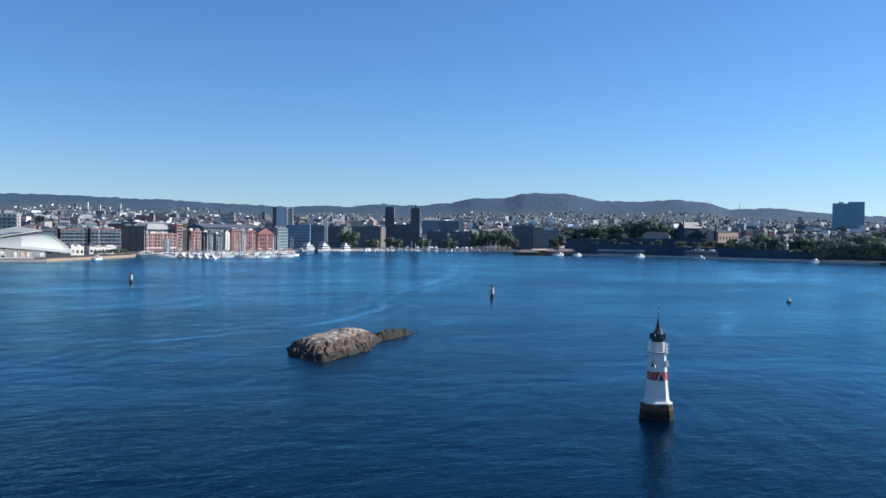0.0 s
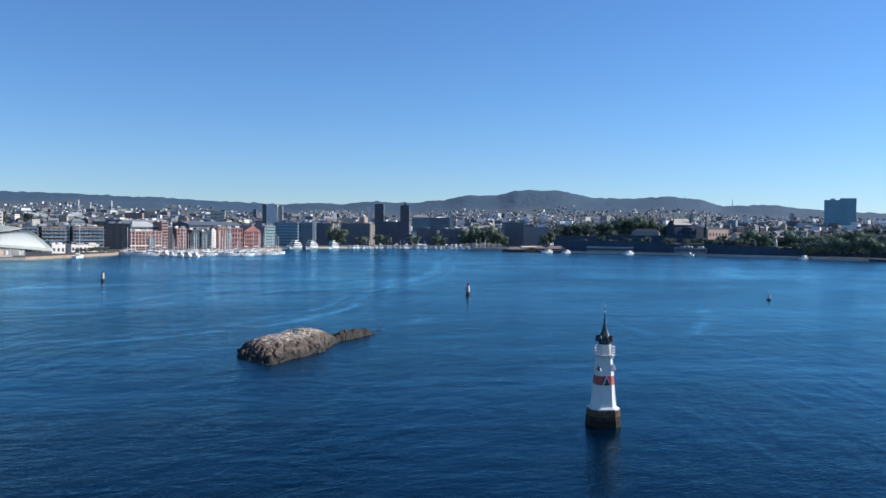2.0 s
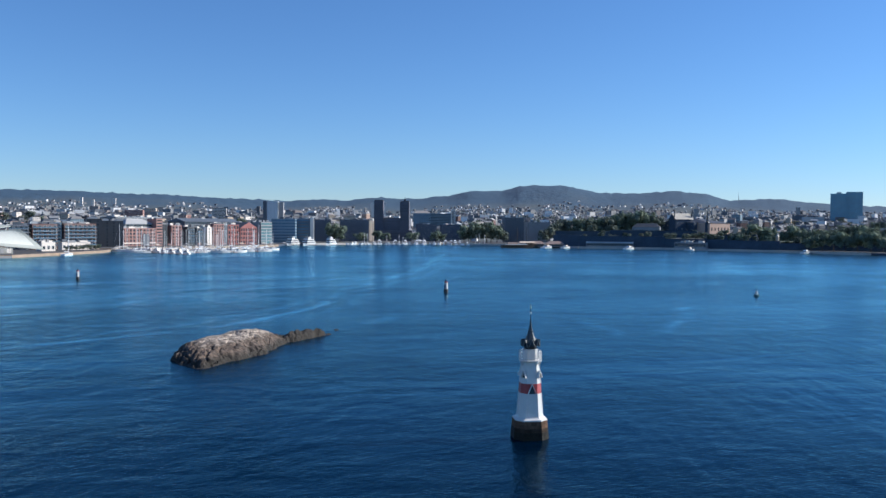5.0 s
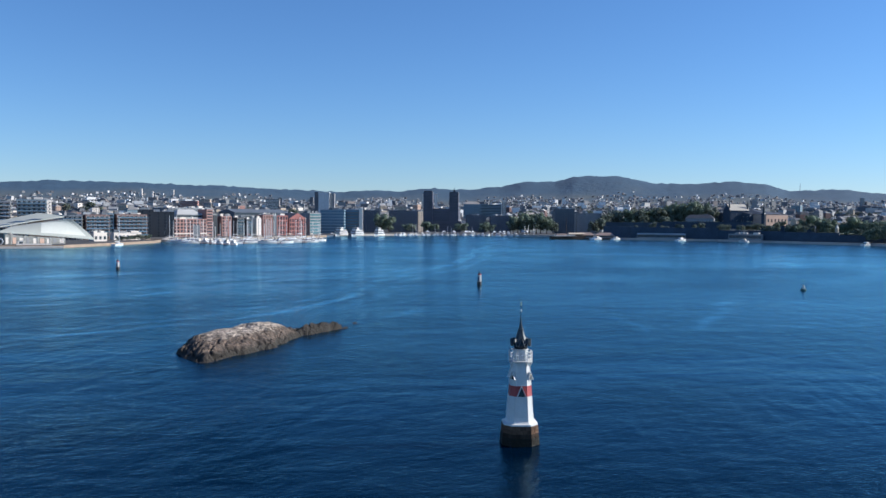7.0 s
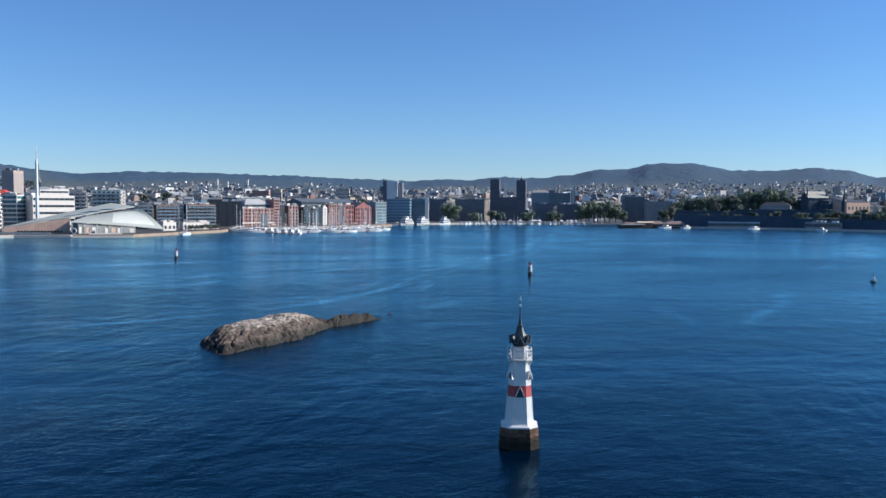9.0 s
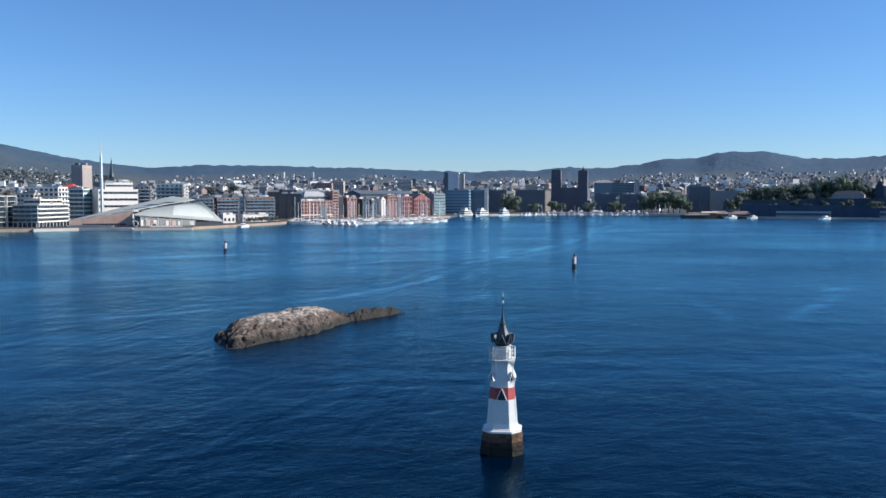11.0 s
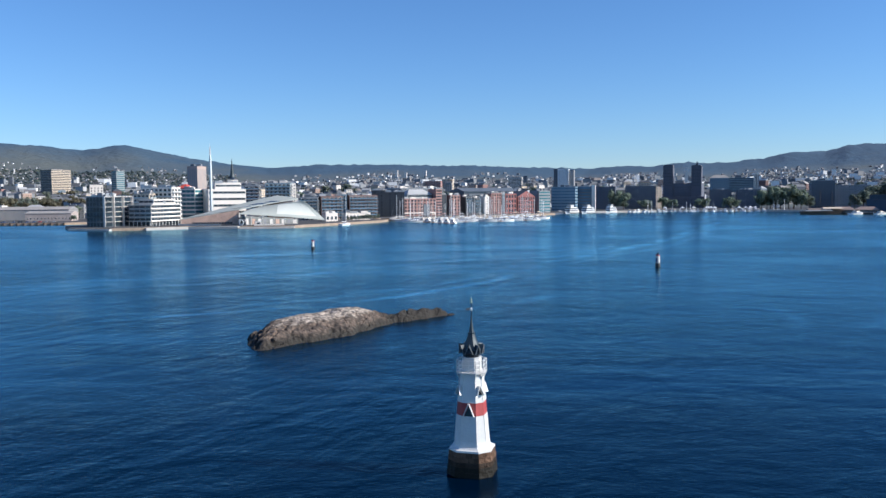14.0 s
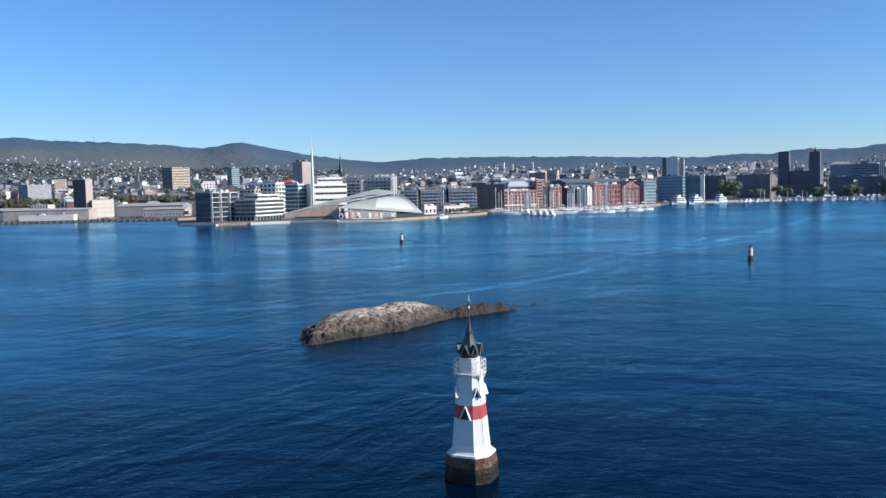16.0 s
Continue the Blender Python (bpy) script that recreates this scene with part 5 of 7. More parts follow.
def museum():
    m = tagged(empty("museum", 0, 0), "museum with curved pale sail roofs and timber walls", "museum")
    r1 = ((-371, 547.5, 7.0), (-325, 564, 15.0), (-315, 613, 26.1), (-294, 612, 23.3))
    r2 = ((-316, 547, 11.8), (-265, 600, 5.4), (-317, 584, 16.4), (-280, 592, 21.3))
    part("sail_roof", patch(*r1, 0.7, 0.7), ROOF_SAIL, m, "broad pale sail roof")
    sail = part("sail_roof", patch(*r2, 0.8, 0.7), ROOF_SAIL, m, "pale sail roof sweeping to the ground")
    part("glass_roof", patch(*r2, 0.8, 0.1, u0=0.42, u1=0.93, v0=0.12, v1=0.9, lift=0.12), FRIT_GLASS, sail, "white fritted glass roof")
    # dark sheets on the roof draw the shaded gaps between the sails
    for u0, u1, v0, v1 in ((0.6, 0.98, 0.19, 0.28), (0.6, 0.92, 0.42, 0.54), (0.7, 0.99, 0.6, 0.7)):
        part("skylight", patch(*r1, 0.7, 0.1, 4, 3, u0, u1, v0, v1, 0.12), GLASS, m, "dark sheet standing for a shaded roof gap")
    part("timber_wall", sloped_wall((-369.5, 547.6), (-325.6, 563.4), 6.6, 14.2, QUAY_Z), SILVER_WOOD, m, "weathered timber cladding")
    for i in range(14):
        pane = part("window", boxes((-0.8, -0.5, 3.0, 0.8, 0.2, 4.4)), GLASS, m)
        pane.matrix_basis = pose(-360.0 + 2.2 * i, 551.02 + 0.792 * i, 0, 0, 0, 19.8)
    part("timber_wall", sloped_wall((-316, 598), (-294, 601), 20.5, 21.0, QUAY_Z), SILVER_WOOD, m, "weathered timber cladding")
    part("glass_wall", sloped_wall((-325, 564.5), (-314, 551), 13.0, 11.0, QUAY_Z), TEAL_GLASS, m)
    part("gallery_wall", sloped_wall((-313, 551), (-281, 582), 9.6, 6.4, QUAY_Z), GALLERY_GLASS, m)
    for i in range(9):
        u = i / 9 + 0.04
        x, y = -313 + 32 * u, 551 + 31 * u
        pane = part("wall_panel", boxes((-1.3, -0.15, 0, 0.6 + 0.6 * (i % 3), 0.2, 3.0 + 2.0 * (1 - u))), (WHITE_PLASTER, SILVER_WOOD, WHITE_PLASTER, GREY_PLASTER)[i % 4], m)
        pane.matrix_basis = pose(x, y, QUAY_Z + 0.4, 0, 0, 44)
    for i in range(6):
        u = i / 5
        x, y = -316 + 34 * u, 547 + 33 * u
        part("column", rod(bmesh.new(), (x, y, QUAY_Z), (x, y, 11.0 - 4.0 * u), 0.18), WHITE_PAINT, m)
    return m


museum()


# ------------------------------------------------------------ fortress
def fort_wall(x0, y0, x1, y1, top, label, t=3.0):
    """A battered stone rampart with a coping."""
    L, yaw = math.hypot(x1 - x0, y1 - y0), math.degrees(math.atan2(y1 - y0, x1 - x0))
    b = tagged(empty("fortress_wall", x0, y0, QUAY_Z, yaw), label, "fortress wall", "fortress ramparts")
    h = top - QUAY_Z
    bm = bmesh.new()
    v = [bm.verts.new(p) for p in ((0, -1.2, -4), (L, -1.2, -4), (L, t, -4), (0, t, -4), (0, 0, h), (L, 0, h), (L, t, h), (0, t, h))]
    for f in ((3, 2, 1, 0), (4, 5, 6, 7), (0, 1, 5, 4), (1, 2, 6, 5), (2, 3, 7, 6), (3, 0, 4, 7)):
        bm.faces.new([v[i] for i in f])
    part("rampart", bm, FORT_STONE, b)
    part("coping", boxes((0, -0.3, h + 0.004, L, t + 0.2, h + 0.5)), FORT_STONE, b)


fort_wall(236, 985, 257, 932, 15.5, "dark stone rampart above the quay")
fort_wall(257, 932, 352, 895, 15.0, "dark stone rampart above the quay")
fort_wall(352, 895, 405, 837, 12.6, "dark stone rampart with grassy top")
fort_wall(405, 837, 448, 800, 11.8, "dark stone rampart with grassy top")
fort_wall(448, 800, 520, 778, 9.6, "low stone rampart behind trees")
fort_wall(520, 778, 562, 700, 9.2, "low stone rampart behind trees")
fort_wall(562, 700, 690, 560, 9.0, "low stone rampart behind trees")

fort_wall(244, 1004, 320, 1012, 20.5, "inner dark curtain wall", 4)
fort_wall(320, 1012, 420, 962, 22.0, "inner dark curtain wall", 4)
fort_wall(420, 962, 470, 900, 18.0, "inner dark curtain wall", 4)

lawn_bm = bmesh.new()
lawn_bm.faces.new([lawn_bm.verts.new((x, y, 11.2)) for x, y in ((240, 985), (259, 936), (354, 899), (407, 841), (450, 803), (522, 781), (600, 850), (560, 1010), (420, 1080), (300, 1060))])
lawn_bm.faces.ensure_lookup_table()
lawn = tagged(part("lawn", lawn_bm, GRASS), "grassy fortress terrace behind the ramparts", "lawn", kind="structure")

FO = "castle buildings"
castle_main = building("castle", "ochre stone castle wing with row of windows", 474.0, 1014.5, 40, 86, 33.0, 25, z0=14, wall=OCHRE, style="plain", roof="hip", slope=0.17, roof_mat=SLATE, sides=(), group=FO, category="castle")
building("castle", "dark stone castle wing in shade", 445.0, 1025.0, 10, 66, 34.0, 25, z0=14, wall=FORT_STONE, style="grid", floors=3, bay=7, roof="gable", roof_mat=SLATE, sides=("left",), group=FO, category="castle")
building("castle", "old castle hall with steep pale roof", 431.0, 1034.0, 27, 17, 38.0, 12, z0=14, wall=FORT_STONE, style="grid", floors=3, bay=6, roof="gable", slope=0.5, roof_mat=material("pale_copper_roof", (0.5, 0.46, 0.38), 0.5, vary=0.2), sides=("front",), group=FO, category="castle")
CW = window_mesh(2.6, 4.6, OCHRE, GLASS)
for i in range(6):
    share("window", CW, castle_main, pose(-16 + i * 6.4, 0, 8.5))
for x, y, z, h, r in ((417.5, 1035, 36, 53, 2.2), (444.5, 1040, 36, 52, 2.2), (455, 1012, 30, 50, 3.2)):
    tw = tagged(empty("castle_turret", x, y, 14), "slender dark castle turret with spire", "turret", FO)
    part("shaft", loft(((-4, r), (z - 12, r)), 8), FORT_STONE, tw)
    part("spire", loft(((z - 12, r + 0.4), (z - 9, r * 0.6), (h - 14, 0.15)), 8), COPPER, tw)
building("guard_house", "small pale gabled house by the rampart", 479.0, 961.0, 10, 9, 25.5, 20, z0=12, wall=CREAM, style="grid", floors=2, roof="gable", roof_mat=SLATE, group=FO, sides=("front",))
building("storehouse", "long grey fortress storehouse with hipped roof", 366.0, 1003.0, 36, 14, 27.0, -25, z0=14, wall=GREY_PLASTER, style="grid", floors=2, roof="hip", roof_mat=SLATE, group=FO, sides=("front",))
turret = tagged(empty("watch_turret", 470, 848, 8), "small pale stone watch turret with cap", "turret", FO)
part("shaft", loft(((-4, 1.7), (2, 1.9), (9, 1.9)), 8), CREAM, turret)
part("cap", loft(((9, 2.3), (10.5, 1.2), (13.5, 0.1)), 8), LIGHT_ROOF, turret)
building("terminal", "long low quay terminal with pale roof", 289.0, 913.5, 56, 5, 7.0, -20.7, wall=GREY_PLASTER, style="bands", floors=1, roof="gable", roof_mat=LIGHT_ROOF, group="quay sheds", sides=("front",), category="shed")
building("terminal", "dark quay shed with flat roof", 371.0, 864.0, 40, 4.5, 8.6, -48.8, wall=GREY_PLASTER, style="bands", floors=1, group="quay sheds", sides=("front",), category="shed")

# ------------------------------------------------------------ trees
def crown_mesh(seed, h, w, mat, count=760):
    """Many small ragged clumps spread through an uneven crown."""
    rnd = random.Random(seed)
    verts, faces = [], []
    base = bmesh.new()
    bmesh.ops.create_icosphere(base, subdivisions=1, radius=1.0)
    bv, bf = [v.co.copy() for v in base.verts], [[v.index for v in f.verts] for f in base.faces]
    base.free()
    lobes = [(rnd.uniform(-0.45, 0.45) * w, rnd.uniform(-0.45, 0.45) * w, rnd.uniform(0.34, 0.9) * h, rnd.uniform(0.13, 0.27) * w) for _ in range(17)]
    lobes.append((0, 0, h * 0.64, w * 0.36))
    for _ in range(count):
        lx, ly, lz, lr = rnd.choice(lobes)
        d = Vector((rnd.gauss(0, 1), rnd.gauss(0, 1), rnd.gauss(0, 1))).normalized() * lr * rnd.uniform(0.72, 1.12)
        c, s = Vector((lx, ly, lz)) + d, rnd.uniform(0.02, 0.046) * w
        o = len(verts)
        verts += [c + Vector((v.x * s * rnd.uniform(0.6, 1.3), v.y * s * rnd.uniform(0.6, 1.3), v.z * s * rnd.uniform(0.4, 0.9))) for v in bv]
        faces += [[i + o for i in f] for f in bf]
    full = bmesh.new()
    bmesh.ops.create_icosphere(full, subdivisions=2, radius=1.0)
    for lx, ly, lz, lr in lobes:            # the dense inside of each bough
        o, c = len(verts), Vector((lx, ly, lz))
        verts += [c + v.co * lr * (0.64 + 0.4 * noise.noise(v.co * 2.6 + c)) for v in full.verts]
        faces += [[v.index + o for v in f.verts] for f in full.faces]
    full.free()
    me = bpy.data.meshes.new("crown")
    me.from_pydata(verts, [], faces)
    me.polygons.foreach_set("use_smooth", [True] * len(faces))
    me.materials.append(mat)
    return me


def trunk_mesh(h, w):
    bm = bmesh.new()
    rings(bm, ((-1, h * 0.03), (h * 0.15, h * 0.022), (h * 0.5, h * 0.014), (h * 0.75, h * 0.004)), 7)
    for k in range(5):
        a = k * 2.4
        rod(bm, (0, 0, h * (0.25 + 0.06 * k)), (w * 0.3 * math.cos(a), w * 0.3 * math.sin(a), h * (0.5 + 0.07 * k)), h * 0.008)
    me = mesh_of("trunk", bm, BARK)
    return me


KINDS = []
for i, (h, w, mt) in enumerate(((18, 13, LEAVES), (16, 14, LEAVES), (20, 14, LEAVES_DARK), (14, 11, LEAVES), (17, 15, LEAVES_DARK), (16, 13, BUDS), (18, 12, BUDS))):
    KINDS.append((h, trunk_mesh(h, w), crown_mesh(20 + i, h, w, mt), "leafy tree in fresh spring green" if mt is LEAVES else "brownish tree just coming into leaf" if mt is BUDS else "dark leafy tree with dense crown"))


def tree(x, y, z, height, kind, group):
    h, trunk, crown, label = KINDS[kind]
    t = tagged(empty("tree", x, y, z, random.uniform(0, 360)), label, "tree", group)
    t.scale = [height / h] * 3
    share("trunk", trunk, t, Matrix.Identity(4))
    share("crown", crown, t, Matrix.Identity(4))


QT, FT = "trees round the inner harbour", "trees below and on the fortress"
for x, y, h, k in ((-52, 1120, 27, 0), (-42, 1128, 22, 1), (-15, 1118, 15, 3), (-8, 1124, 13, 1), (14, 1128, 16, 1), (24, 1130, 15, 3), (59, 1128, 16, 3), (68, 1132, 15, 0), (96, 1130, 16, 1), (106, 1134, 14, 3)):
    tree(x, y, QUAY_Z, h, k, QT)
for x, y, h, k in ((140, 1150, 22, 0), (148, 1158, 24, 1), (158, 1150, 26, 0), (166, 1165, 29, 1), (175, 1155, 30, 0), (183, 1165, 28, 3), (191, 1158, 24, 1), (154, 1175, 24, 3), (202, 1165, 18, 4)):
    tree(x, y, QUAY_Z, h, k, QT)
for x, y, z, h, k in ((276, 1080, 12, 24, 4), (290, 1074, 12, 26, 0), (306, 1076, 12, 27, 2), (322, 1082, 12, 27, 0), (338, 1084, 13, 28, 4), (352, 1090, 14, 30, 1), (366, 1088, 14, 33, 0), (378, 1082, 14, 34, 1), (392, 1074, 14, 33, 0), (404, 1066, 14, 28, 2), (258, 1070, 8, 24, 2), (246, 1050, 6, 20, 4), (234, 1040, 4, 18, 2), (300, 1030, 12, 18, 2), (330, 1030, 13, 16, 4)):
    tree(x, y, z, h, k, FT)
for x, y, h, k in ((474, 930, 24, 0), (486, 925, 28, 1), (492, 908, 24, 0), (500, 884, 23, 3), (509, 872, 26, 1), (520, 865, 22, 0), (528, 858, 21, 1), (536, 850, 22, 0), (548, 862, 24, 4), (556, 856, 26, 2), (568, 850, 27, 0), (578, 846, 27, 1), (590, 848, 26, 0), (604, 846, 24, 4), (620, 840, 24, 0)):
    tree(x, y, QUAY_Z, h, k, FT)
for x, y, h, k in ((472, 779, 16, 1), (481, 771, 19, 0), (489, 763, 21, 3), (497, 753, 20, 1), (506, 746, 22, 0), (513, 734, 20, 1), (522, 727, 19, 3), (533, 716, 18, 0), (543, 706, 17, 1), (556, 690, 18, 0)):
    tree(x, y, QUAY_Z, h, k, FT)
for x, y, h, k in ((545, 770, 18, 0), (580, 800, 20, 1), (610, 780, 20, 0), (640, 800, 22, 4), (496, 960, 22, 2), (520, 980, 24, 0), (545, 960, 22, 4), (570, 930, 22, 1), (600, 920, 22, 0), (640, 900, 22, 2), (-545, 640, 7, 3), (-560, 690, 10, 4), (-620, 740, 14, 0), (-575, 735, 15, 2)):
    tree(x, y, QUAY_Z, h, k, FT)

grove = random.Random(17)
for i in range(27):
    az, r = grove.uniform(36.5, 50), grove.uniform(1085, 1420)
    tree(CX - r * math.sin(radians(az)), CY + r * math.cos(radians(az)), ground_z(-700, 800), grove.uniform(17, 26), grove.choice((5, 6, 5, 6, 2)), "trees behind the harbour yard")
for i in range(64):
    az, r = grove.uniform(33, 51), grove.uniform(1250, 2000)
    x, y = CX - r * math.sin(radians(az)), CY + r * math.cos(radians(az))
    tree(x, y, max(QUAY_Z, ground_z(x, y)), grove.uniform(14, 22), grove.choice((5, 6, 2, 5, 4)), "park trees between the houses")
for i in range(70):
    az, r = grove.uniform(-34, 30), grove.uniform(1450, 2250)
    x, y = CX - r * math.sin(radians(az)), CY + r * math.cos(radians(az))
    tree(x, y, max(QUAY_Z, ground_z(x, y)), grove.uniform(15, 24), grove.choice((2, 4, 2, 1, 0)), "park trees between the houses")
bush = random.Random(3)
for ax, ay, bx, by, z in ((257, 936, 352, 899, 13.0), (352, 899, 405, 841, 11.0), (405, 841, 448, 804, 10.4), (448, 804, 520, 782, 8.4), (320, 1018, 420, 968, 17.0), (520, 782, 562, 704, 7.5)):
    for i in range(6):
        u = bush.random()
        tree(ax + (bx - ax) * u + bush.uniform(0, 5), ay + (by - ay) * u + bush.uniform(1, 6), z - 2, bush.uniform(5, 11), bush.choice((0, 2, 4)), "bushes on the ramparts")
for i in range(9):
    tree(-264 + i * 1.6, 652 + i * 6.0, QUAY_Z, bush.uniform(3.5, 6), bush.choice((0, 2, 4)), "bushes on the islet")
for i in range(34):
    u, v = bush.random(), bush.random()
    tree(290 + 190 * u, 985 - 110 * u + 70 * v, 11.0, bush.uniform(6, 11), bush.choice((2, 4)), FT)


# ------------------------------------------------------------ city behind the harbour
TAKEN = []
for ob in list(scene.objects):
    if ob.parent is None and ob.type == "EMPTY":
        TAKEN.append((ob.location.x, ob.location.y, 32.0))


def town_block(x, y, w, d, h, yaw, wall, roof_mat, kind):
    z0 = max(QUAY_Z, ground_z(x, y))
    b = tagged(empty("town_house", x, y, z0, yaw), {"flat": "flat roofed city block with rows of windows", "hip": "city block with hipped roof and rows of windows", "gable": "gabled city house with rows of windows"}[kind], "building", "city blocks")
    part("wall", boxes((-w / 2, -d / 2, -14, w / 2, d / 2, h)), wall, b)
    bm = bmesh.new()
    if kind == "flat":
        add_box(bm, -w / 2 - 0.3, -d / 2 - 0.3, h + 0.004, w / 2 + 0.3, d / 2 + 0.3, h + 0.8)
        s = min(w, d) * 0.2
        add_box(bm, -s, -s, h + 0.8, s, s, h + 3.2)
    else:
        k = w / 2 if kind == "gable" else max(0.5, w / 2 - d * 0.45)
        v = [bm.verts.new(p) for p in ((-w / 2 - 0.4, -d / 2 - 0.4, h), (w / 2 + 0.4, -d / 2 - 0.4, h), (w / 2 + 0.4, d / 2 + 0.4, h), (-w / 2 - 0.4, d / 2 + 0.4, h), (-k, 0, h + d * 0.36), (k, 0, h + d * 0.36))]
        for f in ((0, 1, 5, 4), (2, 3, 4, 5), (1, 2, 5), (3, 0, 4)):
            bm.faces.new([v[i] for i in f])
    part("roof", bm, roof_mat, b)
    bm = bmesh.new()
    n, m, fl = int(w / 3.2), int(d / 3.2), int(h / 3.3)
    for f in range(fl):
        z = f * 3.3 + 0.9
        for c in range(n):
            u = -w / 2 + (c + 0.5) * w / n
            add_box(bm, u - 0.6, -d / 2 - 0.06, z, u + 0.6, -d / 2 + 0.05, z + 1.7)
        for c in range(m):
            u = -d / 2 + (c + 0.5) * d / m
            sx = w / 2 if x < 100 else -w / 2
            add_box(bm, sx - 0.06, u - 0.6, z, sx + 0.06, u + 0.6, z + 1.7)
    if bm.verts:
        tagged(part("glazing", bm, GLASS, b), kind="stuff")
    else:
        bm.free()


EAST_WALLS = (GREY_PLASTER, DARK_CLAD, BROWN_BRICK, TEAL_CLAD, GREY_PLASTER, DARK_BRICK, CREAM, TEAL_CLAD, WHITE_PLASTER, DARK_CLAD, GREY_PLASTER)
WALLS = (WHITE_PLASTER, CREAM, GREY_PLASTER, BROWN_BRICK, CREAM, OCHRE, WHITE_PLASTER, GREY_PLASTER, TEAL_CLAD, PINK_BRICK, DARK_CLAD)
rng = random.Random(5)
made = tries = 0
while made < 290 and tries < 14000:
    tries += 1
    az, r = rng.uniform(-35, 53), 1050 + 1150 * rng.random() ** 1.15
    x, y = CX - r * math.sin(radians(az)), CY + r * math.cos(radians(az))
    if y < 800 and az < 40 or (x > 180 and y < 1130) or (-20 < az < 12 and r < 1420) or (12 <= az < 26 and r < 1110) or y < 720:
        continue
    if az < -8 and r < 1500 and rng.random() < 0.5:
        continue
    w, d = rng.uniform(9, 22) + (rng.random() < 0.3) * rng.uniform(4, 16), rng.uniform(9, 15)
    if any((x - a) ** 2 + (y - b) ** 2 < (w * 0.5 + c) ** 2 for a, b, c in TAKEN):
        continue
    TAKEN.append((x, y, w * 0.5 + 2))
    h = rng.uniform(11, 22) + (rng.random() < 0.08) * rng.uniform(8, 22)
    if az < -10:
        h *= 0.85
    town_block(x, y, w, d, h, rng.choice((0, 15, -20, 40, -45, 60)) + rng.uniform(-6, 6), rng.choice(WALLS if az > -8 else EAST_WALLS), rng.choice((SLATE, GREY_ROOF, SLATE, LIGHT_ROOF, SHED_ROOF)), rng.choice(("flat", "flat", "hip", "gable", "hip")))
    made += 1


def radio_mast(x, y, z, h):
    b = tagged(empty("radio_mast", x, y, z), "slender radio mast on the wooded ridge", "mast", "masts on the hills")
    bm = bmesh.new()
    for k in range(3):
        a = 2.1 * k
        rod(bm, (2.2 * math.cos(a), 2.2 * math.sin(a), -14), (0.6 * math.cos(a), 0.6 * math.sin(a), h), 0.45, 5)
    part("lattice", bm, STEEL, b)
    part("platform", loft(((h * 0.72, 1.6), (h * 0.75, 1.6)), 8), STEEL, b)
    part("antenna", rod(bmesh.new(), (0, 0, h), (0, 0, h * 1.25), 0.4), WHITE_PAINT, b)


radio_mast(1809, 3815, 150, 40)
radio_mast(-2994, 3036, 280, 34)


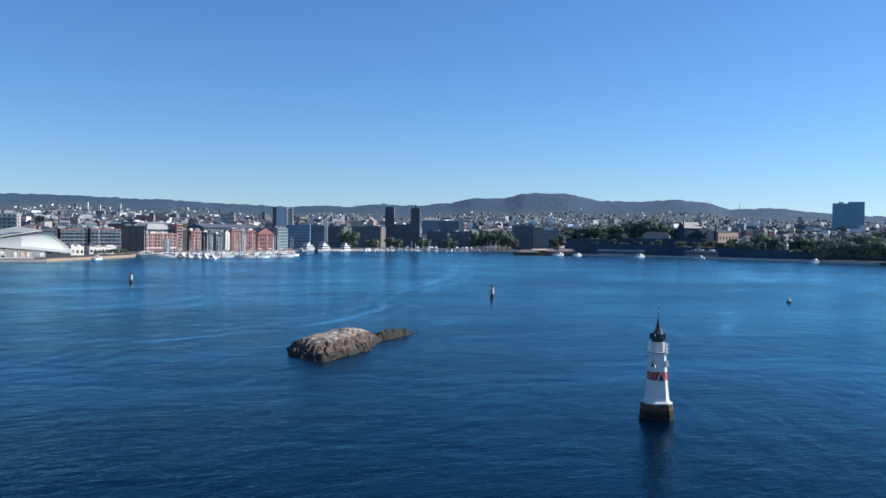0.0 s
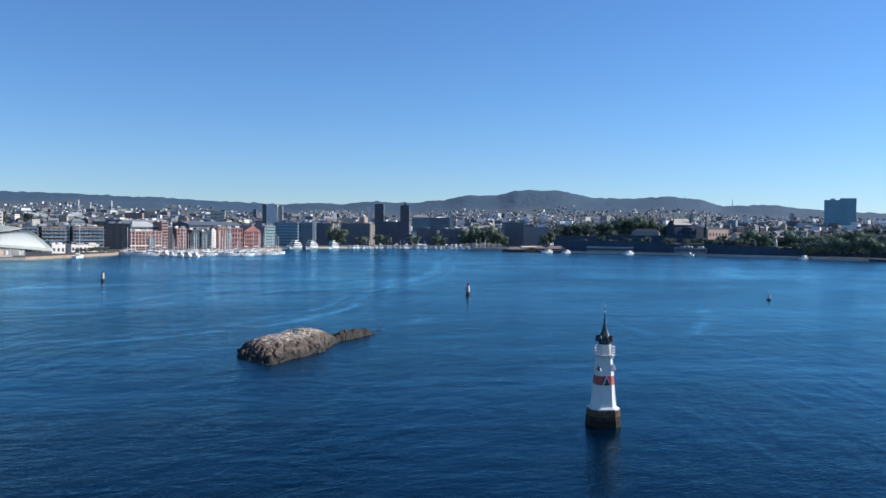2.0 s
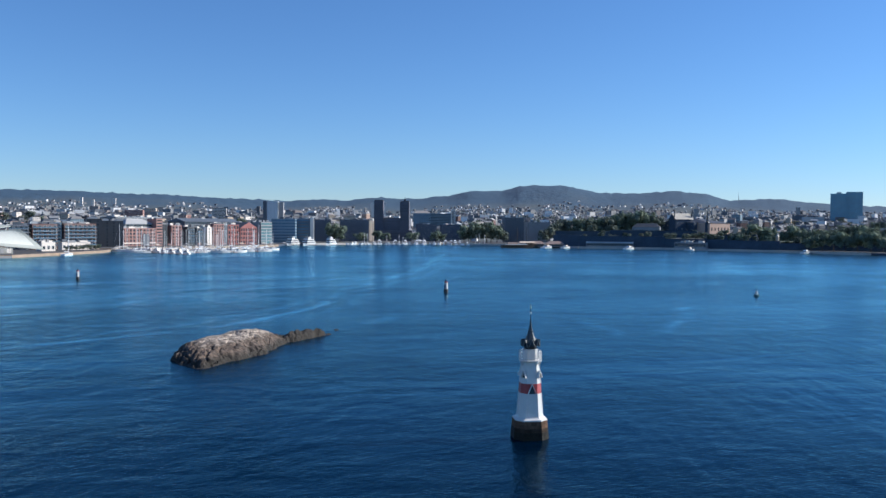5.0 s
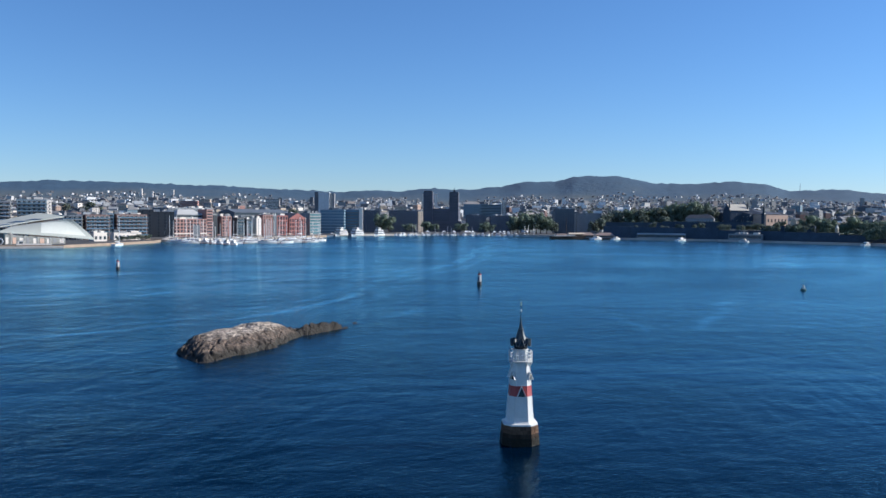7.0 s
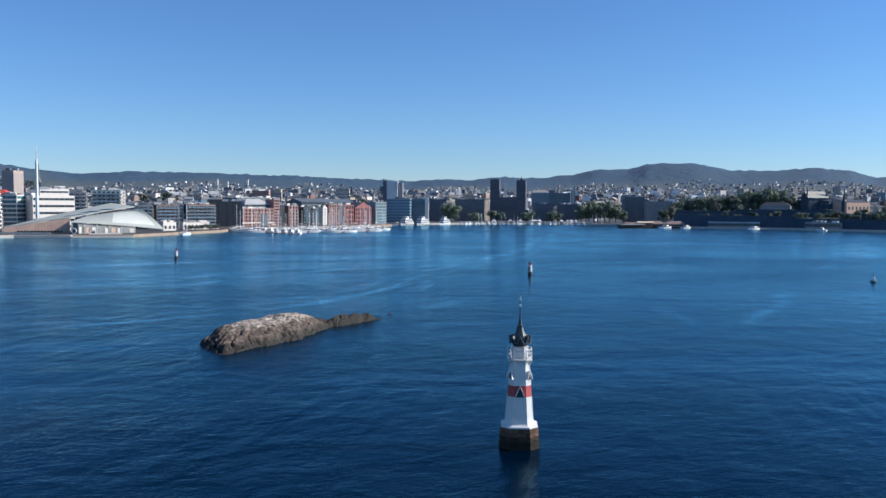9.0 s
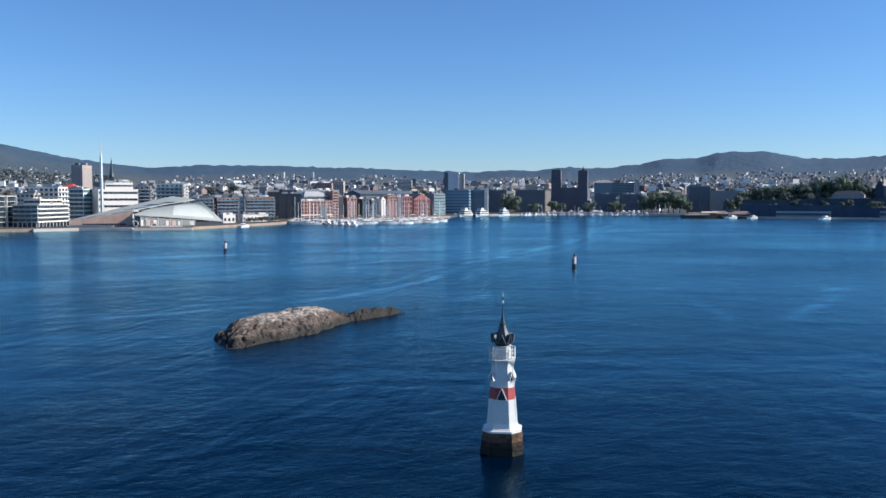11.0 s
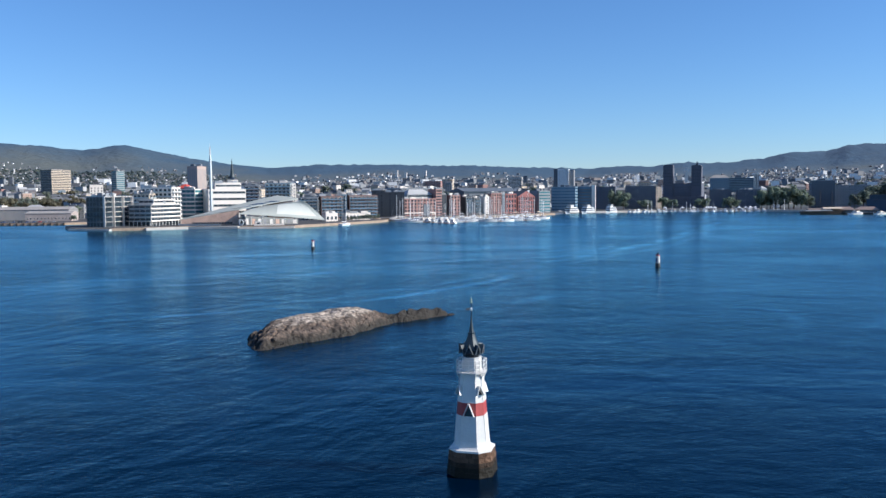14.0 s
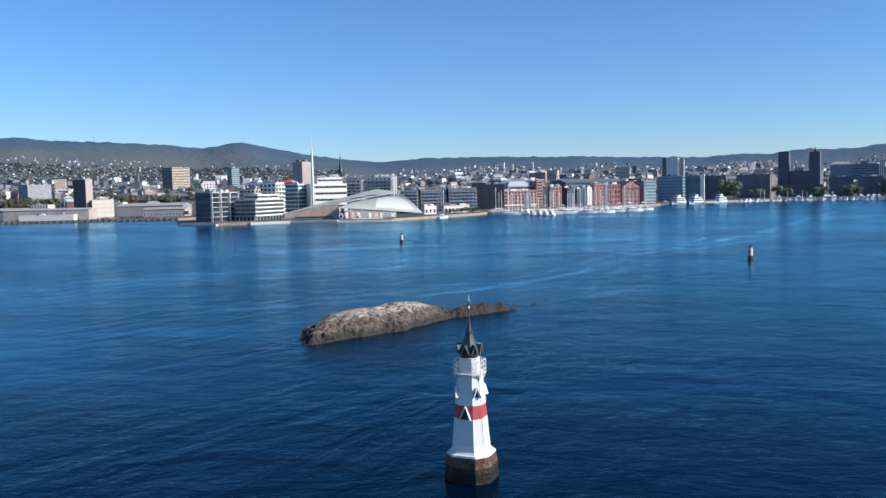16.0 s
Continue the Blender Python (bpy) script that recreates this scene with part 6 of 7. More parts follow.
def far_town():
    """Small houses, blocks and tree clumps scattered over the slopes."""
    rnd = random.Random(11)
    wv, wf, rv, rf, tv, tf, hv, hf = [], [], [], [], [], [], [], []
    ico = bmesh.new()
    bmesh.ops.create_icosphere(ico, subdivisions=1, radius=1.0)
    iv, jf = [v.co.copy() for v in ico.verts], [[v.index for v in f.verts] for f in ico.faces]
    ico.free()

    def house(x, y, z, w, d, h, yaw, pitched):
        c, s = math.cos(yaw), math.sin(yaw)

        def at(px, py, pz):
            return (x + px * c - py * s, y + px * s + py * c, z + pz)
        o = len(wv)
        wv.extend(at(*p) for p in ((-w, -d, -6), (w, -d, -6), (w, d, -6), (-w, d, -6), (-w, -d, h), (w, -d, h), (w, d, h), (-w, d, h)))
        wf.extend([[i + o for i in f] for f in ((0, 1, 5, 4), (1, 2, 6, 5), (2, 3, 7, 6), (3, 0, 4, 7), (4, 5, 6, 7))])
        o = len(rv)
        if pitched:
            k = d * 0.75
            rv.extend(at(*p) for p in ((-w - 0.4, -d - 0.4, h), (w + 0.4, -d - 0.4, h), (w + 0.4, d + 0.4, h), (-w - 0.4, d + 0.4, h), (-w - 0.4, 0, h + k), (w + 0.4, 0, h + k)))
            rf.extend([[i + o for i in f] for f in ((0, 1, 5, 4), (2, 3, 4, 5), (1, 2, 5), (3, 0, 4))])
        else:
            rv.extend(at(*p) for p in ((-w, -d, h + 0.2), (w, -d, h + 0.2), (w, d, h + 0.2), (-w, d, h + 0.2)))
            rf.append([o, o + 1, o + 2, o + 3])

    def clump(x, y, z, s, flat=1.0, vs=tv, fs=tf):
        o = len(vs)
        vs.extend((x + v.x * s * rnd.uniform(0.7, 1.25), y + v.y * s * rnd.uniform(0.7, 1.25), z + v.z * s * flat * rnd.uniform(0.6, 1.0)) for v in iv)
        fs.extend([[i + o for i in f] for f in jf])

    n = 0
    while n < 9600:
        az, r = rnd.uniform(-36, 54), 1400 + 2200 * rnd.random() ** 0.66
        x, y = CX - r * math.sin(radians(az)), CY + r * math.cos(radians(az))
        if y < 650:
            continue
        z = ground_z(x, y)
        dens = 0.72 + 0.6 * noise.noise((x * 0.004, y * 0.004, 5))
        edge = 3000 if -6 < az < 28 else 3300 if az >= 28 else 3150
        if r > edge:
            dens -= (r - edge) / 600
        if az > 28 and r > 2700:
            dens *= 0.6
        if az < -6:
            dens *= 0.72
        if r < 2300:
            dens *= 0.6
        if rnd.random() > dens:
            continue
        n += 1
        far = smooth(1900, 3200, r)
        if rnd.random() < 0.07 and r < 3100:
            house(x, y, z, rnd.uniform(7, 15), rnd.uniform(5, 7), rnd.uniform(9, 18), rnd.uniform(-0.7, 0.7), False)
        else:
            k = (0.92 - 0.16 * far) * (0.72 if az > 28 and r > 2300 else 1.0)
            house(x, y, z, k * rnd.uniform(3.6, 7), k * rnd.uniform(3.2, 5.0), k * rnd.uniform(4.5, 8), rnd.uniform(-0.9, 0.9), True)
    n = 0
    while n < 1000:
        az, r = rnd.uniform(-35, 53), 1120 + 1000 * rnd.random()
        x, y = CX - r * math.sin(radians(az)), CY + r * math.cos(radians(az))
        n += 1
        w = rnd.uniform(5, 11)
        if y < 760 or (x > 180 and y < 1130) or (-20 < az < 12 and r < 1420) or (12 <= az < 26 and r < 1110) or any((x - a) ** 2 + (y - b) ** 2 < (w + c * 0.9) ** 2 for a, b, c in TAKEN):
            continue
        house(x, y, max(QUAY_Z, ground_z(x, y)), w, rnd.uniform(4.5, 7), rnd.uniform(8, 17), rnd.uniform(-0.9, 0.9), rnd.random() < 0.5)
    for _ in range(14):
        az, r = rnd.uniform(-30, 48), rnd.uniform(2300, 3300)
        x, y = CX - r * math.sin(radians(az)), CY + r * math.cos(radians(az))
        house(x, y, ground_z(x, y), rnd.uniform(5, 7), 5, rnd.uniform(20, 32), rnd.uniform(-0.4, 0.4), False)
    n = 0
    while n < 34000:
        az = rnd.uniform(-37, 55)
        r = 1500 + (1950 if az > 28 else 1350) * rnd.random() ** 0.85
        x, y = CX - r * math.sin(radians(az)), CY + r * math.cos(radians(az))
        if y < 640 or rnd.random() > 0.75 - 0.6 * noise.noise((x * 0.004, y * 0.004, 5)):
            continue
        n += 1
        s = rnd.uniform(3.4, 7.5)
        high = rnd.random() < 0.25 + 0.5 * smooth(1900, 2700, r)
        clump(x, y, ground_z(x, y) + s * rnd.uniform(0.1, 0.35), s, 0.65, hv if high else tv, hf if high else tf)
    n = 0
    while n < 7500:
        az, r = rnd.uniform(-37, 55), 1150 + 1150 * rnd.random() ** 0.9
        x, y = CX - r * math.sin(radians(az)), CY + r * math.cos(radians(az))
        if y < 640 or (r < 1450 and abs(az) < 14) or (r < 1700 and any((x - a) ** 2 + (y - b) ** 2 < (c * 0.8) ** 2 for a, b, c in TAKEN)):
            continue
        n += 1
        z = ground_z(x, y)
        s = rnd.uniform(3.4, 7.0)
        clump(x, y, max(QUAY_Z, z) + s * 0.6, s)
        if r < 2300:
            for _k in range(3):
                clump(x + rnd.uniform(-s, s), y + rnd.uniform(-s, s), max(QUAY_Z, z) + s * rnd.uniform(0.4, 1.3), s * rnd.uniform(0.4, 0.7))
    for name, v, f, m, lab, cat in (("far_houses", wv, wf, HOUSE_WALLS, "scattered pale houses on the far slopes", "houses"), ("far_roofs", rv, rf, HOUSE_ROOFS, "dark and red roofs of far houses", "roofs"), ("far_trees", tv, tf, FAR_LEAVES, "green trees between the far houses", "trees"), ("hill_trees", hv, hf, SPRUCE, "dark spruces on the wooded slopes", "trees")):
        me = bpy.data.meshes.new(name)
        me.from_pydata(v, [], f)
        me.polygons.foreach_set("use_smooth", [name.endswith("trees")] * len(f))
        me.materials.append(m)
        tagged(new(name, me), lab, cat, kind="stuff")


far_town()


# ------------------------------------------------------------ boats
def hull_bm(L, B, H, mi=0, draft=0.4, sheer=0.25):
    """A pointed hull along +x with a transom, open on top."""
    bm = bmesh.new()
    secs = []
    for k in range(9):
        u = k / 8
        half = B / 2 * (0.82 + 0.18 * math.sin(math.pi * min(1, u * 1.4))) * (1 - max(0, (u - 0.45) / 0.55) ** 2.2)
        half = max(half, 0.03)
        x = -L / 2 + L * u
        top = H * (1 + sheer * max(0, u - 0.4))
        secs.append([bm.verts.new(p) for p in ((x, -half, top), (x - 0.02 * L * u, -half * 0.7, -draft), (x - 0.02 * L * u, half * 0.7, -draft), (x, half, top))])
    for a, b in zip(secs, secs[1:]):
        for i in range(3):
            bm.faces.new((a[i], a[i + 1], b[i + 1], b[i]))
        bm.faces.new((a[0], b[0], b[3], a[3]))
    bm.faces.new(secs[0])
    bm.faces.new(secs[-1][::-1])
    bmesh.ops.recalc_face_normals(bm, faces=bm.faces)
    return bm


def taper_box(L0, B0, z0, L1, B1, z1, cx=0.0):
    bm = bmesh.new()
    lo = [bm.verts.new((cx + sx * L0 / 2, sy * B0 / 2, z0)) for sx, sy in ((-1, -1), (1, -1), (1, 1), (-1, 1))]
    hi = [bm.verts.new((cx + sx * L1 / 2, sy * B1 / 2, z1)) for sx, sy in ((-1, -1), (1, -1), (1, 1), (-1, 1))]
    bm.faces.new(lo[::-1])
    bm.faces.new(hi)
    for i in range(4):
        bm.faces.new((lo[i], lo[(i + 1) % 4], hi[(i + 1) % 4], hi[i]))
    return bm


def sailboat(L, mast, x, y, yaw, cover=BOAT_BLUE, group="boats in the marina", label="white sailing yacht with bare mast moored"):
    b = tagged(empty("sailboat", x, y, 0.15, yaw), label, "sailboat", group)
    B = L * 0.3
    b.scale, mast = (1, 1.15, 1.3), mast / 1.3
    part("hull", hull_bm(L, B, 1.05), BOAT_WHITE, b)
    part("cabin", taper_box(L * 0.42, B * 0.62, 1.0, L * 0.34, B * 0.5, 1.65, L * 0.05), BOAT_WHITE, b)
    part("cabin_window", boxes((-L * 0.1, -B * 0.3, 1.2, L * 0.2, B * 0.3, 1.45)), GLASS, b)
    part("mast", rod(bmesh.new(), (L * 0.08, 0, 1.2), (L * 0.08, 0, mast), 0.19), BOAT_WHITE, b)
    bm = rod(bmesh.new(), (L * 0.07, 0, 2.4), (-L * 0.36, 0, 2.5), 0.16)
    part("furled_sail", bm, cover, b)
    bm = bmesh.new()
    rod(bm, (L * 0.49, 0, 1.3), (L * 0.08, 0, mast * 0.95), 0.03, 4)
    rod(bm, (-L * 0.49, 0, 1.1), (L * 0.08, 0, mast), 0.025, 4)
    rod(bm, (L * 0.08, -B * 0.35, mast * 0.55), (L * 0.08, B * 0.35, mast * 0.55), 0.035, 4)
    part("rigging", bm, STEEL, b)
    return b


def motorboat(L, x, y, yaw, group="boats in the marina", label="white motor cruiser moored at the pontoon"):
    b = tagged(empty("motorboat", x, y, 0.1, yaw), label, "motorboat", group)
    B = L * 0.33
    b.scale = (1, 1.1, 1.25)
    part("hull", hull_bm(L, B, 1.3, sheer=0.5), BOAT_WHITE, b)
    part("cabin", taper_box(L * 0.5, B * 0.72, 1.3, L * 0.36, B * 0.6, 2.5, -L * 0.02), BOAT_WHITE, b)
    part("windscreen", taper_box(L * 0.47, B * 0.74, 1.75, L * 0.41, B * 0.68, 2.2, -L * 0.015), GLASS, b)
    part("flybridge", taper_box(L * 0.25, B * 0.55, 2.5, L * 0.2, B * 0.5, 3.2, -L * 0.06), CREAM if int(x * 10) % 3 else BOAT_WHITE, b)
    return b


def ferry(L, x, y, yaw, label, z=0.2):
    b = tagged(empty("ferry", x, y, z, yaw), label, "ferry", "ferries at the quay")
    B = L * 0.34
    part("hull", hull_bm(L, B, 2.4, draft=0.6), BOAT_WHITE, b)
    part("stripe", boxes((-L * 0.45, -B * 0.42, 0.0, L * 0.2, B * 0.42, 0.5)), BLACK_PAINT, b)
    part("main_deck", taper_box(L * 0.78, B * 0.86, 2.4, L * 0.74, B * 0.84, 5.2, -L * 0.04), BOAT_WHITE, b)
    part("upper_deck", taper_box(L * 0.6, B * 0.82, 5.2, L * 0.57, B * 0.8, 7.9, -L * 0.02), BOAT_WHITE, b)
    part("bridge", taper_box(L * 0.2, B * 0.74, 7.9, L * 0.18, B * 0.7, 10.6, L * 0.12), BOAT_WHITE, b)
    part("deck_window", boxes((-L * 0.38, -B * 0.437, 3.3, L * 0.347, B * 0.437, 4.3)), GLASS, b)
    part("upper_window", boxes((-L * 0.28, -B * 0.412, 6.1, L * 0.279, B * 0.412, 7.0)), GLASS, b)
    part("bridge_window", boxes((L * 0.03, -B * 0.375, 9.0, L * 0.222, B * 0.375, 10.0)), GLASS, b)
    part("railing", boxes((-L * 0.4, -B * 0.44, 5.2, L * 0.33, -B * 0.42, 6.0), (-L * 0.4, B * 0.42, 5.2, L * 0.33, B * 0.44, 6.0), (L * 0.32, -B * 0.42, 5.2, L * 0.33, B * 0.42, 6.0)), STEEL, b)
    part("funnel", taper_box(L * 0.08, B * 0.3, 7.7, L * 0.06, B * 0.25, 11.0, -L * 0.12), BOAT_WHITE, b)
    part("mast", rod(bmesh.new(), (L * 0.1, 0, 9.9), (L * 0.1, 0, 14), 0.12), WHITE_PAINT, b)
    return b


# the marina: pontoons run out from the quay, boats on both sides
QX, QY = 0.643, 0.766               # along the quay
NX, NY = 0.766, -0.643              # out from it
rb = random.Random(8)


def pontoon(x0, y0, dx, dy, L, label="floating grey timber pontoon"):
    b = tagged(empty("pontoon", x0, y0, 0.0, math.degrees(math.atan2(dy, dx))), label, "pontoon", "marina pontoons")
    part("deck", boxes((0, -1.2, 0.35, L, 1.2, 0.6)), SILVER_WOOD, b)
    for k in range(int(L / 8)):
        part("mooring_post", rod(bmesh.new(), (4 + k * 8, 1.35, -2), (4 + k * 8, 1.35, 2.4), 0.18), TIMBER, b)


PX, PY = 0.55, -0.835               # the way the pontoons run out
for s, L0, L1 in ((-20, 8, 68), (14, 8, 98), (48, 8, 114), (82, 8, 104), (112, 8, 78)):
    bx, by = -222 + QX * s, 748 + QY * s
    pontoon(bx + PX * L0, by + PY * L0, PX, PY, L1 - L0)
    o = L0 + 5
    while o < L1 - 2:
        for sgn in (-1, 1):
            if rb.random() < 0.9:
                L = rb.uniform(11, 17)
                px, py = bx + PX * o - PY * sgn * (L / 2 + 2), by + PY * o + PX * sgn * (L / 2 + 2)
                yaw = math.degrees(math.atan2(PX, -PY)) + (0 if sgn > 0 else 180)
                if rb.random() < 0.4:
                    sailboat(L, L * rb.uniform(1.25, 1.6), px, py, yaw, rb.choice((BOAT_BLUE, CREAM, CREAM, BOAT_WHITE)))
                else:
                    motorboat(L, px, py, yaw)
        o += rb.uniform(5.0, 6.4)
pontoon(-214, 694, 0.66, -0.75, 78, "long floating breakwater pontoon")
for k, u in enumerate((8, 20, 31, 46, 58, 70)):
    motorboat(rb.uniform(8, 12), -214 + 0.66 * u + 4, 694 - 0.75 * u + 4, 140 + rb.uniform(-8, 8))

sailboat(15, 24.5, -248, 605, 78, BOAT_WHITE, "boats along the islet", "white sailing yacht with tall mast by the museum")
ferry(27, -101, 1012, -116, "white harbour ferry with two decks moored")
ferry(26, -80, 1008, -118, "white passenger ferry moored at the quay")
ferry(21, -52, 1020, -120, "small white harbour ferry at the quay")
for i in range(34):
    u = i / 33
    x, y = -30 + 190 * u + rb.uniform(-2, 2), 1058 + 32 * min(1, u * 3) - 40 * max(0, u - 0.7) + rb.uniform(-5, 3)
    if rb.random() < 0.72:
        motorboat(rb.uniform(8, 15), x, y, rb.uniform(60, 120), "boats at the inner quay", "white motorboat moored at the inner quay")
    else:
        sailboat(rb.uniform(9, 13), rb.uniform(11, 16), x, y, rb.uniform(60, 120), BOAT_WHITE, "boats at the inner quay", "white sailing boat at the inner quay")


def old_ship():
    """A dark wooden restaurant ship with deck awnings and two bare masts."""
    b = tagged(empty("old_ship", 186, 944, 0, 14), "dark wooden ship with brown awnings and masts", "ship")
    part("hull", hull_bm(54, 9, 3.6, draft=0.8), TIMBER, b)
    part("rail", boxes((-24, -4.0, 3.6, 6, -3.9, 4.5)), WHITE_PAINT, b)
    part("deckhouse", boxes((-20, -3, 3.6, -6, 3, 6.6)), SILVER_WOOD, b)
    part("awning", taper_box(22, 8, 6.2, 20, 1, 7.8, 7), CREAM, b)
    for x in (-6, 7):
        part("mast", rod(bmesh.new(), (x, 0, 3), (x, 0, 26), 0.32), TIMBER, b)
    bm = bmesh.new()
    for x in (-6, 7):
        rod(bm, (x, 0, 24), (x - 12, 0, 4), 0.05, 4)
        rod(bm, (x, 0, 24), (x + 12, 0, 4), 0.05, 4)
    part("rigging", bm, DARK_METAL, b)


old_ship()


def floating_restaurant():
    """A barge with two brown hipped roofs over open decks."""
    b = tagged(empty("floating_restaurant", 217, 950, 0, -12), "floating restaurant with broad brown hipped roofs", "restaurant")
    part("barge", boxes((-25, -6, -0.6, 25, 6, 1.7)), TIMBER, b)
    part("deck_rail", boxes((-24.5, -5.9, 2.5, 24.5, -5.8, 2.65), (-24.5, -5.9, 2.05, 24.5, -5.85, 2.12)), WHITE_PAINT, b)
    for cx in (-12.2, 12.2):
        part("dining_room", boxes((cx - 10.5, -4.2, 1.7, cx + 10.5, 4.2, 4.9)), SILVER_WOOD, b)
        part("window_band", boxes((cx - 9.8, -4.3, 2.6, cx + 9.8, -4.1, 4.0)), GLASS, b)
        part("roof", taper_box(24, 11.5, 4.9, 14, 1.2, 8.2, cx), BROWN_ROOF, b)
    for k in range(10):
        part("post", rod(bmesh.new(), (-23.5 + k * 5.2, -5.6, 1.7), (-23.5 + k * 5.2, -5.6, 4.9), 0.12), TIMBER, b)


floating_restaurant()
motorboat(25, 214, 924, 50, "boats at the fortress quay", "long white motor yacht at the fortress quay")
motorboat(18, 236, 918, 44, "boats at the fortress quay", "white cruiser at the fortress quay")
motorboat(20, 306, 890, 40, "boats at the fortress quay", "long white motor yacht at the fortress quay")
motorboat(12, 364, 850, 130, "boats at the fortress quay", "white cruiser at the fortress quay")
motorboat(16, 450, 748, 30, "boats at the fortress quay", "white launch by the fortress quay")

# ------------------------------------------------------------ quay furniture
# timber fenders along the old pier
for i in range(40):
    u = i / 39
    x, y = -756 + 222 * u, 528 + 84 * u
    fender = tagged(part("pier_fender", boxes((-0.6, -0.5, -2, 0.6, 0.3, 2.3)), TIMBER), "dark timber fender post on the pier", "fender", "pier fenders")
    fender.matrix_basis = pose(x, y - 0.3, 0, 0, 0, 21)

# white market tents along the inner quay and by the marina
for i in range(13):
    u = rb.random()
    x, y = -20 + 170 * u, 1106 + rb.uniform(-3, 12)
    tent = tagged(empty("market_tent", x, y, QUAY_Z, rb.uniform(-15, 15)), "small white market tent on the quay", "tent", "quay tents")
    part("canopy", taper_box(5, 5, 2.6, 0.6, 0.6, 4.6), BOAT_WHITE, tent)
    part("frame", boxes((-2.4, -2.4, 0, -2.3, -2.3, 2.6), (2.3, -2.4, 0, 2.4, -2.3, 2.6), (2.3, 2.3, 0, 2.4, 2.4, 2.6), (-2.4, 2.3, 0, -2.3, 2.4, 2.6)), STEEL, tent)
for i in range(13):
    s = i * 16 + rb.uniform(-5, 5)
    x, y = -222 + QX * s - NX * rb.uniform(4, 8), 760 + QY * s - NY * rb.uniform(4, 8)
    tent = tagged(empty("cafe_parasol", x, y, QUAY_Z, 50), "white cafe awning on the harbour promenade", "awning", "promenade awnings")
    wide = rb.uniform(4, 7)
    part("canopy", taper_box(wide, 4, 2.8, 3.6, 1, 3.7), rb.choice((CREAM, GREY_PLASTER, PINK_BRICK, BOAT_WHITE)), tent)
    for u in (-wide / 2 + 0.3, wide / 2 - 0.3):
        part("pole", boxes((u - 0.1, -0.1, 0, u + 0.1, 0.1, 2.8)), STEEL, tent)


def bridge():
    """A low arched footbridge over the canal mouth."""
    b = tagged(empty("footbridge", -241, 707, 0, 84), "low arched pale footbridge over the canal", "bridge")
    bm = bmesh.new()
    prev = None
    for k in range(13):
        u = k / 12
        x, z = 40 * u, 2.3 + 2.4 * math.sin(math.pi * u)
        ring = [bm.verts.new((x, -2, z)), bm.verts.new((x, 2, z)), bm.verts.new((x, 2, z - 0.6)), bm.verts.new((x, -2, z - 0.6))]
        if prev:
            for i in range(4):
                bm.faces.new((prev[i], prev[(i + 1) % 4], ring[(i + 1) % 4], ring[i]))
        prev = ring
    part("deck", bm, CONCRETE, b)
    for s in (-1.9, 1.9):
        bm = bmesh.new()
        for k in range(12):
            z0, z1 = 3.4 + 2.4 * math.sin(math.pi * k / 12), 3.4 + 2.4 * math.sin(math.pi * (k + 1) / 12)
            rod(bm, (40 * k / 12, s, z0), (40 * (k + 1) / 12, s, z1), 0.07, 4)
        part("handrail", bm, STEEL, b)


bridge()


def ring_sculpture(x, y):
    b = tagged(empty("ring_sculpture", x, y, QUAY_Z), "white ring sculpture on the museum promenade", "sculpture")
    bm = bmesh.new()
    prev = first = None
    for k in range(25):
        a = 2 * math.pi * k / 24
        c = Vector((2.0 * math.cos(a), 0, 2.5 + 2.0 * math.sin(a)))
        out = Vector((math.cos(a), 0, math.sin(a)))
        ring = [bm.verts.new(c + out * 0.45 * math.cos(j * math.pi / 3) + Vector((0, 0.45 * math.sin(j * math.pi / 3), 0))) for j in range(6)] if k < 24 else first
        if prev:
            for j in range(6):
                bm.faces.new((prev[j], prev[(j + 1) % 6], ring[(j + 1) % 6], ring[j]))
        first = first or ring
        prev = ring
    part("ring", bm, WHITE_PAINT, b)
    part("plinth", boxes((-1.2, -0.8, 0, 1.2, 0.8, 0.35)), CONCRETE, b)


ring_sculpture(-313, 543.5)


def kiosk(x, y, yaw):
    b = tagged(empty("kiosk", x, y, QUAY_Z, yaw), "small white kiosk on the museum promenade", "kiosk")
    part("wall", boxes((-2.2, -1.5, 0, 2.2, 1.5, 2.9)), WHITE_PLASTER, b)
    part("roof", boxes((-2.5, -1.9, 2.904, 2.5, 1.9, 3.15)), LIGHT_ROOF, b)
    part("hatch", boxes((-1.4, -1.6, 1.0, 1.4, -1.45, 2.3)), GLASS, b)


kiosk(-299, 545, 40)

CAR_PAINTS = [material("car_paint", c, 0.3, vary=0.05) for c in ((0.7, 0.7, 0.7), (0.05, 0.05, 0.06), (0.3, 0.31, 0.33), (0.08, 0.12, 0.25), (0.4, 0.06, 0.05))]
CAR_WORDS = ("white", "black", "grey", "dark blue", "red")


def parked_car(x, y, yaw, k):
    b = tagged(empty("car", x, y, QUAY_Z, yaw), CAR_WORDS[k] + " car parked on the harbour pier", "car", "parked cars")
    part("body", taper_box(4.4, 1.8, 0.35, 4.2, 1.7, 0.95), CAR_PAINTS[k], b)
    part("cabin", taper_box(2.6, 1.65, 0.95, 1.8, 1.35, 1.5, -0.2), GLASS, b)
    part("cabin_roof", taper_box(1.85, 1.38, 1.5, 1.75, 1.3, 1.55, -0.2), CAR_PAINTS[k], b)
    for wx in (-1.4, 1.4):
        for wy in (-0.85, 0.85):
            part("wheel", rod(bmesh.new(), (wx, wy - 0.1, 0.33), (wx, wy + 0.1, 0.33), 0.33, 10), BLACK_PAINT, b)


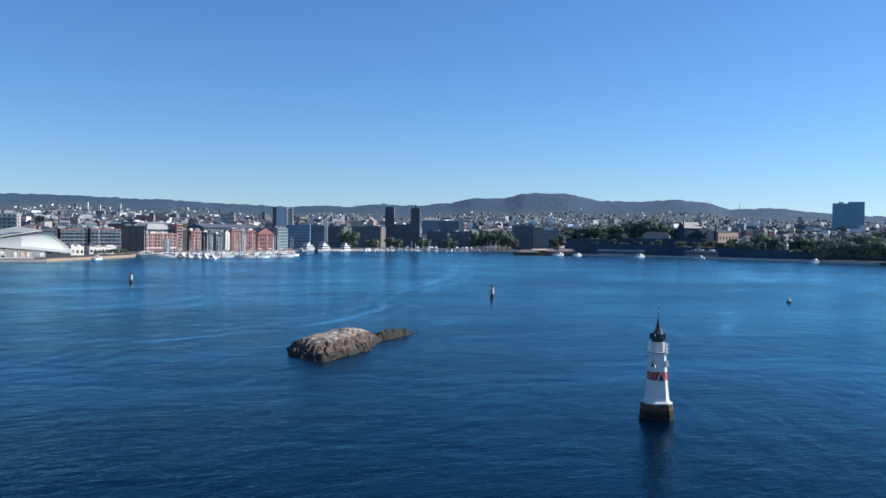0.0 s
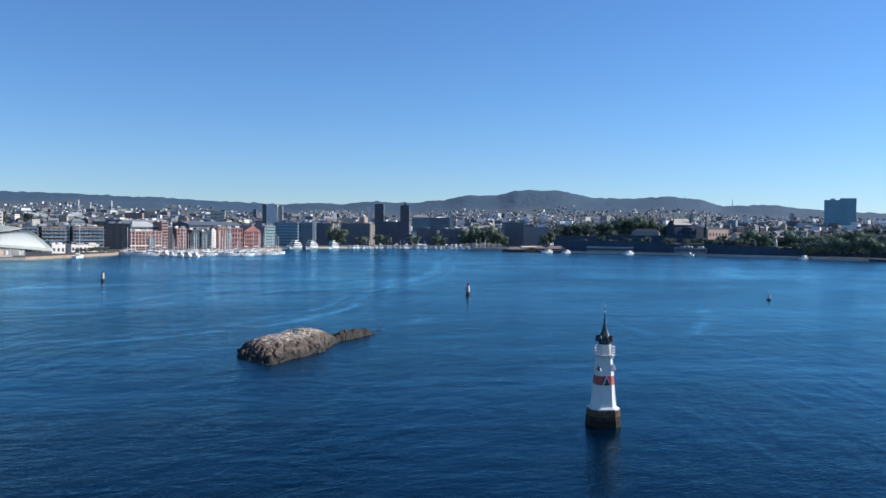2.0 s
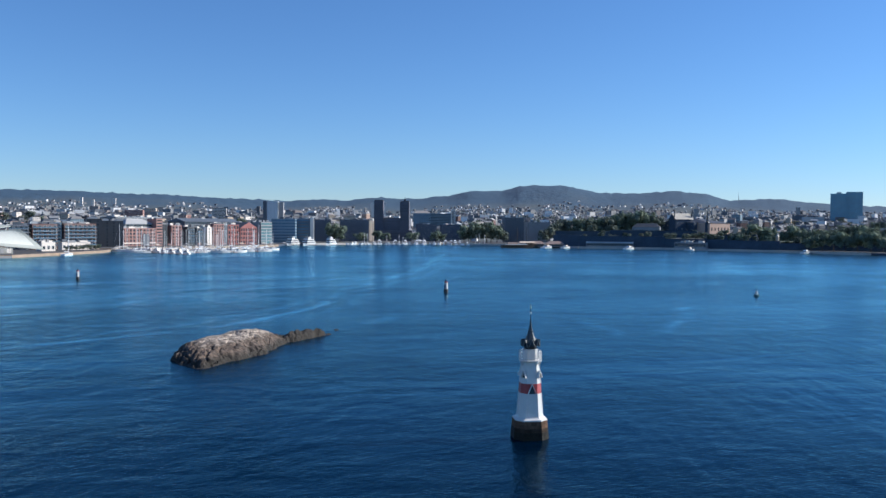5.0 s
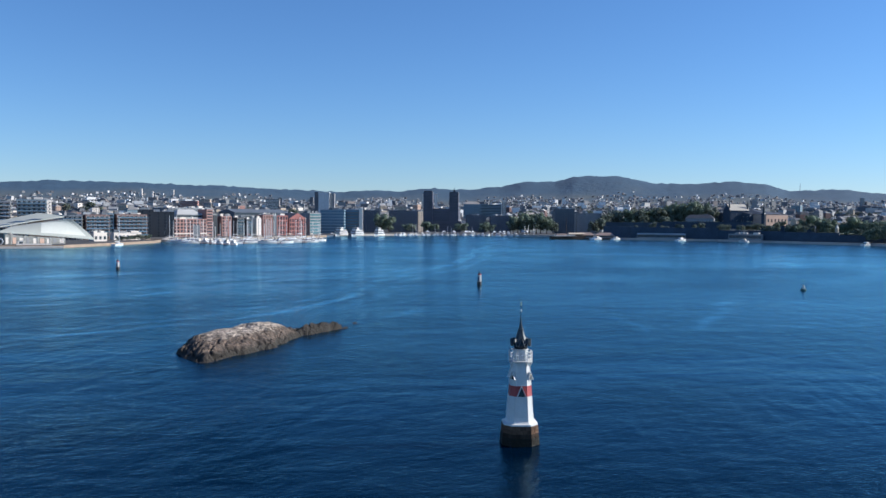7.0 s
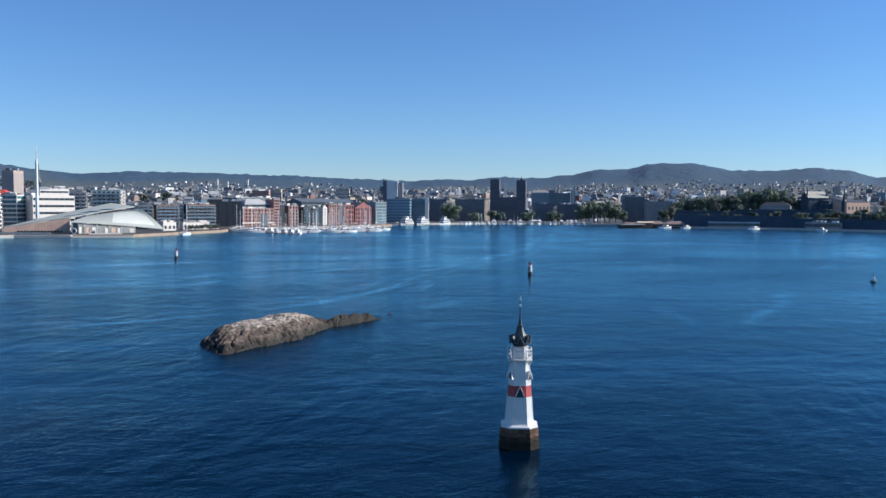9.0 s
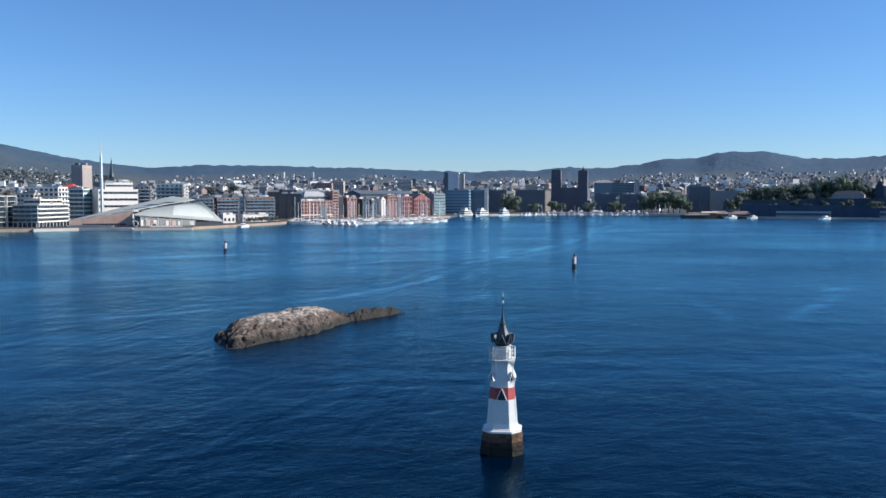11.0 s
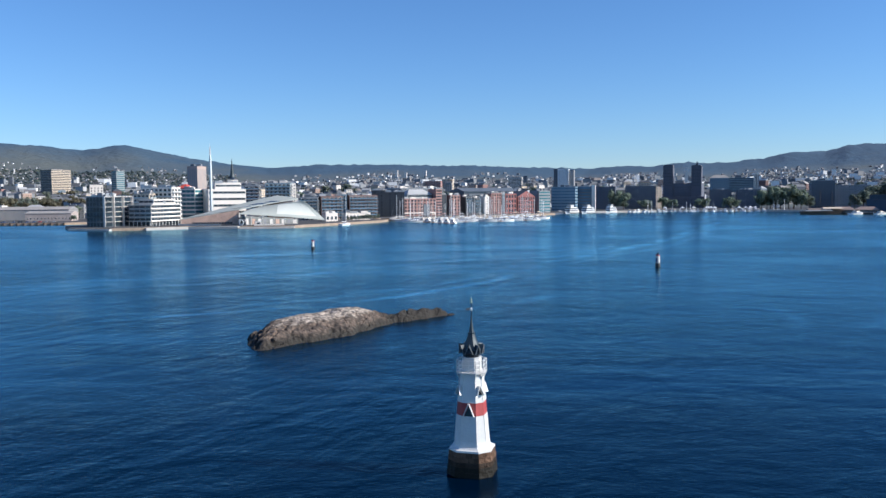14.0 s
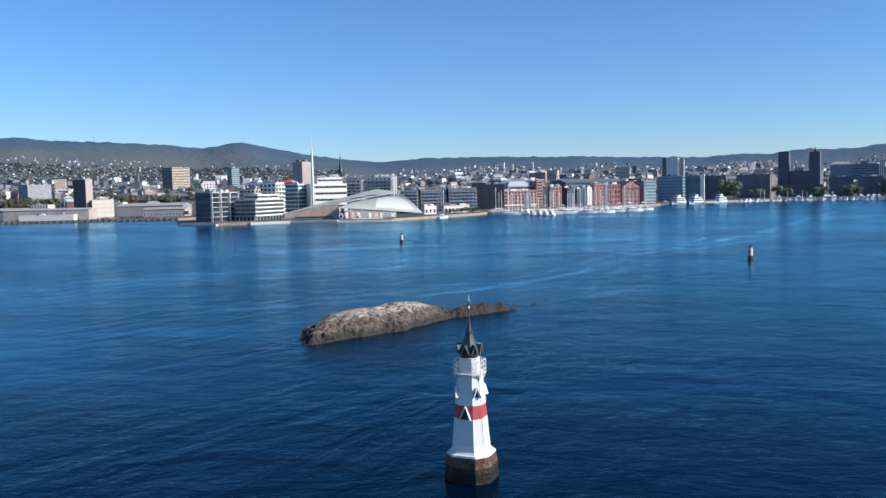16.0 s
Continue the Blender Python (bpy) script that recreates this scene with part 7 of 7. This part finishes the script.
for i in range(15):
    u = (i + rb.uniform(-0.3, 0.3)) / 15
    parked_car(-640 + 92 * u, 592 + 34 * u, 21 + rb.choice((0, 90)), rb.randrange(5))


# pale stone promenade strips in front of the islet
def promenade(x0, y0, x1, y1, z, t, label):
    L, yaw = math.hypot(x1 - x0, y1 - y0), math.degrees(math.atan2(y1 - y0, x1 - x0))
    ob = tagged(part("promenade", boxes((0, -t, -2, L, 0, z)), CONCRETE), label, "promenade", "islet promenades")
    ob.matrix_basis = pose(x0, y0, 0, 0, 0, yaw)


for a, b, c, d in ((253, 922, 348, 886), (348, 886, 397, 830), (397, 830, 455, 757), (455, 757, 493, 702), (13, 1098, 100, 1098), (100, 1098, 165, 1060), (165, 1060, 215, 1010), (215, 1010, 253, 922), (-76, 1034, 13, 1098)):
    promenade(a, b, c, d, QUAY_Z + 0.25, 0.9, "pale stone edge of the quay")
promenade(-432, 492.5, -391, 486.5, 1.5, 3.0, "low pale concrete promenade by the water")
promenade(-372, 501, -349, 526, 1.9, 4.0, "low pale concrete promenade by the water")
promenade(-349, 526.5, -309, 533.5, 1.9, 5.0, "pale concrete promenade before the museum")
for a, b, c, d in ((-238, 745.6, -200, 790.6), (-200, 790.6, -150, 860.6), (-150, 860.6, -112, 940.6)):
    L = math.hypot(c - a, d - b)
    ob = tagged(part("promenade", boxes((0, 0.3, 0, L, 11, QUAY_Z + 0.12)), QUAY_STONE), "sunlit paved harbour promenade beside the marina", "promenade", "marina promenades")
    ob.matrix_basis = pose(a, b, 0, 0, 0, math.degrees(math.atan2(d - b, c - a)))
promenade(-309, 533.5, -269, 548.5, 1.3, 6.0, "dark timber promenade before the museum")
for a, b, c, d in ((-371, 546, -331, 543), (-300, 540.5, -278, 549)):
    L = math.hypot(c - a, d - b)
    ob = tagged(part("low_wall", boxes((0, -0.3, QUAY_Z + 0.004, L, 0.3, QUAY_Z + 1.1)), WHITE_PLASTER), "low white wall along the museum promenade", "wall", "promenade walls")
    ob.matrix_basis = pose(a, b, 0, 0, 0, math.degrees(math.atan2(d - b, c - a)))
